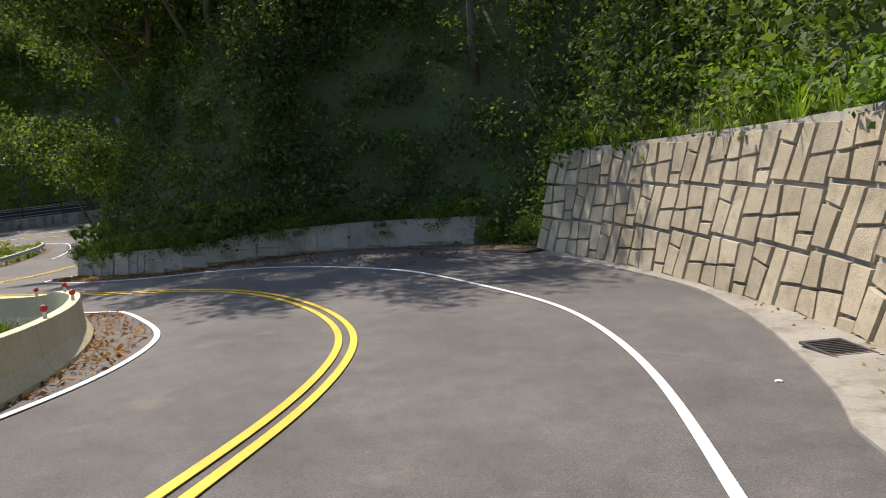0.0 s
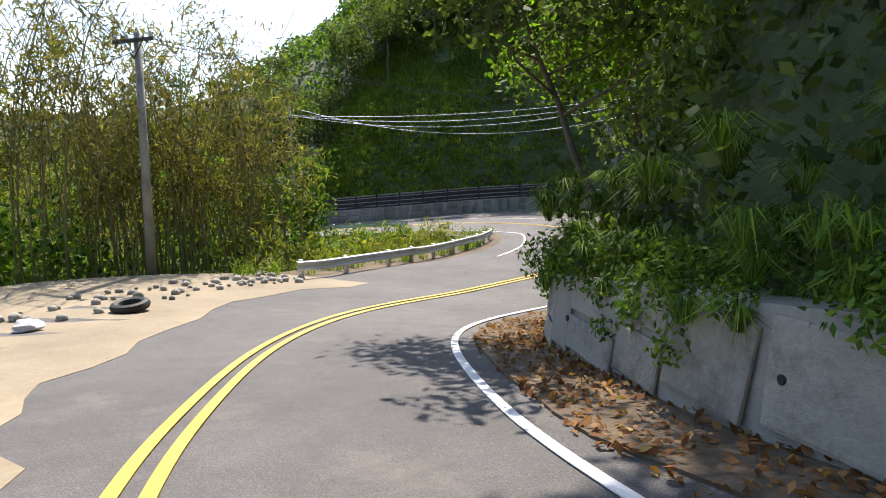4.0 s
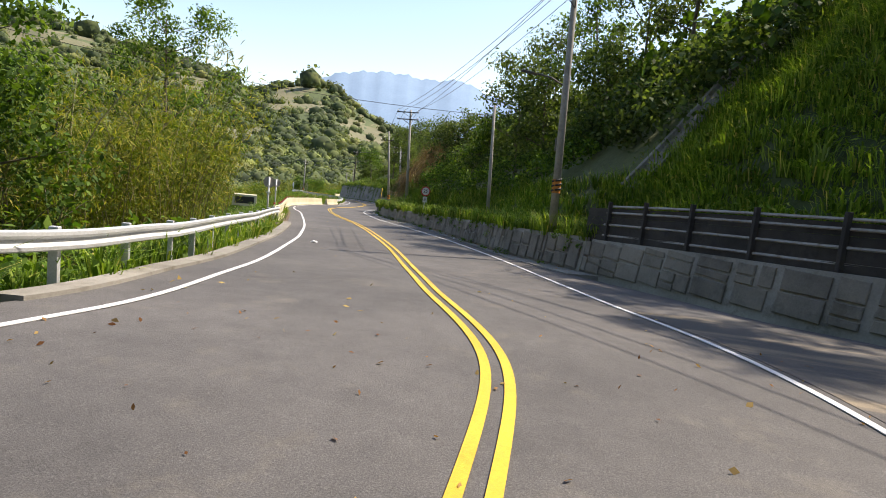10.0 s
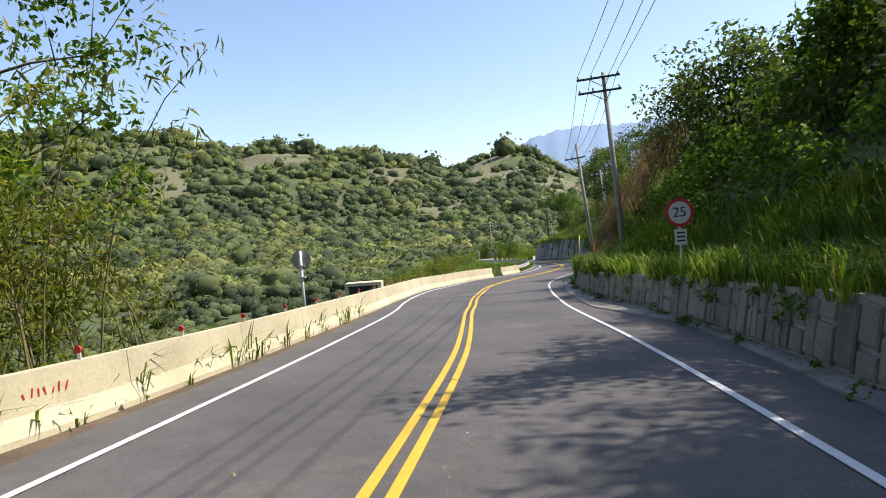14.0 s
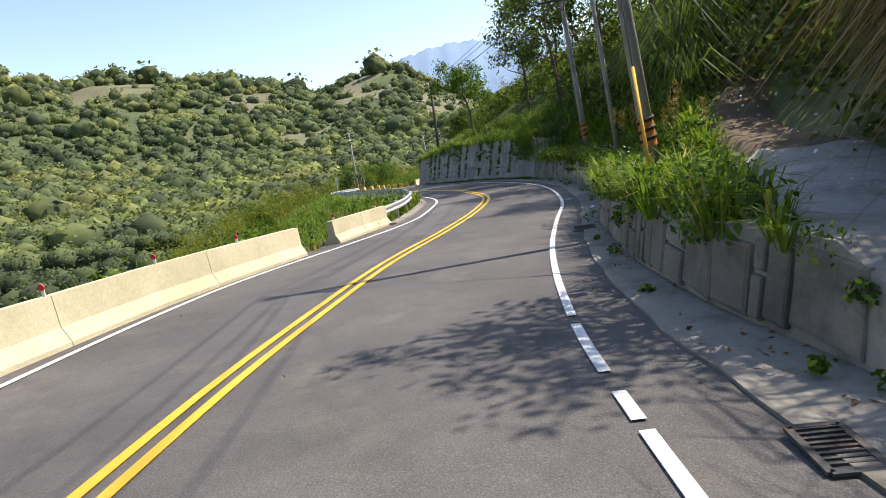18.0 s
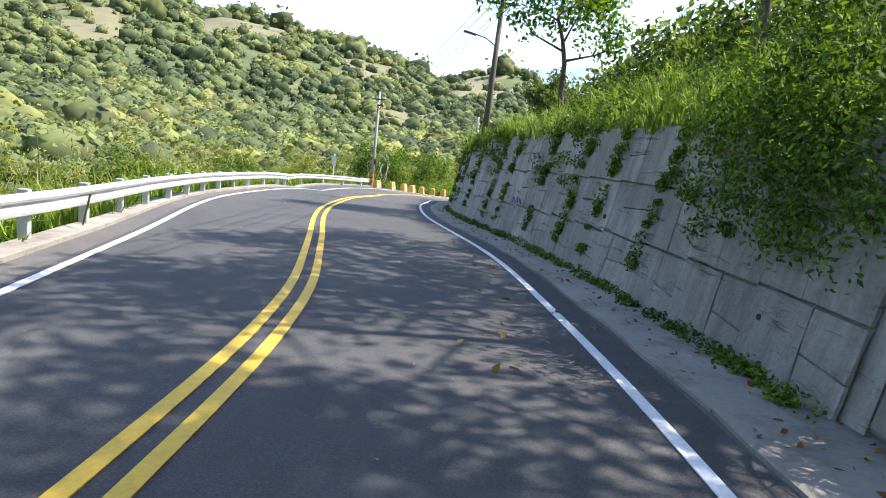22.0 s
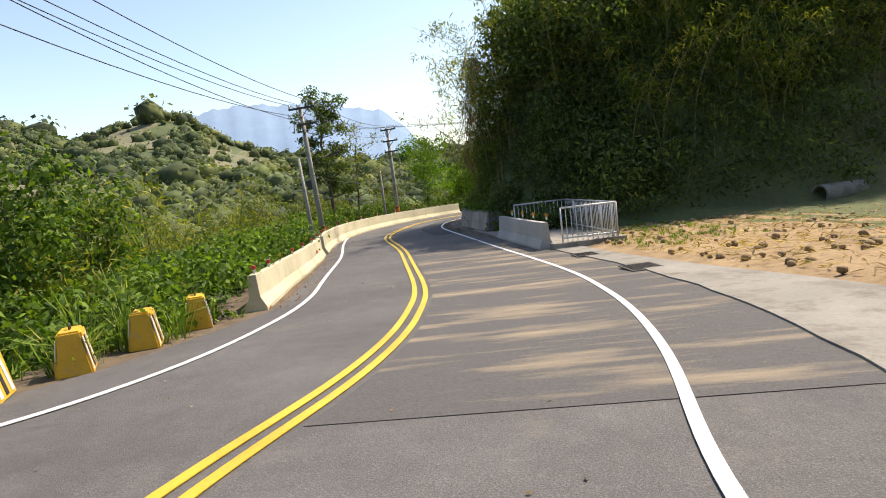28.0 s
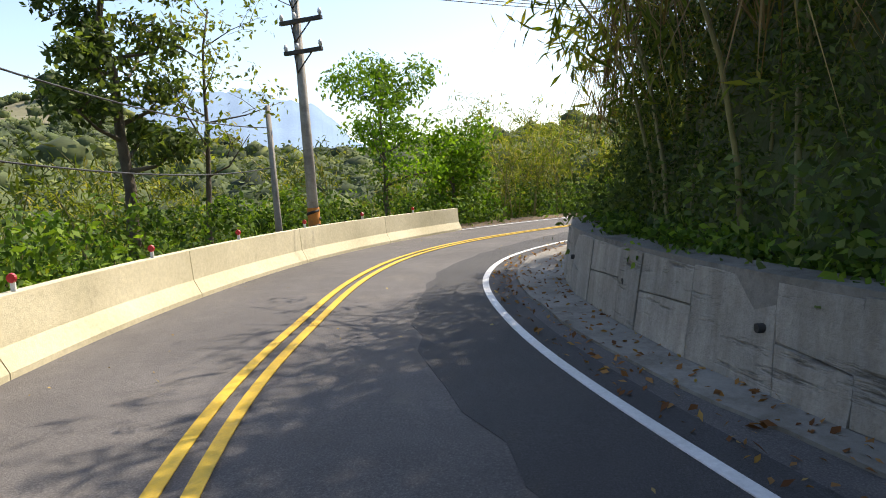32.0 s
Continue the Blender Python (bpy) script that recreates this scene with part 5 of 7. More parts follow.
def thicket(label, s0, s1, e0, e1, n, tall, leaf_mat_, side=1, culms=True, bend=0.3, per=70):
    """A bamboo thicket: arching canes and narrow drooping leaves."""
    p = bank(s0, s1, e0, e1, n, side)
    h = uni(0.6, 1.1, n) * tall
    a = uni(0, 2 * np.pi, n)
    u = np.linspace(0, 1, 7)
    path = p[:, None] + np.stack([np.cos(a)[:, None] * (u ** 2.2) * h[:, None] * bend, np.sin(a)[:, None] * (u ** 2.2) * h[:, None] * bend, (u - 0.18 * u ** 3) * h[:, None] - 0.2], -1)
    ob = empty_thing("bamboo_thicket", label, "bamboo", "")
    v, f = tubes(path, np.outer(uni(0.022, 0.038, n), 1 - 0.75 * u), 5)
    c = arrays_ob("cane_stand", v, f, M_CULM, True)
    c.parent = ob
    tagged(c, kind="stuff")
    k = NR.uniform(0.3, 1.0, (n, per // 10)) if culms else NR.uniform(0.1, 1.0, (n, per // 10))
    seg = np.stack([np.stack([np.interp(k[i], u, path[i, :, j]) for j in range(3)], -1) for i in range(n)])
    cc = seg.reshape(-1, 3) + NR.normal(size=(n * k.shape[1], 3)) * 0.35
    l = quads_ob("foliage", clumps(cc, uni(0.35, 0.75, len(cc)), 16, 0.30, 0.16, 1.1, 0.1), leaf_mat_)
    l.parent = ob
    tagged(l, kind="stuff")
    return ob


thicket("tall brownish bamboo beside a dirt lot", 31.5, 39, 3.6, 7.5, 180, 11.0, M_DRYBAM, -1, bend=0.22, per=80)
thicket("bamboo and reeds below a guard rail", 36, 50, 1.6, 6, 60, 2.2, M_BAMBOO, -1)
thicket("dense dark bamboo grove behind a field", 203.5, 216, 3.0, 22, 300, 6.0, M_BAMBOO, 1, per=110)
thicket("bamboo arching out over a low wall", 206, 217, 1.2, 3.5, 26, 4.5, M_BAMBOO, 1, per=100, bend=0.45)
thicket("bamboo sprays hanging out from the top of a cliff", 207, 214.5, 0.7, 2.6, 40, 7.6, M_BAMBOO, 1, per=110, bend=0.5)
thicket("shady bamboo on a slope behind a field", 201.2, 204.5, 4, 21, 120, 5.5, M_BAMBOO, 1, per=110)
thicket("tall bamboo in the valley beside the road", 77, 97, 5.0, 15, 165, 9.0, M_BAMBOO, -1, per=110)
thicket("tall dense bamboo standing close to the guard rail", 84, 99, 3.2, 9.5, 190, 9.5, M_BAMBOO, -1, per=120)
thicket("yellow-green bamboo below the curve", 160, 192, 4, 14, 150, 5.0, M_BAMBOO, -1, per=90)
thicket("tall bamboo beyond the last bend", 225, 236, 1.6, 6.5, 80, 7.0, M_BAMBOO, -1, per=100)
thicket("bamboo bushes behind a curving barrier", 192, 232, 2.6, 12, 200, 4.2, M_BAMBOO, -1, per=90)

# left verge and valley
p = bank(-10, 24, 0.5, 6, 420, -1)
stuff("verge_grass", "rough grass behind a concrete barrier", "grass", blades(p, uni(0.25, 0.6, 420), 22, 0.012, 0.6, 0.3), M_GRASS)
p = np.concatenate([bank(22, 30, 5.6, 11, 170, -1), bank(29.5, 36, 3.2, 8, 200, -1)])
q = bank(34, 66, 0.5, 4, 620, -1)
stuff("verge_grass", "bright grass round a dirt lot and below a rail", "grass", [blades(p, uni(0.4, 1.0, len(p)), 30, 0.012, 0.6, 0.25), blades(q, uni(0.3, 0.8, 620), 24, 0.013, 0.6, 0.2)], M_GRASS)
p = bank(66, 192, 0.25, 3.5, 2300, -1)
stuff("verge_grass", "tall grass and weeds along the valley side of the road", "grass", blades(p, uni(0.35, 1.0, 2300), 15, 0.017, 0.55, 0.25), M_GRASS)
p = bank(84, 192, 1.2, 4.5, 300, -1)
stuff("reeds", "tall pale reeds beside a guard rail", "reeds", blades(p, uni(0.9, 1.7, 300), 24, 0.016, 0.35, 0.12), M_LGRASS)
p = bank(66, 192, 0.8, 7.0, 800, -1)
stuff("valley_bushes", "green bushes and creepers below the road", "bushes", clumps(above(p, uni(0.0, 0.7, 800)), uni(0.3, 0.9, 800), 80, 0.17), M_LEAF)
p = bank(190, 234, 0.6, 5.5, 620, -1)
stuff("barrier_bushes", "leafy bushes pressing against a concrete barrier", "bushes", clumps(above(p, uni(0.1, 1.5, 620)), uni(0.3, 0.85, 620), 80, 0.16), M_LEAF)
p = bank(-13, 66, 6, 30, 360, -1)
stuff("valley_bushes", "bushes and small trees below the bend", "bushes", clumps(above(p, uni(0.2, 2.0, 360)), uni(0.7, 1.7, 360), 80, 0.3), M_LEAF)
p = bank(62, 236, 6, 26, 1300, -1)
VR1, VC1 = uni(0.7, 1.6, 1300), above(p, uni(0.1, 1.6, 1300))
q = bank(70, 236, 22, 85, 1700, -1)
VR2, VC2 = uni(1.1, 2.7, 1700), above(q, uni(0.1, 1.6, 1700))


CLEARINGS = ((109.5, 640, 2.2, 150), (126, 610, 2.0, 60), (137, 690, 3.6, 85), (116.5, 690, 3.0, 130), (147, 520, 2.4, 60), (121, 400, 2.6, 45))


def far_wood():
    n = 18000
    be = NR.uniform(48, 215, n)
    r = 105 * np.exp(NR.rand(n) * math.log(9.6))
    r[:420] = NR.uniform(785, 830, 420)
    x, y = -95 - np.sin(np.radians(be)) * r, 5 + np.cos(np.radians(be)) * r
    z = ground_z(x, y)
    clear = np.zeros(n, bool)
    for b0, r0, bw, rw in CLEARINGS:
        clear |= ((be - b0) / bw) ** 2 + ((r - r0) / rw) ** 2 < 1 + 0.5 * fbm(x / 20, y / 20, 3.0)
    clear |= fbm(x / 55, y / 55, 7.0) > 0.95
    rad = (1.5 + r * 0.0058) * np.exp(NR.normal(0, 0.32, n))
    rad[:420] *= NR.uniform(0.8, 1.7, 420)
    ok = (~clear | (NR.rand(n) < 0.13)) & (np.abs(nearest(x, y)[1]) > 40)
    return np.stack([x, y, z + rad * 0.4], 1)[ok], rad[ok]


def ico_template():
    bm = bmesh.new()
    bmesh.ops.create_icosphere(bm, subdivisions=1, radius=1.0)
    v = np.array([tuple(q.co) for q in bm.verts])
    f = np.array([[q.index for q in t.verts] for t in bm.faces])
    bm.free()
    return v, f


ICO_V, ICO_F = ico_template()


def cores(name, label, c, rad, mat, k=0.86):
    """Bumpy crown bodies, one beside another."""
    if len(c) > 300:
        far = np.abs(nearest(c[:, 0], c[:, 1])[1]) > 34
        c, rad = c[far], rad[far]
    j = 1 + 0.15 * NR.normal(size=(len(c), len(ICO_V), 1))
    v = c[:, None] + ICO_V[None] * rad[:, None, None] * k * j * np.array([1, 1, 0.85])
    f = (np.arange(len(c))[:, None, None] * len(ICO_V) + ICO_F[None]).reshape(-1, 3)
    return tagged(arrays_ob(name, v.reshape(-1, 3), f, mat, True), label, "wood", kind="stuff")


def crowns(c, rad, n, k):
    """Leaf masses in proportion to each crown."""
    v = clumps(c, rad, n, 1.0, 0.75, 0.1, 0.82, 0.6).reshape(-1, 4, 3)
    mid = v.mean(1, keepdims=True)
    return (mid + (v - mid) * np.repeat(rad, n)[:, None, None] * k).reshape(-1, 3)


stuff("valley_wood", "leafy mixed trees filling the near valley", "wood", crowns(VC1, VR1, 85, 0.18), M_LEAF)
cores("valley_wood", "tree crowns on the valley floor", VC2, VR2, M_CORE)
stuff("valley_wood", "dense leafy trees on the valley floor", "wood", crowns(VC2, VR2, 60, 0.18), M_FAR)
fc, fr = far_wood()
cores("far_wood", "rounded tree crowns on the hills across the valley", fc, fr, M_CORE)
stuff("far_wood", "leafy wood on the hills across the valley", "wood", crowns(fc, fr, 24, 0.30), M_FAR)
mid = at(58.0, 32.0, 0)
hp = np.stack([uni(mid[0] - 75, mid[0] + 75, 3600), uni(mid[1] - 75, mid[1] + 75, 3600), np.zeros(3600)], 1)
hs, hd, hz = nearest(hp[:, 0], hp[:, 1])
hp = hp[(hs > 34) & (hs < 96) & (hd > 9 + 7 * ((hs > 62) & (hs < 80)) + 4 * ((hs > 58) & (hs < 62.5))) & (hd < 85)]
hp[:, 2] = ground_z(hp[:, 0], hp[:, 1])
hr = uni(1.2, 2.4, len(hp))
hc = above(hp, uni(0.3, 1.6, len(hp)))
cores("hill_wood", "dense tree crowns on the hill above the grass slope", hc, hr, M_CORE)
stuff("hill_wood", "leafy wood on the hill above the grass slope", "wood", crowns(hc, hr, 75, 0.26), M_LEAF)

# ---------------------------------------------------------------- distance
M_CLEAR = rough_mat("pale_hillside_grass", (0.125, 0.130, 0.066), (0.185, 0.175, 0.092), (0.20, 0.145, 0.09), 0.06, 0.95, bump=0.6, bump_scale=0.6, stain_at=(0.5, 0.75))
for b0, r0, bw, rw in CLEARINGS:
    q, a = np.meshgrid(np.linspace(0, 1, 7), np.linspace(0, 2 * np.pi, 33))
    k = 1 + 0.18 * np.sin(3 * a + b0) + 0.1 * np.sin(7 * a)
    be, rr = np.radians(b0 + bw * 1.05 * q * k * np.cos(a)), r0 + rw * 1.05 * q * k * np.sin(a)
    x, y = (-95 - np.sin(be) * rr).ravel(), (5 + np.cos(be) * rr).ravel()
    z = ground_z(x, y) + 0.7 + 0.5 * fbm(x / 9, y / 9, 2.0)
    i = (np.arange(32)[:, None] * 7 + np.arange(6)[None]).ravel()
    tagged(arrays_ob("clearing", np.stack([x, y, z], 1), np.stack([i, i + 1, i + 8, i + 7], 1), M_CLEAR, True), "pale grassy clearing on a wooded hillside", "clearing", kind="structure")
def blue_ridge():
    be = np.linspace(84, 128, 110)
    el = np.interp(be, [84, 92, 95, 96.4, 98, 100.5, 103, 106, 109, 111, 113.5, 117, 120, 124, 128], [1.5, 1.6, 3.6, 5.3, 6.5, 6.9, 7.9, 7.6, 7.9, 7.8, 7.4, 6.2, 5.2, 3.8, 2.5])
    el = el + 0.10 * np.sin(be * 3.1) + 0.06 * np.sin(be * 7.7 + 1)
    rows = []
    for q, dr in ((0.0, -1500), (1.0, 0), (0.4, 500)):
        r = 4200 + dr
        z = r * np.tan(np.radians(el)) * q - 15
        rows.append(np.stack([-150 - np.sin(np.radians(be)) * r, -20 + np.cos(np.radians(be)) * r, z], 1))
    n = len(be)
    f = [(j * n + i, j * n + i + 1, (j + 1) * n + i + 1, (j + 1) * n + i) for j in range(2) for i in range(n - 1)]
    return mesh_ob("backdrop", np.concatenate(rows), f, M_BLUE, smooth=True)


# the blue is air haze put into the mountain's base colour
M_BLUE = rough_mat("haze_blue_mountain", (0.165, 0.255, 0.375), (0.21, 0.31, 0.44), None, 0.004, 1.0, bump=0)
tagged(blue_ridge(), "distant flat-topped mountain with haze painted in as blue", "mountain", kind="structure")


def far_house(x, y, turn, k=1.0, label="small pale-roofed house among trees across the valley"):
    z = float(ground_z(np.array([x]), np.array([y]))[0])
    ob = empty_thing("house", label, "house", "far houses", pose(x, y, z + 0.3, 0, 0, turn))
    part("wall", box_bm(11 * k, 6 * k, 3.2 * k, 0.05), M_BARRIER, ob)
    bm = bmesh.new()
    pr = [(-6 * k, -3.6 * k, 3.1 * k), (6 * k, -3.6 * k, 3.1 * k), (6 * k, 0, 4.9 * k), (-6 * k, 0, 4.9 * k), (-6 * k, 3.6 * k, 3.1 * k), (6 * k, 3.6 * k, 3.1 * k)]
    vs = [bm.verts.new(q) for q in pr]
    for f in ((0, 1, 2, 3), (3, 2, 5, 4), (0, 3, 4), (1, 5, 2), (0, 4, 5, 1)):
        bm.faces.new([vs[i] for i in f])
    bmesh.ops.recalc_face_normals(bm, faces=bm.faces)
    part("roof", bm, M_ROOF, ob)
    for xx in (-3.2, 0.2, 3.4):
        part("window", box_bm(1.3 * k, 0.12, 1.2 * k, 0.02), M_DARKMETAL, ob, m=pose(xx * k, -3.0 * k - 0.02, 1.1 * k))
    return ob


far_house(-411, -171, -62, 0.65)
mz = float(ground_z(np.array([-640.0]), np.array([-512.0]))[0])
mon = empty_thing("monument", "small white monument on a ridge", "monument", "", pose(-640, -512, mz - 1))
part("plinth", box_bm(6, 6, 4, 0.1), M_ROOF, mon)
part("column", tube_bm([(0, 0, 4), (0, 0, 9), (0, 0, 12)], [1.4, 1.1, 0.3], 8), M_ROOF, mon)


# ---------------------------------------------------------------- single trees
def tree(s, d, height, spread, label, leaf=M_LEAF, n_limb=8, leaf_len=0.2, per=90, clump=0.55, trunk=0.14, bare=0.35, lean=0.0, seed=1, h0=None, airy=False, group="trees", tone=M_BARK, aspect=0.5):
    """A tapering bent trunk, forking limbs and leaf masses at the twigs. Sizes in metres."""
    rng = random.Random(seed)
    base = at(s, d, 0)
    z = float(ground_z(base[None, 0], base[None, 1])[0]) if h0 is None else base[2] + h0 * U
    ob = empty_thing("tree", label, "tree", group, pose(base[0], base[1], z - 0.3, 0, 0, heading(s)))
    k = 7
    pts = [Vector((lean * (i / k) * height + rng.uniform(-0.12, 0.12) * (i > 0), rng.uniform(-0.12, 0.12) * (i > 0), height * 0.92 * i / k)) for i in range(k + 1)]
    part("trunk", tube_bm(pts, [trunk * (1 - 0.8 * i / k) for i in range(k + 1)], 8), tone, ob)
    ends = []
    for i in range(n_limb):
        u = bare + (0.98 - bare) * (i + rng.random()) / n_limb
        f = u * k
        a = pts[min(int(f), k - 1)].lerp(pts[min(int(f) + 1, k)], f - int(f))
        ang = i * 2.4 + rng.uniform(-0.5, 0.5)
        ln = spread * rng.uniform(0.65, 1.1) * (1.1 - 0.55 * u if not airy else 1.0 - 0.4 * u)
        rise = rng.uniform(0.15, 0.6)
        o = Vector((math.cos(ang), math.sin(ang), rise)).normalized()
        mid = a + o * ln * 0.5 + Vector((0, 0, rng.uniform(-0.05, 0.1) * ln))
        tip = a + o * ln + Vector((0, 0, rng.uniform(0.0, 0.25) * ln))
        r0 = trunk * (1 - 0.75 * u) * 0.55
        bms = [tube_bm([a, mid, tip], [r0, r0 * 0.6, r0 * 0.2], 6)]
        for j in range(3):
            b0 = a.lerp(tip, 0.45 + 0.18 * j)
            e = b0 + Vector((rng.uniform(-1, 1), rng.uniform(-1, 1), rng.uniform(0.1, 0.8))).normalized() * ln * rng.uniform(0.3, 0.5)
            bms.append(tube_bm([b0, b0.lerp(e, 0.5) + Vector((0, 0, 0.05)), e], [r0 * 0.4, r0 * 0.25, r0 * 0.1], 4))
            ends.append(e)
        ends += [tip, mid.lerp(tip, 0.5)]
        part("limb", merge_bm(bms), tone, ob)
    ends.append(pts[-1])
    c = np.array([tuple(e) for e in ends])
    cr = quads_ob("crown", clumps(c + NR.normal(size=c.shape) * clump * 0.3, uni(0.8, 1.5, len(c)) * clump, int(per * 0.8), leaf_len * 1.15, aspect, 0.3, 0.25), leaf)
    cr.parent = ob
    return ob


# over the first bend
for i, (s, d, h, sp) in enumerate(((16, 9.0, 11, 4.6), (21, 7.0, 11.5, 4.8), (25.5, 5.8, 11, 4.8), (30, 5.0, 10.5, 4.8), (34.5, 5.0, 9.5, 4.4), (39, 5.4, 8.0, 3.8), (44, 6.0, 7.5, 3.6), (9, 11.5, 9, 4.0), (3, 10, 8, 3.6))):
    tree(s, d, h, sp, "tall dark broadleaf tree on a cliff above the bend", M_DLEAF, 10, 0.24, 90, 0.85, 0.17, 0.25, -0.05 + 0.02 * i, 20 + i)
for i, (s, d) in enumerate(((22.5, 6.6), (26.5, 5.8), (30.5, 5.2), (33.5, 5.8), (36.5, 5.4), (39.5, 5.6))):
    tree(s, d, 7.6, 5.0, "dark tree leaning out over the road", M_DLEAF, 13, 0.22, 125, 0.8, 0.1, 0.4, -0.6, 31 + i)
tree(35.3, 2.8, 5.4, 3.6, "slender tree with bright green leaves reaching over the road", M_BLEAF, 10, 0.16, 80, 0.55, 0.09, 0.48, -0.24, 41, h0=0.75)
tree(-9, -6.5, 9.5, 4.2, "spreading tree beside the start of the road", M_LEAF, 9, 0.22, 80, 0.7, 0.2, 0.4, 0, 42)
for i, (s, d, h, sp) in enumerate(((47.5, 5.0, 9.0, 3.8), (49.5, 6.0, 9.5, 4.0), (51.5, 7.2, 9.0, 4.0), (53.5, 8.6, 9.0, 4.0), (50.0, 9.5, 11.0, 4.4), (54.5, 11.5, 11.0, 4.4), (47.0, 8.0, 11.0, 4.4))):
    tree(s, d, h, sp, "tall dark tree overhanging a leaf-covered bend", M_DLEAF, 11, 0.22, 95, 0.85, 0.15, 0.3, -0.16, 230 + i)
tree(33.2, 2.75, 6.2, 3.8, "dark tree spreading its crown low over the road", M_DLEAF, 11, 0.18, 110, 0.7, 0.1, 0.5, -0.4, 243, h0=0.75)
tree(38.0, 2.95, 6.0, 3.4, "dark tree hanging low over the edge of the road", M_DLEAF, 10, 0.18, 90, 0.6, 0.1, 0.42, -0.35, 242, h0=0.75)
# above the grass slope and the long wall
for i, (s, d, h, sp) in enumerate(((64, 20, 8, 3), (68, 17.5, 8, 3), (72, 16, 8.5, 3), (76, 15, 8, 3), (79.5, 14, 7, 2.6), (60.5, 24, 8, 3.4))):
    tree(s, d, h, sp, "slim dark tree on top of a grassy slope", M_DLEAF, 8, 0.28, 70, 0.8, 0.11, 0.45, 0, 60 + i)
for i, (s, d, h, sp, m) in enumerate(((83.5, 10.0, 8.0, 3.0, M_DLEAF), (87.5, 10.2, 8.5, 3.0, M_DLEAF), (92.5, 10.0, 8.5, 3.0, M_LEAF), (97.0, 9.8, 8.0, 3.0, M_DLEAF), (87, 8.4, 4.5, 2.2, M_DLEAF), (91, 7.2, 5.5, 2.4, M_DLEAF), (95, 7.2, 7.0, 2.8, M_DLEAF), (101, 7.4, 4.2, 2.0, M_LEAF), (108, 7.4, 4.2, 2.2, M_DLEAF), (113, 7.2, 4.5, 2.2, M_DLEAF), (132.5, 7.2, 4.8, 2.6, M_DLEAF), (137, 7.0, 7.0, 2.8, M_DLEAF), (141.5, 6.6, 8.0, 3.0, M_DLEAF), (145.5, 6.4, 8.5, 3.0, M_DLEAF), (149.5, 6.0, 8.0, 3.0, M_DLEAF), (147.5, 4.8, 8.5, 3.0, M_DLEAF), (152.5, 5.4, 7.5, 2.8, M_DLEAF))):
    tree(s, d, h, sp, "dark leafy tree on the bank above the road", m, 9, 0.2, 90, 0.7, 0.12, 0.25, -0.04, 80 + i)
tree(123.0, 4.6, 7.2, 2.3, "tall airy tree with flat leaf layers above the road", M_DLEAF, 12, 0.15, 60, 0.45, 0.1, 0.4, -0.06, 97, airy=True)
tree(160.5, 4.6, 5.2, 2.7, "round green tree leaning out above a high wall", M_LEAF, 10, 0.17, 120, 0.62, 0.12, 0.45, -0.12, 98)
for i, (s, d) in enumerate(((168.5, 5.2), (170.5, 5.8), (173, 6.2))):
    tree(s, d, 2.6, 1.2, "small dark tree behind a high wall", M_DLEAF, 8, 0.14, 80, 0.4, 0.06, 0.3, 0, 110 + i)
# valley side
tree(97, -11.0, 15.0, 5.2, "tall airy tree with thin pale leaves beside the road", M_LEAF, 17, 0.19, 115, 0.62, 0.18, 0.38, -0.03, 121, airy=True)
for i, (s, d, h) in enumerate(((78, -11, 9), (83, -12.5, 9.5), (88, -13, 9), (92, -15, 8))):
    tree(s, d, h, 2.8, "leafy valley tree with climbing plants", M_LEAF, 9, 0.2, 90, 0.7, 0.13, 0.25, 0, 130 + i)
for i, (s, d, h) in enumerate(((26, -16, 5.0), (20, -14, 5.0), (14, -15, 5.5), (31, -19, 6.5), (38, -16, 7), (43, -13, 6), (24, -22, 5.5), (8, -17, 7))):
    tree(s, d, h, 3.2, "bright leafy tree behind a dirt lot", M_LEAF if i % 2 else M_BLEAF, 9, 0.24, 80, 0.8, 0.14, 0.25, 0, 150 + i)
tree(215.6, -7.8, 9.6, 2.4, "tall slim dark tree with layered branches", M_DLEAF, 17, 0.19, 95, 0.45, 0.17, 0.3, -0.03, 171, airy=True)
tree(216.4, -7.0, 7.2, 2.6, "thin pale tree with sparse leaves and bare branches", M_BAMBOO, 11, 0.13, 26, 0.45, 0.09, 0.4, 0.1, 172, airy=True)
tree(221.8, -6.9, 6.8, 2.3, "round bright green tree behind a barrier", M_BLEAF, 10, 0.16, 130, 0.6, 0.12, 0.35, 0, 173)
tree(224, -6.5, 4.4, 2.2, "leafy bush-like tree beside the curve", M_BLEAF, 9, 0.18, 100, 0.6, 0.1, 0.25, 0, 174)
for i, (s, d, h) in enumerate(((186, -9.5, 4.5), (189, -8.5, 4.0), (193, -8.0, 4.2), (197, -8.5, 3.6), (172, -12, 3.6), (178, -13, 4.0))):
    tree(s, d, h, 1.9, "creeper-covered bushy tree below the road", M_LEAF, 9, 0.16, 100, 0.6, 0.09, 0.15, 0, 180 + i)
for i, (s, d, h) in enumerate(((205, 6.6, 4.0), (209, 5.6, 3.4), (213, 5.6, 3.4), (218, 5.6, 3.6), (206, 11, 6), (206, 16, 6), (206, 21, 6))):
    tree(s, d, h, 3.4, "dark tree on a cliff beside a bamboo grove", M_DLEAF, 10, 0.22, 90, 0.8, 0.14, 0.15, -0.06, 190 + i)
# undergrowth in front of the bamboo grove and the field's edge
p = np.concatenate([bank(202.5, 216, 1.8, 20, 420), bank(200.2, 204.6, 2.4, 22, 560)])
stuff("grove_undergrowth", "dark shaded undergrowth below a bamboo grove", "undergrowth", clumps(above(p, uni(0.1, 2.2, len(p))), uni(0.6, 1.3, len(p)), 90, 0.24, 0.3, 0.8), M_DLEAF)
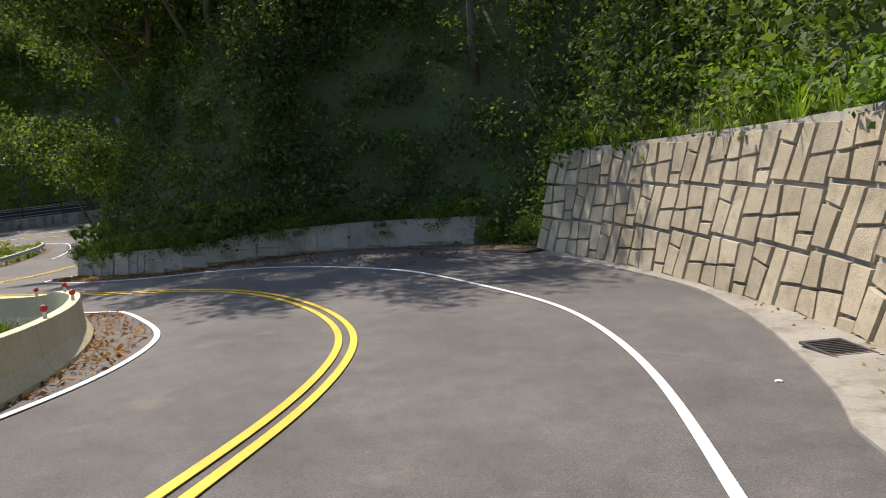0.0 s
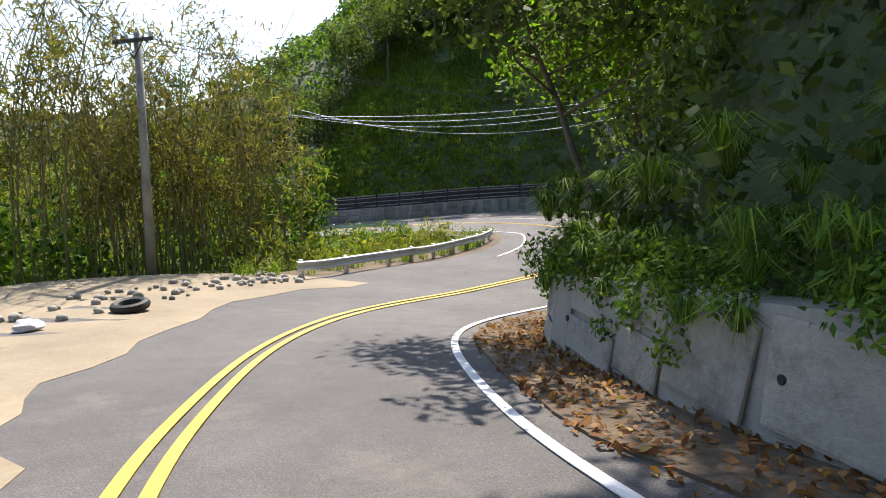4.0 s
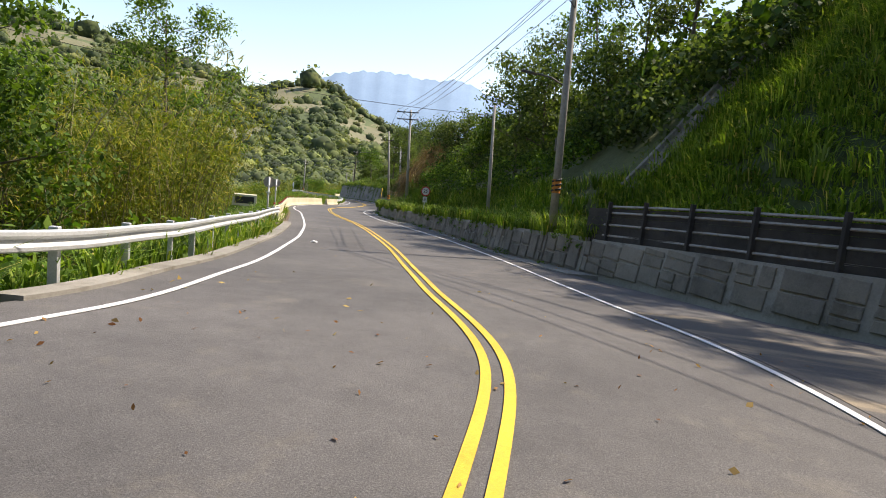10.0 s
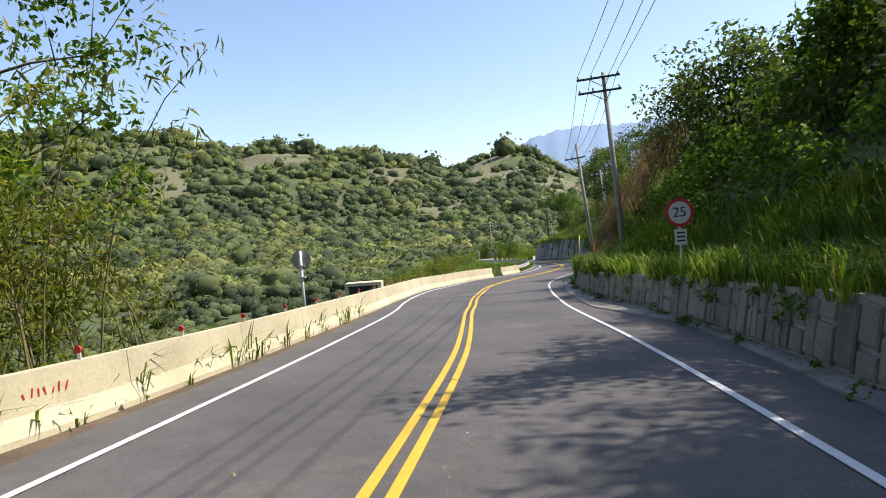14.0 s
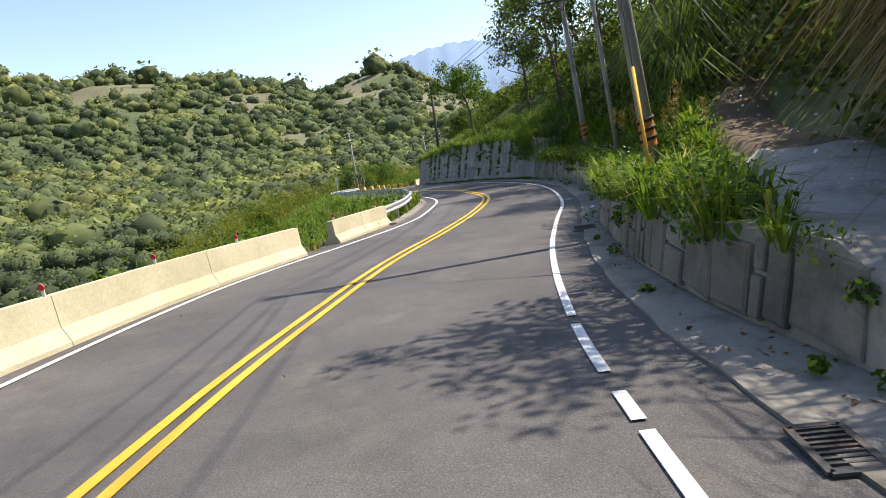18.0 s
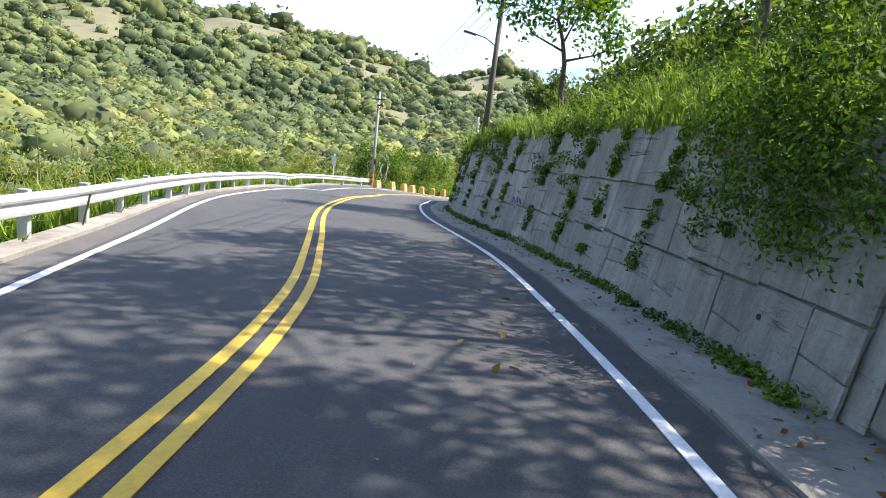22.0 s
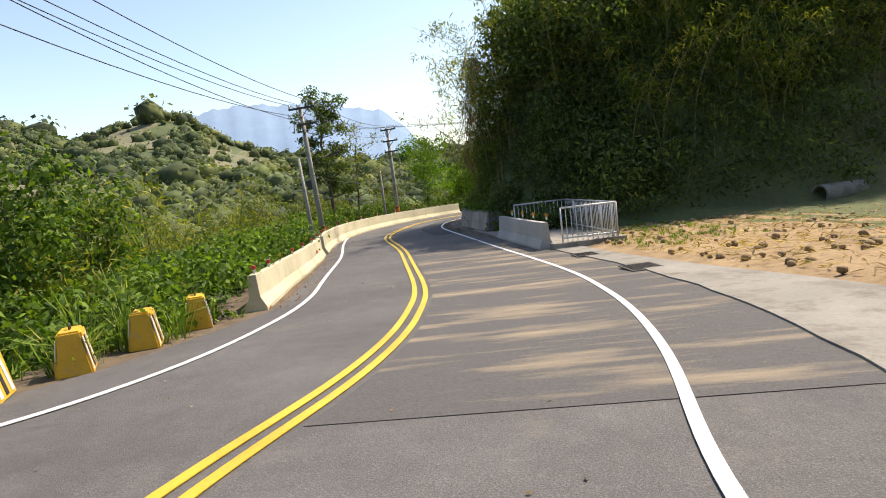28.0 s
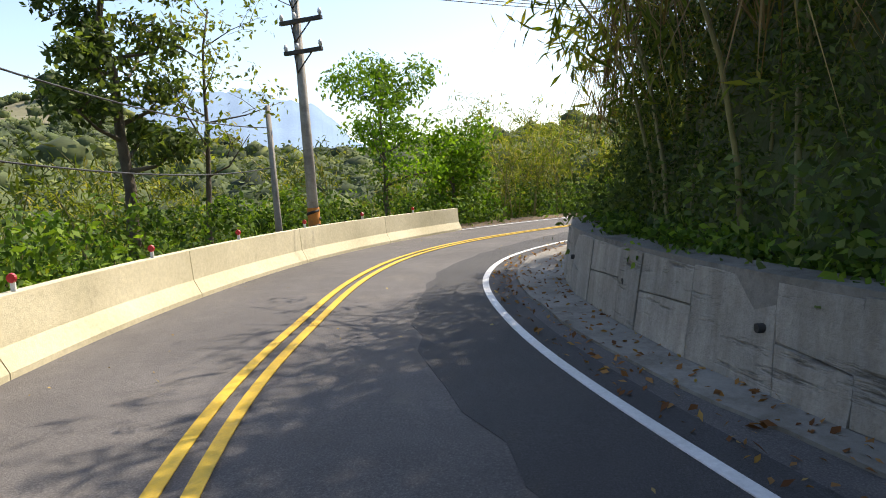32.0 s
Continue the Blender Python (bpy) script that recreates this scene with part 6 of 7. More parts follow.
# pale bare branches with vines beside a pole
bm_list = []
for i in range(7):
    a = i * 0.9
    bm_list.append(tube_bm([(0.2 * math.cos(a), 0.2 * math.sin(a), 0), (0.7 * math.cos(a), 0.7 * math.sin(a), 1.2), (0.9 * math.cos(a + 0.4), 0.9 * math.sin(a + 0.4), 2.3), (0.5 * math.cos(a + 0.9), 0.5 * math.sin(a + 0.9), 3.1 - 0.2 * i)], [0.035, 0.028, 0.02, 0.008], 5))
ob = part("dead_branches", merge_bm(bm_list), M_PIPE, None)
ob.matrix_basis = put(184.0, -8.0, -0.4)
tagged(ob, "pale bare dead branches beside a pole", "branches")


def banana(s, d, h, seed):
    rng = random.Random(seed)
    base = at(s, d, 0)
    z = float(ground_z(base[None, 0], base[None, 1])[0])
    ob = empty_thing("banana_plant", "banana plant with broad bright leaves", "banana plant", "banana grove", pose(base[0], base[1], z - 0.1))
    part("stem", tube_bm([(0, 0, 0), (0.03, 0, h * 0.3), (0.05, 0.02, h * 0.55)], [0.13, 0.10, 0.07], 8), M_CULM, ob)
    for i in range(9):
        a, ln, up = i * 2.4 + rng.uniform(-0.3, 0.3), rng.uniform(1.5, 2.3), rng.uniform(0.6, 1.4)
        o, w = Vector((math.cos(a), math.sin(a), 0)), Vector((-math.sin(a), math.cos(a), 0))
        bm = bmesh.new()
        prev = None
        for k in range(8):
            u = k / 7
            c = Vector((0, 0, h * 0.5)) + o * ln * u + Vector((0, 0, ln * (up * u - 1.15 * u * u)))
            hw = 0.30 * math.sin(math.pi * min(1, 0.08 + u * 0.9)) ** 0.7
            row = [bm.verts.new(c - w * hw + Vector((0, 0, 0.10 * hw - 0.03 * (k % 2)))), bm.verts.new(c - Vector((0, 0, 0.04))), bm.verts.new(c + w * hw + Vector((0, 0, 0.10 * hw - 0.03 * (k % 2))))]
            if prev:
                bm.faces.new((prev[0], prev[1], row[1], row[0]))
                bm.faces.new((prev[1], prev[2], row[2], row[1]))
            prev = row
        part("leaf", bm, M_BLEAF, ob)


for i, (s, d, h) in enumerate(((55.8, 8.4, 3.3), (56.6, 8.9, 3.6), (57.3, 9.6, 3.4), (55.0, 8.0, 3.0), (56.9, 10.4, 3.9), (57.9, 10.9, 3.6), (58.4, 12.0, 3.4))):
    banana(s, d, h, 300 + i)


# ---------------------------------------------------------------- field, channel and drains
def field():
    ss, dd = np.arange(184.2, 200.4, 0.22), np.arange(0.0, 1.0001, 0.02)
    g, q = np.meshgrid(ss, dd)
    d0 = WALL_D(g) + 0.27
    dd2 = d0 + q * 18
    h = 0.05 + 0.05 * np.sin(dd2 * 7.5 + 0.6 * np.sin(g * 0.8)) * np.clip((q - 0.05) * 8, 0, 1) + 0.035 * fbm(g * 2.1, dd2 * 2.3, 0.7)
    h = h * np.clip(q * 30, 0, 1) - 0.02 * (q < 0.01)
    p = at(g.ravel(), dd2.ravel(), h.ravel())
    n = len(ss)
    i = (np.arange(len(dd) - 1)[:, None] * n + np.arange(n - 1)[None]).ravel()
    return arrays_ob("field", p, np.stack([i, i + 1, i + n + 1, i + n], 1), M_FIELD, True)


tagged(field(), "tilled field of orange-brown soil covered with straw", "field", kind="structure")
p = at(uni(184.5, 200, 4200), uni(4.1, 14, 4200), 0.10)
stuff("straw", "dry straw scattered on a tilled field", "straw", leaf_quads(p, unit(NR.normal(size=p.shape) * 0.25 + np.array([0, 0, 1.0])), uni(0.1, 0.3, 4200), 0.14), M_STRAW)
p = at(uni(194, 200.6, 170), uni(4.2, 7.5, 170), 0.05)
stuff("verge_grass", "thin grass along the edge of a field", "grass", blades(p, uni(0.08, 0.18, 170), 16, 0.008, 0.8, 0.5), M_GRASS)
p = at(uni(184.5, 200, 260), uni(4.1, 14, 260), 0.08)
cores("soil_clods", "lumps of soil on a tilled field", p, uni(0.04, 0.11, 260), M_FIELD, 1.0)


def railing(points, height, label, every=0.14, group="channel railings"):
    """Top and bottom rails, end posts and upright bars between world points."""
    ob = empty_thing("railing", label, "railing", group)
    for a, b2 in zip(points, points[1:]):
        a, b2 = Vector(a), Vector(b2)
        for z in (height, 0.12):
            part("rail", tube_bm([a + Vector((0, 0, z)), b2 + Vector((0, 0, z))], 0.026, 6), M_STEEL, ob)
        n = max(2, int((b2 - a).length / every))
        for i in range(n + 1):
            c = a.lerp(b2, i / n)
            main = i % 10 == 0 or i == n
            part("post" if main else "bar", tube_bm([c, c + Vector((0, 0, height))], 0.026 if main else 0.011, 5), M_STEEL, ob)
    return ob


railing([at(196.9, 3.3, 0.15), at(196.8, 4.75, 0.15), at(201.4, 4.85, 0.15)], 1.0, "galvanised railing round a drainage channel")
railing([at(201.4, 3.1, 0.15), at(201.4, 4.85, 0.15)], 1.0, "galvanised railing across the end of a channel")
ss = np.array([196.7, 199.2, 201.6])
tagged(strip_ob("channel_slab", ss, 3.0 + 0 * ss, 4.95 + 0 * ss, 0.15, M_APRON, 0.3), "concrete slab over a drainage channel", "slab", kind="structure")


def grate(s, d, sx, sy, turn=0, label="dark steel drain grate in a concrete gutter"):
    ob = empty_thing("drain_grate", label, "drain grate", "drain grates", put(s, d, 0.031, turn))
    fr = merge_bm([box_bm(sx, 0.04, 0.02, 0, False), box_bm(sx, 0.04, 0.02, 0, False), box_bm(0.04, sy, 0.02, 0, False), box_bm(0.04, sy, 0.02, 0, False)])
    for k, v in enumerate(fr.verts):
        g = k // 8
        v.co += Vector(((0, 0, -sx / 2, sx / 2)[g], (-sy / 2, sy / 2, 0, 0)[g], 0))
    part("frame", fr, M_DARKMETAL, ob)
    # flat black plate, the shade below the bars made a painted surface
    part("pit_shade_plate", box_bm(sx - 0.03, sy - 0.03, 0.012, 0, False), M_BLACK, ob, m=pose(0, 0, -0.012))
    n = int(sy / 0.05)
    for i in range(n):
        part("bar", box_bm(sx - 0.04, 0.016, 0.014, 0, False), M_DARKMETAL, ob, m=pose(0, -sy / 2 + (i + 0.5) * sy / n, 0))
    return ob


for s, d, sx, sy in ((5.5, 3.45, 0.5, 0.75), (118.85, 1.35, 0.26, 0.45), (128.4, 1.15, 0.45, 0.6), (191.25, 3.05, 0.62, 0.75), (194.7, 3.15, 0.55, 0.6), (204.3, 2.9, 0.6, 0.5), (206.6, 2.3, 0.5, 0.6)):
    grate(s, d, sx, sy)
for s, d in ((160.2, 1.85), (171.6, 1.85), (176.3, 1.8), (167, 1.8)):
    ob = part("manhole_slab", box_bm(0.55, 0.7, 0.03, 0.005), M_WALLC, None)
    ob.matrix_basis = put(s, d, 0.012)
    tagged(ob, "square concrete inspection slab in a gutter", "slab", "inspection slabs")
for i, (x, y, r) in enumerate(((-178.2, 12.4, 0.36), (-177.4, 15.6, 0.36))):
    bm = bmesh.new()
    outer, inner = [], []
    for k in range(24):
        a = 2 * math.pi * k / 24
        for lst, ra in ((outer, r), (inner, r - 0.06)):
            lst.append([bm.verts.new((ra * math.cos(a), yy, ra * math.sin(a) + r)) for yy in (-0.95, 0.95)])
    for k in range(24):
        a, c = k, (k + 1) % 24
        bm.faces.new((outer[a][0], outer[c][0], outer[c][1], outer[a][1]))
        bm.faces.new((inner[c][0], inner[a][0], inner[a][1], inner[c][1]))
        bm.faces.new((outer[c][0], outer[a][0], inner[a][0], inner[c][0]))
        bm.faces.new((outer[a][1], outer[c][1], inner[c][1], inner[a][1]))
    ob = part("concrete_pipe", bm, M_APRON, None)
    ob.matrix_basis = pose(x, y, float(at(199, 5, 0)[2]), 0, 0, 20)
    tagged(ob, "large grey concrete pipe lying at a field edge", "pipe", "concrete pipes")

# ---------------------------------------------------------------- dirt lot, ramps, chutes and the timber band
ss = np.arange(22.5, 35.6, 0.5)
# dust lot; past the edge line its pale colour stands for sunlit asphalt
lot = strip_ob("dirt_lot", ss, EDGE_L(ss) - np.interp(ss, [22.5, 24, 29, 32, 35.5], [3, 6.5, 5.2, 3.2, 0.8]), np.where(ss < 24, EDGE_L(ss) + 0.25, LINE_L(ss) + 0.25 + 0.22 * np.sin(ss * 1.3) + 0.12 * np.sin(ss * 3.7)), 0.006, M_DUST, 0.15)
tagged(lot, "pale dusty dirt lot, its road edge painted on as sunlit asphalt", "ground", kind="structure")
mound = bmesh.new()
bmesh.ops.create_icosphere(mound, subdivisions=4, radius=1.0)
for v in mound.verts:
    n = 0.16 * float(fbm(np.array(v.co.x * 3.0), np.array(v.co.y * 3.0 + v.co.z * 2), 1.0))
    v.co = Vector((v.co.x * (1.5 + n), v.co.y * (1.1 + n), max(v.co.z, -0.1) * (0.85 + 2 * n)))
ob = part("soil_mound", mound, M_DUST, None)
ob.matrix_basis = put(24.6, -8.3, -0.02)
tagged(ob, "heap of pale soil on a dirt lot", "soil heap")
p = at(uni(29, 35, 130), uni(-7.0, -5.2, 130), 0.03)
cores("rubble", "rubble and stones at the edge of a dirt lot", p, uni(0.03, 0.13, 130), M_CONC, 1.0)


def tyre(m):
    ob = bmesh.new()
    prev, first = None, None
    for i in range(25):
        a = 2 * math.pi * i / 24
        ring = [ob.verts.new(((0.26 + 0.085 * math.cos(q)) * math.cos(a), (0.26 + 0.085 * math.cos(q)) * math.sin(a), 0.09 + 0.085 * math.sin(q))) for q in np.linspace(0, 2 * math.pi, 9)[:-1]]
        if prev:
            for j in range(8):
                ob.faces.new((prev[j], ring[j], ring[(j + 1) % 8], prev[(j + 1) % 8]))
        prev = ring
    t = part("tyre", ob, M_BLACK, None)
    t.matrix_basis = m
    return tagged(t, "old black tyre lying on a dirt lot", "tyre", "old tyres")


tyre(put(29.9, -5.6, 0.02))
tyre(put(31.2, -5.0, 0.02, 0, 6))


def crumpled(label, s, d, h, size, mat, seed, name="plastic_bag", cat="bag"):
    rng = random.Random(seed)
    bm = bmesh.new()
    bmesh.ops.create_icosphere(bm, subdivisions=2, radius=1.0)
    for v in bm.verts:
        k = rng.uniform(0.65, 1.15)
        v.co = Vector((v.co.x * size * k, v.co.y * size * 0.75 * k, max(v.co.z * 0.55 * k, -0.12) * size + 0.1 * size))
    ob = part(name, bm, mat, None)
    ob.matrix_basis = put(s, d, h, seed * 40)
    return tagged(ob, label, cat, "roadside litter")


crumpled("white plastic bag of rubbish on a dirt lot", 30.4, -5.4, 0.03, 0.24, M_WPLAS, 1)
crumpled("white plastic bag in a gutter", 113.0, 1.75, 0.03, 0.15, M_WPLAS, 2)
crumpled("crumpled white wrapper in a gutter", 105.7, 2.0, 0.03, 0.11, M_WPLAS, 3, "wrapper", "wrapper")
crumpled("white foam cup box in a gutter", 86.5, 2.75, 0.03, 0.09, M_WPLAS, 4, "foam_box", "box")
crumpled("crushed white wrapper beside a wall", 132.3, 1.6, 0.03, 0.08, M_WPLAS, 5, "wrapper", "wrapper")
crumpled("crushed white plastic bag on the asphalt", 79.29, -3.11, 0.0, 0.12, M_WPLAS, 9)
crumpled("small white foam box in a gutter", 88.0, 2.7, 0.03, 0.08, M_WPLAS, 10, "foam_box", "box")
crumpled("white paper on fallen leaves", 43.46, 0.68, -0.02, 0.13, M_WPLAS, 6, "paper_sheet", "paper")
crumpled("small white paper on the asphalt", 3.2, 1.75, 0.0, 0.06, M_WPLAS, 7, "paper_sheet", "paper")
crumpled("tiny white paper scrap on the asphalt", 5.0, 2.3, 0.0, 0.04, M_WPLAS, 8, "paper_sheet", "paper")

# ramp to the side valley and its railings
def sheet_over(name, s0, s1, d0, d1, rise, mat, label, ns=10, nd=24, bump=0.04):
    s, d = np.meshgrid(np.linspace(s0, s1, ns), np.linspace(d0, d1, nd))
    p = at(s.ravel(), d.ravel(), 0)
    g = ground_z(p[:, 0], p[:, 1])
    q = ((d - d0) / (d1 - d0)).ravel()
    p[:, 2] = np.maximum(np.maximum(g, p[:, 2]) + 0.05, p[:, 2] + rise * q * U) + bump * fbm(p[:, 0] * 2.2, p[:, 1] * 2.2, 1.1)
    i = (np.arange(nd - 1)[:, None] * ns + np.arange(ns - 1)[None]).ravel()
    return tagged(arrays_ob(name, p, np.stack([i, i + 1, i + ns + 1, i + ns], 1), mat, True), label, "ramp", kind="structure")


M_RAMP = rough_mat("white_rough_concrete", (0.34, 0.325, 0.295), (0.54, 0.52, 0.48), (0.20, 0.18, 0.14), 1.4, 0.93, bump=0.9, bump_scale=14, stain_at=(0.5, 0.7))
sheet_over("side_ramp", 59.6, 61.3, 10.8, 22, 3.0, M_RAMP, "rough white concrete ramp into a side valley")
def trail(name, pts, half, mat, label):
    v = np.array(pts)
    u = np.linspace(0, len(v) - 1, 40)
    s, d, h = (np.interp(u, np.arange(len(v)), v[:, k]) for k in range(3))
    n, k = 40, 7
    rows = [at(s, d + (j / (k - 1) - 0.5) * 2 * half, h + 0.03 * fbm(s * 3, np.full(n, j * 1.3), 2.0) - 0.25 * (j in (0, k - 1))) for j in range(k)]
    f = [(j * n + i, (j + 1) * n + i, (j + 1) * n + i + 1, j * n + i + 1) for j in range(k - 1) for i in range(n - 1)]
    return tagged(mesh_ob(name, np.concatenate(rows), f, mat, smooth=True), label, "path", kind="structure")


trail("side_ramp", [(117.6, 2.5, 0.0), (119.4, 2.75, 0.12), (120.8, 3.1, 0.5), (123.0, 3.5, 0.95), (125.2, 3.9, 1.15)], 0.85, M_RAMP, "rough white concrete ramp up to a footpath")
trail("footpath", [(125.0, 3.9, 1.14), (128, 4.1, 1.4), (131, 4.8, 1.9), (134, 6.0, 2.8)], 0.7, M_SOIL, "bare soil footpath climbing a bank")
railing([at(64.2, 11.6, 0.35), at(62.2, 12.4, 0.35), at(61.9, 13.4, 0.35)], 1.05, "pale steel railing on a low concrete kerb", 0.13, "bridge railings")
railing([at(62.6, 15.8, 0.3), at(61.4, 15.4, 0.3)], 1.05, "pale steel railing at the far side of a culvert", 0.13, "bridge railings")
ob = part("railing_kerb", box_bm(2.6, 0.3, 0.5, 0.02), M_CONC, None)
kp, kq = at(64.3, 11.5, 0), at(62.0, 12.4, 0)
ob.matrix_basis = pose(*((kp + kq) / 2 + np.array([0, 0, -0.1])), 0, 0, math.degrees(math.atan2(kq[1] - kp[1], kq[0] - kp[0])))
tagged(ob, "low concrete kerb under a steel railing", "kerb")


def chute(s0, d0, s1, d1, width, label):
    n = 22
    s, d = np.linspace(s0, s1, n), np.linspace(d0, d1, n)
    c = at(s, d, 0)
    c[:, 2] = ground_z(c[:, 0], c[:, 1])
    for _ in range(6):
        c[1:-1, 2] = np.maximum(c[1:-1, 2], (c[:-2, 2] + c[2:, 2]) / 2)
    t = unit(np.gradient(c, axis=0))
    side = unit(np.cross(t, np.array([0, 0, 1.0])))
    up = np.cross(side, t)
    prof = [(-0.5, 0.10), (-0.5, 0.22), (-0.36, 0.22), (-0.3, 0.08), (0.3, 0.08), (0.36, 0.22), (0.5, 0.22), (0.5, 0.10)]
    v = np.concatenate([c + side * a * width + up * (b2 + 0.12) for a, b2 in prof])
    f = [(j * n + i, j * n + i + 1, (j + 1) * n + i + 1, (j + 1) * n + i) for j in range(len(prof) - 1) for i in range(n - 1)]
    return tagged(mesh_ob("drain_chute", v, f, M_APRON), label, "drain chute", "drain chutes")


chute(79.0, 6.0, 81.6, 12.2, 0.8, "pale concrete drain chute down a grass slope")
chute(62.2, 14.8, 64.3, 18.2, 0.55, "narrow concrete drain chute beside a side valley")
# dark timber band over the stone wall
ss = np.arange(63.8, 77.6, 0.45)
band = empty_thing("timber_retaining_band", "dark timber retaining band with pale pipe rails", "retaining wall", "")
for k in range(4):
    z0 = 0.86 + 0.22 * k
    hh = np.interp(ss, [63, 74.5, 77.6], [1, 1, 0.55])
    sweep("plank", ss, lambda s: WALL_D(s) + 0.22 + 0.012 * k, [(0.0, z0), (0.0, z0 + 0.214), (0.10, z0 + 0.214), (0.10, z0)], M_TIMBER, band)
for z in (1.05, 1.32, 1.62, 1.78):
    sweep("pipe_rail", ss[2:-2], lambda s: WALL_D(s) + 0.19 + 0.03 * z + 0.02 * np.sin(s * 1.3 + z * 5), [(-0.02, z), (0.0, z + 0.035), (0.02, z), (0.0, z - 0.02)], M_PIPE, band)
for s in np.arange(64.2, 77.4, 1.5):
    part("post", box_bm(0.1, 0.1, 1.1 * U, 0.01), M_TIMBER, band, m=put(s, float(WALL_D(s)) + 0.2, 0.8))
# pipes along the wall tops
for s0, s1, z, off in ((110.5, 114.5, 0.82, 0.2), (133.2, 136.2, 1.3, 0.35), (138.5, 141, 1.15, 0.3), (157, 160, 2.25, 0.5), (166, 170, 2.3, 0.9)):
    ss = np.linspace(s0, s1, 8)
    w = WALL_D(ss) + off
    ob = part("pipe_rail", tube_bm([at(a, b2, z) for a, b2 in zip(ss, w)], 0.026, 8), M_WOODPOLE, None)
    tagged(ob, "old dark pipe lying along a wall top", "pipe", "wall top pipes")
    for a, b2 in ((ss[1], w[1]), (ss[-2], w[-2])):
        part("support", tube_bm([at(a, b2, z), at(a, b2 + 0.05, z - 0.75)], 0.02, 5), M_PIPE, ob)
# culvert box in the valley
ob = empty_thing("culvert_box", "pale concrete culvert box in tall grass", "culvert", "", put(120.8, -10.4, -0.55, 15))
part("body", box_bm(2.4, 1.2, 1.15, 0.03), M_BARRIER, ob)
# no hollow: a black panel paints the shade inside the mouth
part("opening_shade", box_bm(1.9, 0.05, 0.7, 0.01), M_BLACK, ob, m=pose(0, -0.6, 0.25))

# ---------------------------------------------------------------- road wear and litter
ss = np.arange(205.2, 236, 0.5)
PATCH_L = tab("205.2:0.75 207.2:0.45 208:0.3 209:0.05 211.5:-0.3 214.7:-0.65 220:-0.5 236:-0.4")
ob = strip_ob("asphalt_patch", ss, PATCH_L(ss) + 0.05 * np.sin(ss * 5.3), LINE_R(ss) + 0.3, 0.005, M_PATCH, 0.003)
ob.parent = road
ss = np.arange(143, 181, 0.5)
ob = strip_ob("asphalt_patch", ss, EDGE_L(ss) + 0.4, EDGE_R(ss) - 0.1, 0.004, M_NEWER, 0.003)
ob.parent = road
ss = np.arange(44.2, 52.4, 0.4)
ob = strip_ob("asphalt_patch", ss, LINE_Y(ss) + np.interp(ss, [43, 48, 52.4], [0.5, 0.75, 1.1]) + 0.05 * np.sin(ss * 4.1), EDGE_R(ss) - 0.05, 0.004, M_BROWNLANE, 0.003)
ob.parent = road
for pts in (((152.2, 0.02), (152.9, 0.2), (153.53, 0.40), (153.9, 0.62), (154.15, 0.64), (154.82, 0.68)), ((152.3, 0.36), (152.8, 0.35), (153.26, 0.45), (153.77, 0.68), (154.3, 0.8), (154.72, 1.04))):
    v = np.array(pts)
    u = np.linspace(0, len(v) - 1, 40)
    sc, dc = np.interp(u, np.arange(len(v)), v[:, 0]), np.interp(u, np.arange(len(v)), v[:, 1]) + 0.02 * np.sin(u * 9.0)
    wide = 0.008 + 0.005 * np.sin(u * 5.0)
    ob = mesh_ob("sealed_crack", np.concatenate([at(sc, dc - wide, 0.013), at(sc, dc + wide, 0.013)]), [(i, 40 + i, 41 + i, i + 1) for i in range(39)], M_ASPHALT)
    ob.parent = road
ss = np.arange(184.5, 200.2, 0.4)
ob = strip_ob("sand_film", ss, LINE_Y(ss) + 0.2, EDGE_R(ss) + 0.02, 0.006, M_SANDY, 0.003)
ob.parent = road
ss = np.arange(57.5, 70.5, 0.4)
ob = strip_ob("sand_film", ss, LINE_R(ss) + 0.15, EDGE_R(ss) - 0.05, 0.006, M_SANDY, 0.003)
ob.parent = road
p = at(uni(185, 199, 900), 1.2 + NR.normal(size=900) * 0.9, 0.014)
stuff("road_grit", "fine sand and grit on the asphalt", "grit", leaf_quads(p, np.repeat([[0, 0, 1.0]], 900, 0), uni(0.008, 0.02, 900), 0.8), M_DUST)


p = at(193.6 + NR.normal(size=110) * 0.5, -1.35 + NR.normal(size=110) * 0.13, 0.009)
stuff("paint_scuffs", "white scuff marks and specks on the asphalt", "scuffs", leaf_quads(p, np.repeat([[0, 0, 1.0]], 110, 0), uni(0.012, 0.06, 110), 0.5), M_APRON)


def litter(label, s0, s1, dfun0, dfun1, n, size, mat, h=0.04, bias=1.0):
    s = uni(s0, s1, n)
    a, b2 = dfun0(s), dfun1(s)
    q = NR.rand(n) ** bias
    if n > 9000:
        keep = fbm(s * 2.1, q * 5.0, 7.0) + 0.5 * NR.normal(size=n) > -0.4
        s, a, b2, q, n = s[keep], a[keep], b2[keep], q[keep], int(keep.sum())
    p = at(s, b2 + (a - b2) * q, h * NR.rand(n) + 0.012)
    nrm = unit(NR.normal(size=p.shape) * 0.45 + np.array([0, 0, 1.0]))
    return stuff("fallen_leaves", label, "leaves", leaf_quads(p, nrm, size * uni(0.5, 1.3, n), 0.5), mat)


litter("thick dry brown leaves along a low wall", 14, 47, lambda s: LINE_R(s) + 0.25, lambda s: WALL_D(s) + 0.05, 11000, 0.095, M_DEAD, 0.06, 1.4)
litter("carpet of red-brown fallen leaves in a gutter", 41, 58.5, lambda s: np.interp(s, [41, 42.5, 47, 50, 54, 58.5], [0.9, 0.62, 0.65, 0.85, 0.7, 1.5]), lambda s: WALL_D(s) + 0.05, 52000, 0.06, M_DEAD, 0.02, 1.25)
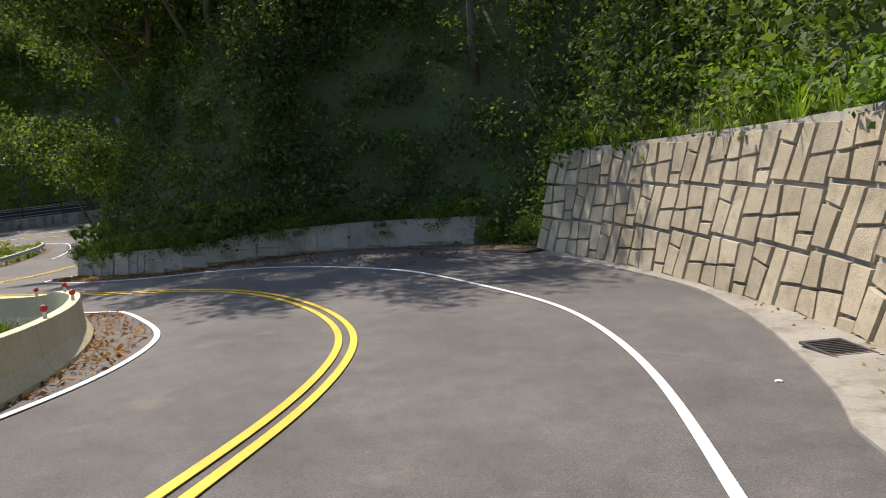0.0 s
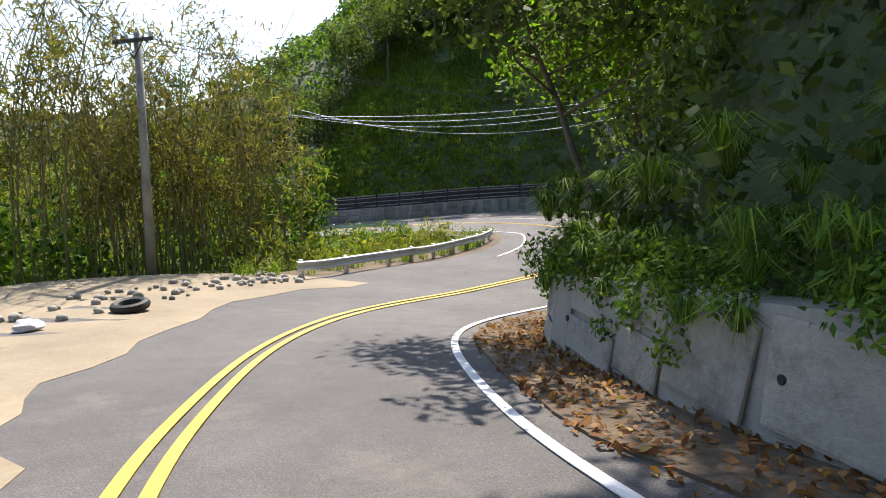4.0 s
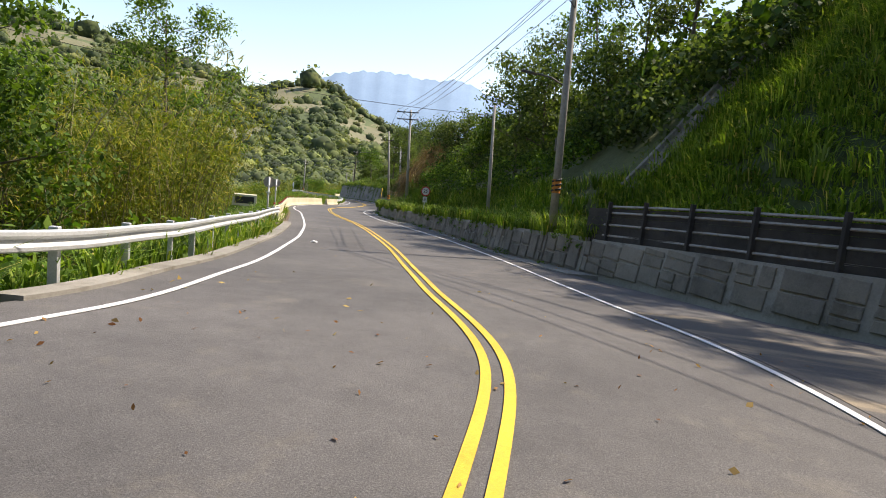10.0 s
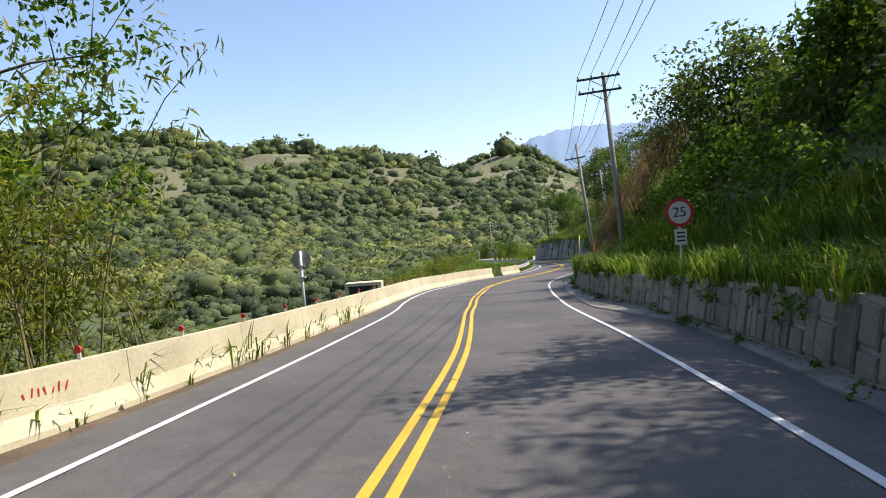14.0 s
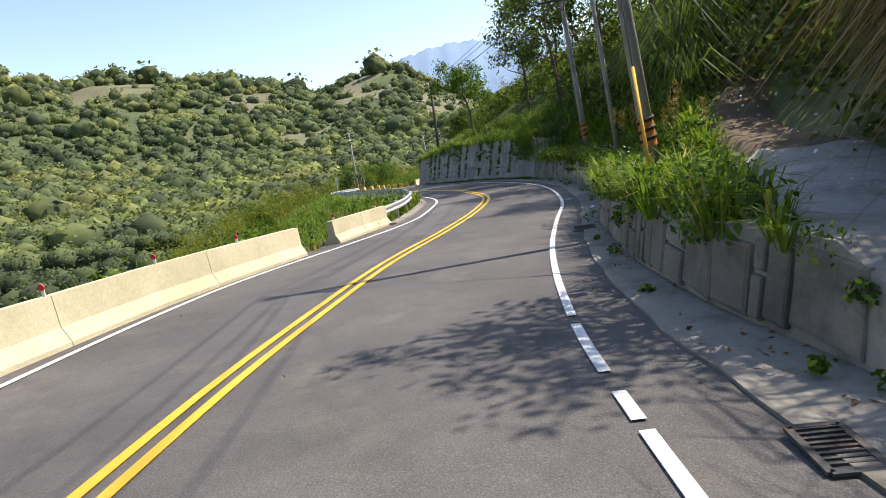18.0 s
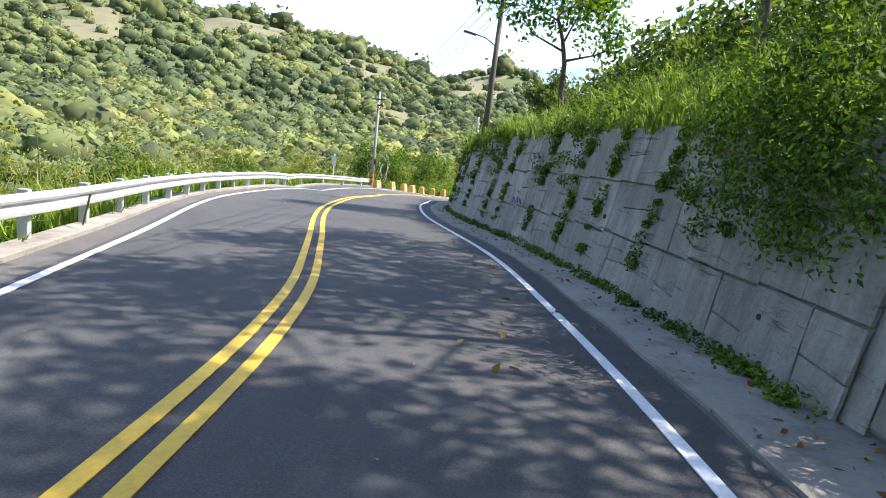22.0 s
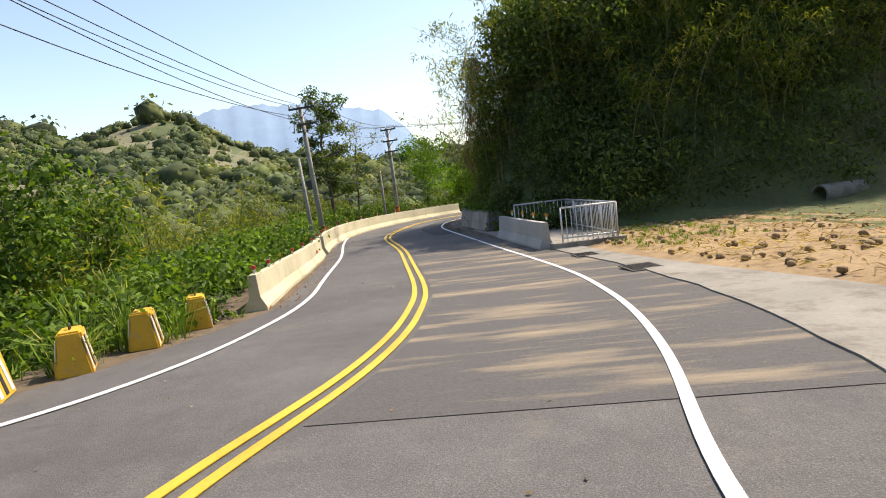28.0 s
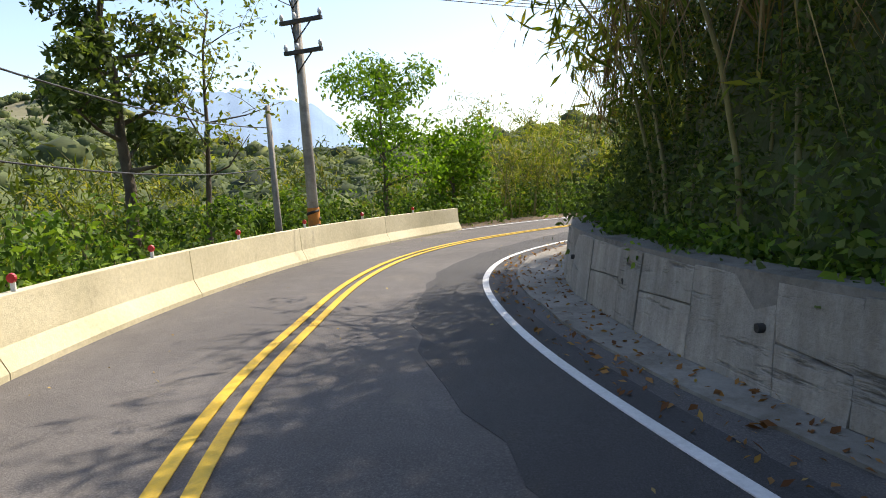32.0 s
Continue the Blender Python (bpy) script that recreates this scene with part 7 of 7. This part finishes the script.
litter("scattered dry leaves on the asphalt of a bend", 42, 68, lambda s: LINE_L(s) - 0.3, lambda s: LINE_R(s) + 1.0, 340, 0.07, M_DEAD, 0.01)
litter("yellow leaves scattered on the asphalt", 44, 72, lambda s: LINE_L(s) - 0.3, lambda s: LINE_R(s) + 0.6, 120, 0.10, M_STRAW, 0.01)
litter("tiny dry leaf bits scattered over the road", 68, 236, lambda s: LINE_L(s) - 0.2, lambda s: LINE_R(s) + 0.4, 520, 0.045, M_STRAW, 0.004)
litter("dry leaves beside an old barrier", 7, 23.5, lambda s: LINE_L(s) - 0.1, lambda s: EDGE_L(s) - 0.15, 1500, 0.10, M_DEAD, 0.03, 1.5)
litter("leaf litter along a stone wall foot", -2, 14, lambda s: EDGE_R(s) + 0.2, lambda s: WALL_D(s) + 0.05, 420, 0.09, M_DEAD, 0.03, 1.6)
litter("leaf litter in a long gutter", 77, 146, lambda s: EDGE_R(s), lambda s: WALL_D(s) + 0.03, 1300, 0.075, M_DEAD, 0.03, 2.2)
litter("leaf litter below a high wall", 143, 182, lambda s: EDGE_R(s), lambda s: WALL_D(s) + 0.03, 1500, 0.08, M_DEAD, 0.03, 2.4)
litter("dry bamboo leaves in a gutter", 202, 236, lambda s: LINE_R(s) + 0.1, lambda s: WALL_D(s) + 0.03, 2400, 0.085, M_DEAD, 0.03, 1.4)
litter("dry leaves along a curving barrier", 192, 234, lambda s: LINE_L(s) - 0.1, lambda s: EDGE_L(s) - 0.1, 700, 0.07, M_DEAD, 0.02, 1.6)
litter("a few yellow leaves on the road by a high wall", 140, 152, lambda s: LINE_R(s) - 1.2, lambda s: EDGE_R(s), 40, 0.11, M_STRAW, 0.01)
p = bank(146, 172, -0.52, -0.38, 300)
p[:, 2] = np.array([float(nearest(q[None, 0], q[None, 1])[2][0]) for q in p])
stuff("gutter_weeds", "small weeds at the foot of a high wall", "weeds", clumps(above(p, uni(0.0, 0.07, 300)), uni(0.05, 0.15, 300), 40, 0.06), M_LEAF)
p = bank(78, 145, -0.42, -0.25, 60)
p[:, 2] = np.array([float(nearest(q[None, 0], q[None, 1])[2][0]) for q in p])
stuff("gutter_weeds", "small weeds at the foot of a low wall", "weeds", clumps(above(p, uni(0.02, 0.15, 60)), uni(0.06, 0.22, 60), 46, 0.07), M_LEAF)
s = uni(146.0, 148.3, 60)
p = at(s, WALL_D(s) + 0.05 + 0.3 * NR.rand(60), uni(0.9, 2.6, 60))
stuff("hanging_bushes", "thick green bush hanging over the end of a high wall", "bushes", clumps(p, uni(0.2, 0.45, 60), 190, 0.07, 0.4, 0.8), M_LEAF)
# creepers hanging down the wall faces
for nm, a, b2, n in (("low walls", 77, 146, 170), ("a high wall", 146, 182, 150), ("a masonry wall", 46.6, 58.6, 60), ("an old low wall", 15, 46, 120)):
    s = uni(a, b2, n)
    s = s[fbm(s * 0.9, s * 0, 2.0) > -0.1]
    wh = WALL_H(s)
    k = NR.rand(len(s)) ** 0.6
    p = at(s, WALL_D(s) + 0.17 * wh * (1 - 0.55 * (1 - k)) - 0.05, wh * (0.45 + 0.6 * k))
    stuff("wall_creepers", "green creepers hanging down " + nm, "creepers", clumps(p, uni(0.08, 0.22, len(s)), 80, 0.06, 0.55, 0.8), M_LEAF)

# ---------------------------------------------------------------- signs and markings
def text_ob(name, body, size, mat, parent, m, thick=0.002):
    cu = bpy.data.curves.new(name, "FONT")
    cu.body, cu.size, cu.extrude = body, size, thick
    cu.align_x, cu.align_y = "CENTER", "CENTER"
    tmp = new(name, cu)
    me = bpy.data.meshes.new_from_object(tmp.evaluated_get(bpy.context.evaluated_depsgraph_get()))
    bpy.data.objects.remove(tmp)
    me.materials.clear()
    me.materials.append(mat)
    ob = new(name, me)
    ob.parent = parent
    ob.matrix_basis = m
    return ob


def disc_bm(r, depth, seg=32, inner=0.0):
    bm = bmesh.new()
    bmesh.ops.create_cone(bm, cap_ends=True, segments=seg, radius1=r, radius2=r, depth=depth)
    bmesh.ops.transform(bm, matrix=pose(0, 0, 0, 90), verts=bm.verts)
    return bm


sign = empty_thing("speed_sign", "round white speed sign with red ring on a steel post", "road sign", "", put(99.3, 3.2, -0.1, 8))
part("post", tube_bm([(0, 0.03, 0), (0, 0.03, 2.8)], 0.03, 8), M_STEEL, sign)
face = part("red_ring", disc_bm(0.33, 0.012), M_SIGNR, sign, m=pose(0, 0, 2.52))
part("white_disc", disc_bm(0.255, 0.016), M_SIGNW, sign, m=pose(0, 0, 2.52))
text_ob("numerals", "25", 0.32, M_BLACK, sign, pose(0, -0.0095, 2.52, 90))
part("small_plate", box_bm(0.28, 0.012, 0.36, 0.002), M_SIGNW, sign, m=pose(0, 0, 1.78))
for z in (1.86, 1.95, 2.04):
    part("plate_bar", box_bm(0.18, 0.004, 0.035), M_BLACK, sign, m=pose(0, -0.009, z))
for s, d, h in ((90.6, -5.35, 1.9), (101.5, -5.6, 2.0)):
    ob = empty_thing("road_sign", "grey back of a round sign on a steel post", "road sign", "signs seen from behind", put(s, d, -0.5, 4))
    part("post", tube_bm([(0, 0, 0), (0, 0, (h + 0.5) * U)], 0.045, 8), M_STEEL, ob)
    part("disc", disc_bm(0.28, 0.02), M_POLE, ob, m=pose(0, 0.06, (h + 0.28) * U))
    for z in (h + 0.1, h - 0.2):
        part("bracket", box_bm(0.2, 0.14, 0.05, 0.004), M_STEEL, ob, m=pose(0, 0.02, z * U))
ob = empty_thing("road_sign", "white post with small sign beside striped blocks", "road sign", "", put(180.0, -7.6, -0.5, 10))
part("post", tube_bm([(0, 0, 0), (0, 0, 2.6)], 0.04, 8), M_STEEL, ob)
part("plate", box_bm(0.3, 0.02, 0.7, 0.004), M_SIGNW, ob, m=pose(0, -0.05, 1.8))
for s0 in (149.2, 150.9, 152.1, 153.9, 156.3, 157.4, 159.8, 162.4, 164.1, 166.4):
    wh = float(WALL_H(s0))
    h = wh * (1.0 - 0.85 * NR.rand(34) ** 1.3)
    sv = s0 + 0.25 * (wh - h) / wh + NR.normal(size=34) * 0.05
    p = at(sv, WALL_D(sv) + 0.20 * h - 0.05, h)
    stuff("wall_creepers", "strand of creeper hanging down a joint of a high wall", "creepers", clumps(p, uni(0.05, 0.13, 34), 60, 0.05, 0.55, 0.8), M_LEAF)
# scribbled marks on the barriers and wall
for nm, s0, dfun, h, mat, seed in (("red_marks", 91.3, BAR1, 0.42, M_SIGNR, 1), ("red_marks", 208.2, BAR4, 0.2, M_SIGNR, 3)):
    rng = random.Random(seed)
    ob = empty_thing("painted_marks", "faded red scribbled marks on a cream barrier", "markings", "barrier markings")
    for i in range(7):
        s = s0 + i * 0.09
        part("bar", box_bm(0.006, 0.02, rng.uniform(0.06, 0.12)), mat, ob, m=put(s, float(dfun(s)) + 0.095, h - 0.03, 0, rng.uniform(-25, 25)))
km = empty_thing("painted_marks", "red painted distance mark on a cream barrier", "markings", "barrier markings", put(201.2, float(BAR3(201.2)) + 0.107, 0.33, 90, 0, 0))
text_ob("lettering", "10K+820", 0.17, M_SIGNR, km, pose(0, 0, 0, 82))
ob = empty_thing("painted_marks", "faded blue scribbled marks on a grey wall", "markings", "")
for i in range(6):
    s = 155.0 + i * 0.12
    part("bar", box_bm(0.012, 0.02, 0.09 + 0.03 * (i % 3)), M_BLUEMARK, ob, m=put(s, float(WALL_D(s)) + 0.11, 0.75, 0, (i * 29) % 50 - 25))

# ---------------------------------------------------------------- poles at the end, guy wires and far cables
pole("w", 205.5, -3.85, -0.1, 3.6, lean=-3, r=0.1, band=(0.25, 0.25), label="white slim concrete pole behind a barrier")
pole("kk", 207.2, -3.8, -0.1, 5.8, lean=-3, arms=((0.1, 0.6, 0.1), (0.75, 0.45, 0.2)), band=(0.2, 0.75), lamp=(2.2, 0.9, 20), label="concrete pole with crossarms, lamp and striped foot", boxes=((3.2, 180),))
pole("l", 216.6, -4.2, -0.1, 5.6, lean=-1, arms=((0.1, 0.55, 0.15), (0.75, 0.55, 0.2), (1.35, 0.5, 0.2)), band=(0.2, 1.0), label="tall pole with three crossarms and black-striped foot")
pole("m", 216.2, -4.75, -0.1, 3.2, lean=-1, r=0.09, band=(0.2, 0.2), label="short slim pole beside a tall striped pole")
stretch("x", "kk", ((0, 0), (1, 1), (2, 2), (6, 3), (7, 6)), 0.55)
stretch("kk", "l", ((0, 0), (1, 1), (2, 2), (6, 9)), 0.4)
stretch("w", "m", ((0, 0), (1, 1)), 0.4)
for i, off in enumerate((0.0, 0.35, -0.35)):
    wire(TIPS["l"][i], at(240, 1.0 + off, 7.0), 0.6)
# cables across the grass slope and over the road
for i in range(4):
    # pale steel instead of black: the sun's glint on the cables as colour
    wire(TIPS["d"][min(i, len(TIPS["d"]) - 1)] - Vector((0, 0, 0.5 * (i > 2))), TIPS["e"][min(i, len(TIPS["e"]) - 1)], 0.7 + 0.5 * i, 0.017, "overhead cable across a grass slope, sun glint painted as pale steel", M_STEEL)
for i in range(2):
    wire(TIPS["b"][i], TIPS["d"][i], 1.2, 0.011, "overhead cable from bamboo to a side valley")
    wire(TIPS["b"][i + 2], TIPS["e"][i], 1.0, 0.011, "overhead cable along a bend")
wire(TIPS["f"][0], at(87, -16, 6.3), 0.5, 0.012, "single cable crossing the road")
wire(TIPS["e"][3], at(72, -18, 7.6), 0.3, 0.012, "single cable crossing high over the road")
g = empty_thing("guy_wire", "steel guy wire with yellow plastic guard", "guy wire", "")
part("strand", tube_bm([at(124.0, 1.75, 0.75), TIPS["h"][-1]], 0.01, 5), M_DARKMETAL, g)
u = Vector(TIPS["h"][-1]) - Vector(at(124.0, 1.75, 0.75))
part("guard", tube_bm([Vector(at(124.0, 1.75, 0.75)) + u * 0.02, Vector(at(124.0, 1.75, 0.75)) + u * 0.27], 0.024, 8), M_YPAINT, g)
p = at(uni(126, 130, 9), uni(1.9, 3.0, 9), 0.8)
stuff("pampas_plumes", "pale feathery grass plumes on a bank", "grass", clumps(above(p, uni(1.0, 1.6, 9)), np.repeat([[0.07, 0.07, 0.22]], 9, 0), 60, 0.09, 0.2, 0.6), M_STRAW)
p = bank(140, 182, 1.0, 4.5, 46, -1)
stuff("pampas_plumes", "pale feathery plumes of reeds below a rail", "grass", clumps(above(p, uni(0.7, 1.5, 46)), np.repeat([[0.05, 0.05, 0.2]], 46, 0), 40, 0.09, 0.2, 0.4), M_STRAW)

# ---------------------------------------------------------------- wall stones
def weep_holes(parent, places, hfun, batter):
    for s, z in places:
        # solid plugs, black for the shade inside the drain holes
        ob = part("weep_hole_plug", tube_bm([(0, 0, 0), (0, 0.12, 0)], 0.034, 10), M_BLACK, parent)
        ob.matrix_basis = put(s, float(WALL_D(s)) + batter * z - 0.03, z, -90)


LAYOUTS = [
    [[(0, 0), (.36, 0), (.31, .45), (0, .40)], [(0, .40), (.31, .45), (.26, 1), (0, 1)], [(.36, 0), (.73, 0), (.70, .55), (.305, .48)],
     [(.305, .48), (.70, .55), (.67, 1), (.26, 1)], [(.73, 0), (1, 0), (1, .30), (.715, .27)], [(.715, .27), (1, .30), (1, 1), (.67, 1)]],
    [[(0, 0), (.30, 0), (.34, .62), (0, .68)], [(0, .68), (.34, .62), (.36, 1), (0, 1)], [(.30, 0), (.60, 0), (.63, 1), (.36, 1)],
     [(.60, 0), (1, 0), (1, .52), (.615, .44)], [(.615, .44), (1, .52), (1, 1), (.63, 1)]]]
LOW_LAYOUTS = [
    [[(0, 0), (.45, 0), (.42, .55), (0, .50)], [(0, .50), (.42, .55), (.40, 1), (0, 1)], [(.45, 0), (1, 0), (1, 1), (.40, 1)]],
    [[(0, 0), (.62, 0), (.58, 1), (0, 1)], [(.62, 0), (1, 0), (1, .42), (.60, .48)], [(.60, .48), (1, .42), (1, 1), (.58, 1)]],
    [[(0, 0), (.33, 0), (.36, 1), (0, 1)], [(.33, 0), (1, 0), (1, .60), (.345, .52)], [(.345, .52), (1, .60), (1, 1), (.36, 1)]]]


def liner_meshes(layouts, mat, gx, gz, slope):
    """Flat-topped cast stones with sloping sides, a mesh for each place in a panel, two rough variants of each."""
    rng = random.Random(9)
    out = []
    for cells in layouts:
        row = []
        for poly in cells:
            pair = []
            cx, cz = sum(p[0] for p in poly) / 4, sum(p[1] for p in poly) / 4
            for _ in range(2):
                bm = bmesh.new()
                rings = []
                for inset, y in ((0.5, 0.5), (0.55, -0.35), (0.5 + slope, -1.0)):
                    ring = []
                    for x, z in poly:
                        mx, mz = math.copysign(gx * inset, cx - x), math.copysign(gz * inset, cz - z)
                        ring += [(x + mx * rng.uniform(0.8, 1.2), y + (rng.uniform(-0.12, 0.12) if y < -0.5 else 0), z + mz * rng.uniform(0.8, 1.2))]
                    mids = []
                    for k in range(4):
                        a, b2 = ring[k], ring[(k + 1) % 4]
                        mids += [a, tuple((a[t] + b2[t]) / 2 + rng.uniform(-0.008, 0.008) * (t != 1) for t in range(3))]
                    rings.append([bm.verts.new(p) for p in mids])
                for r0, r1 in zip(rings, rings[1:]):
                    for k in range(8):
                        bm.faces.new((r0[k], r0[(k + 1) % 8], r1[(k + 1) % 8], r1[k]))
                bm.faces.new(rings[-1])
                bmesh.ops.recalc_face_normals(bm, faces=bm.faces)
                me = bpy.data.meshes.new("stone")
                bm.to_mesh(me)
                bm.free()
                me.materials.append(mat)
                pair.append(me)
            row.append(pair)
        out.append(row)
    return out


def liner_face(parent, name, sets, s0, s1, width, hfun, batter, tiers, proud, seed, dfun=WALL_D):
    """Panels of cast stones over a wall's face, in tiers."""
    rng = random.Random(seed)
    n = int((s1 - s0) / width)
    for i in range(n):
        a, b2 = s0 + (s1 - s0) * i / n, s0 + (s1 - s0) * (i + 1) / n
        sc = (a + b2) / 2
        pa, pb = at(a, float(dfun(a)), 0), at(b2, float(dfun(b2)), 0)
        yaw = math.degrees(math.atan2(pb[1] - pa[1], pb[0] - pa[0])) + 180
        wide = math.hypot(pb[0] - pa[0], pb[1] - pa[1])
        h = float(hfun(sc)) - 0.04
        for t in range(tiers):
            z0 = 0.02 + h * t / tiers
            p = at(b2, float(dfun(b2)) + batter * z0, z0)
            m = pose(p[0], p[1], p[2], -math.degrees(math.atan(batter)), 0, yaw)
            for pair in rng.choice(sets) if tiers != 3 or proud < 0.03 else sets[(i + t) % len(sets)]:
                ob = new(name, rng.choice(pair))
                ob.parent = parent
                ob.matrix_basis = m @ Matrix.Diagonal((wide, proud * rng.uniform(0.8, 1.25), h / tiers * U, 1))


CAST_TAN = liner_meshes(LAYOUTS, M_STONE, 0.036, 0.042, 0.35)
CAST_GREY = liner_meshes(LOW_LAYOUTS, M_WALLC, 0.008, 0.015, 0.30)
liner_face(W1, "stone", CAST_TAN, 0.4, 13.35, 0.92, WALL_H, 0.22, 3, 0.055, 1)
face_stones(W2, "slab", stone_meshes(M_WSTONE, 6, 5), 15.1, 46.5, WALL_H, 0.16, 1, 0.8, 0.022, 2, split=0.35, gap=0.02)
face_stones(W3, "stone", ST_GREY, 46.7, 58.7, WALL_H, 0.12, 2, 0.62, 0.06, 3, split=0.5, gap=0.045)
face_stones(W4, "stone", ST_GREY, 63.8, 76.9, lambda s: np.minimum(WALL_H(s), 0.92), 0.14, 2, 0.7, 0.03, 4, split=0.35, gap=0.02)
face_stones(W5, "stone", ST_GREY, 77.1, 117.2, WALL_H, 0.16, 1, 0.55, 0.038, 5, split=0.65, gap=0.028)
face_stones(W6, "stone", ST_GREY, 119.7, 145.7, WALL_H, 0.16, 1, 0.6, 0.038, 6, split=0.6, gap=0.028)
liner_face(W7, "block", CAST_GREY, 146, 182.3, 1.15, WALL_H, 0.20, 3, 0.026, 7)
liner_face(W8, "slab", CAST_GREY[1:], 204.4, 235, 1.5, WALL_H, 0.14, 1, 0.03, 8)
weep_holes(W1, [(1.0 + 1.55 * i, 0.55 + 0.75 * (i % 3)) for i in range(8)], WALL_H, 0.22)
weep_holes(W7, [(147 + 1.9 * i, (0.4, 1.25, 0.85)[i % 3]) for i in range(19)], WALL_H, 0.20)
weep_holes(W8, [(206 + 2.2 * i, 0.4) for i in range(7)], WALL_H, 0.14)
weep_holes(W2, [(17 + 2.8 * i, 0.4) for i in range(10)], WALL_H, 0.16)
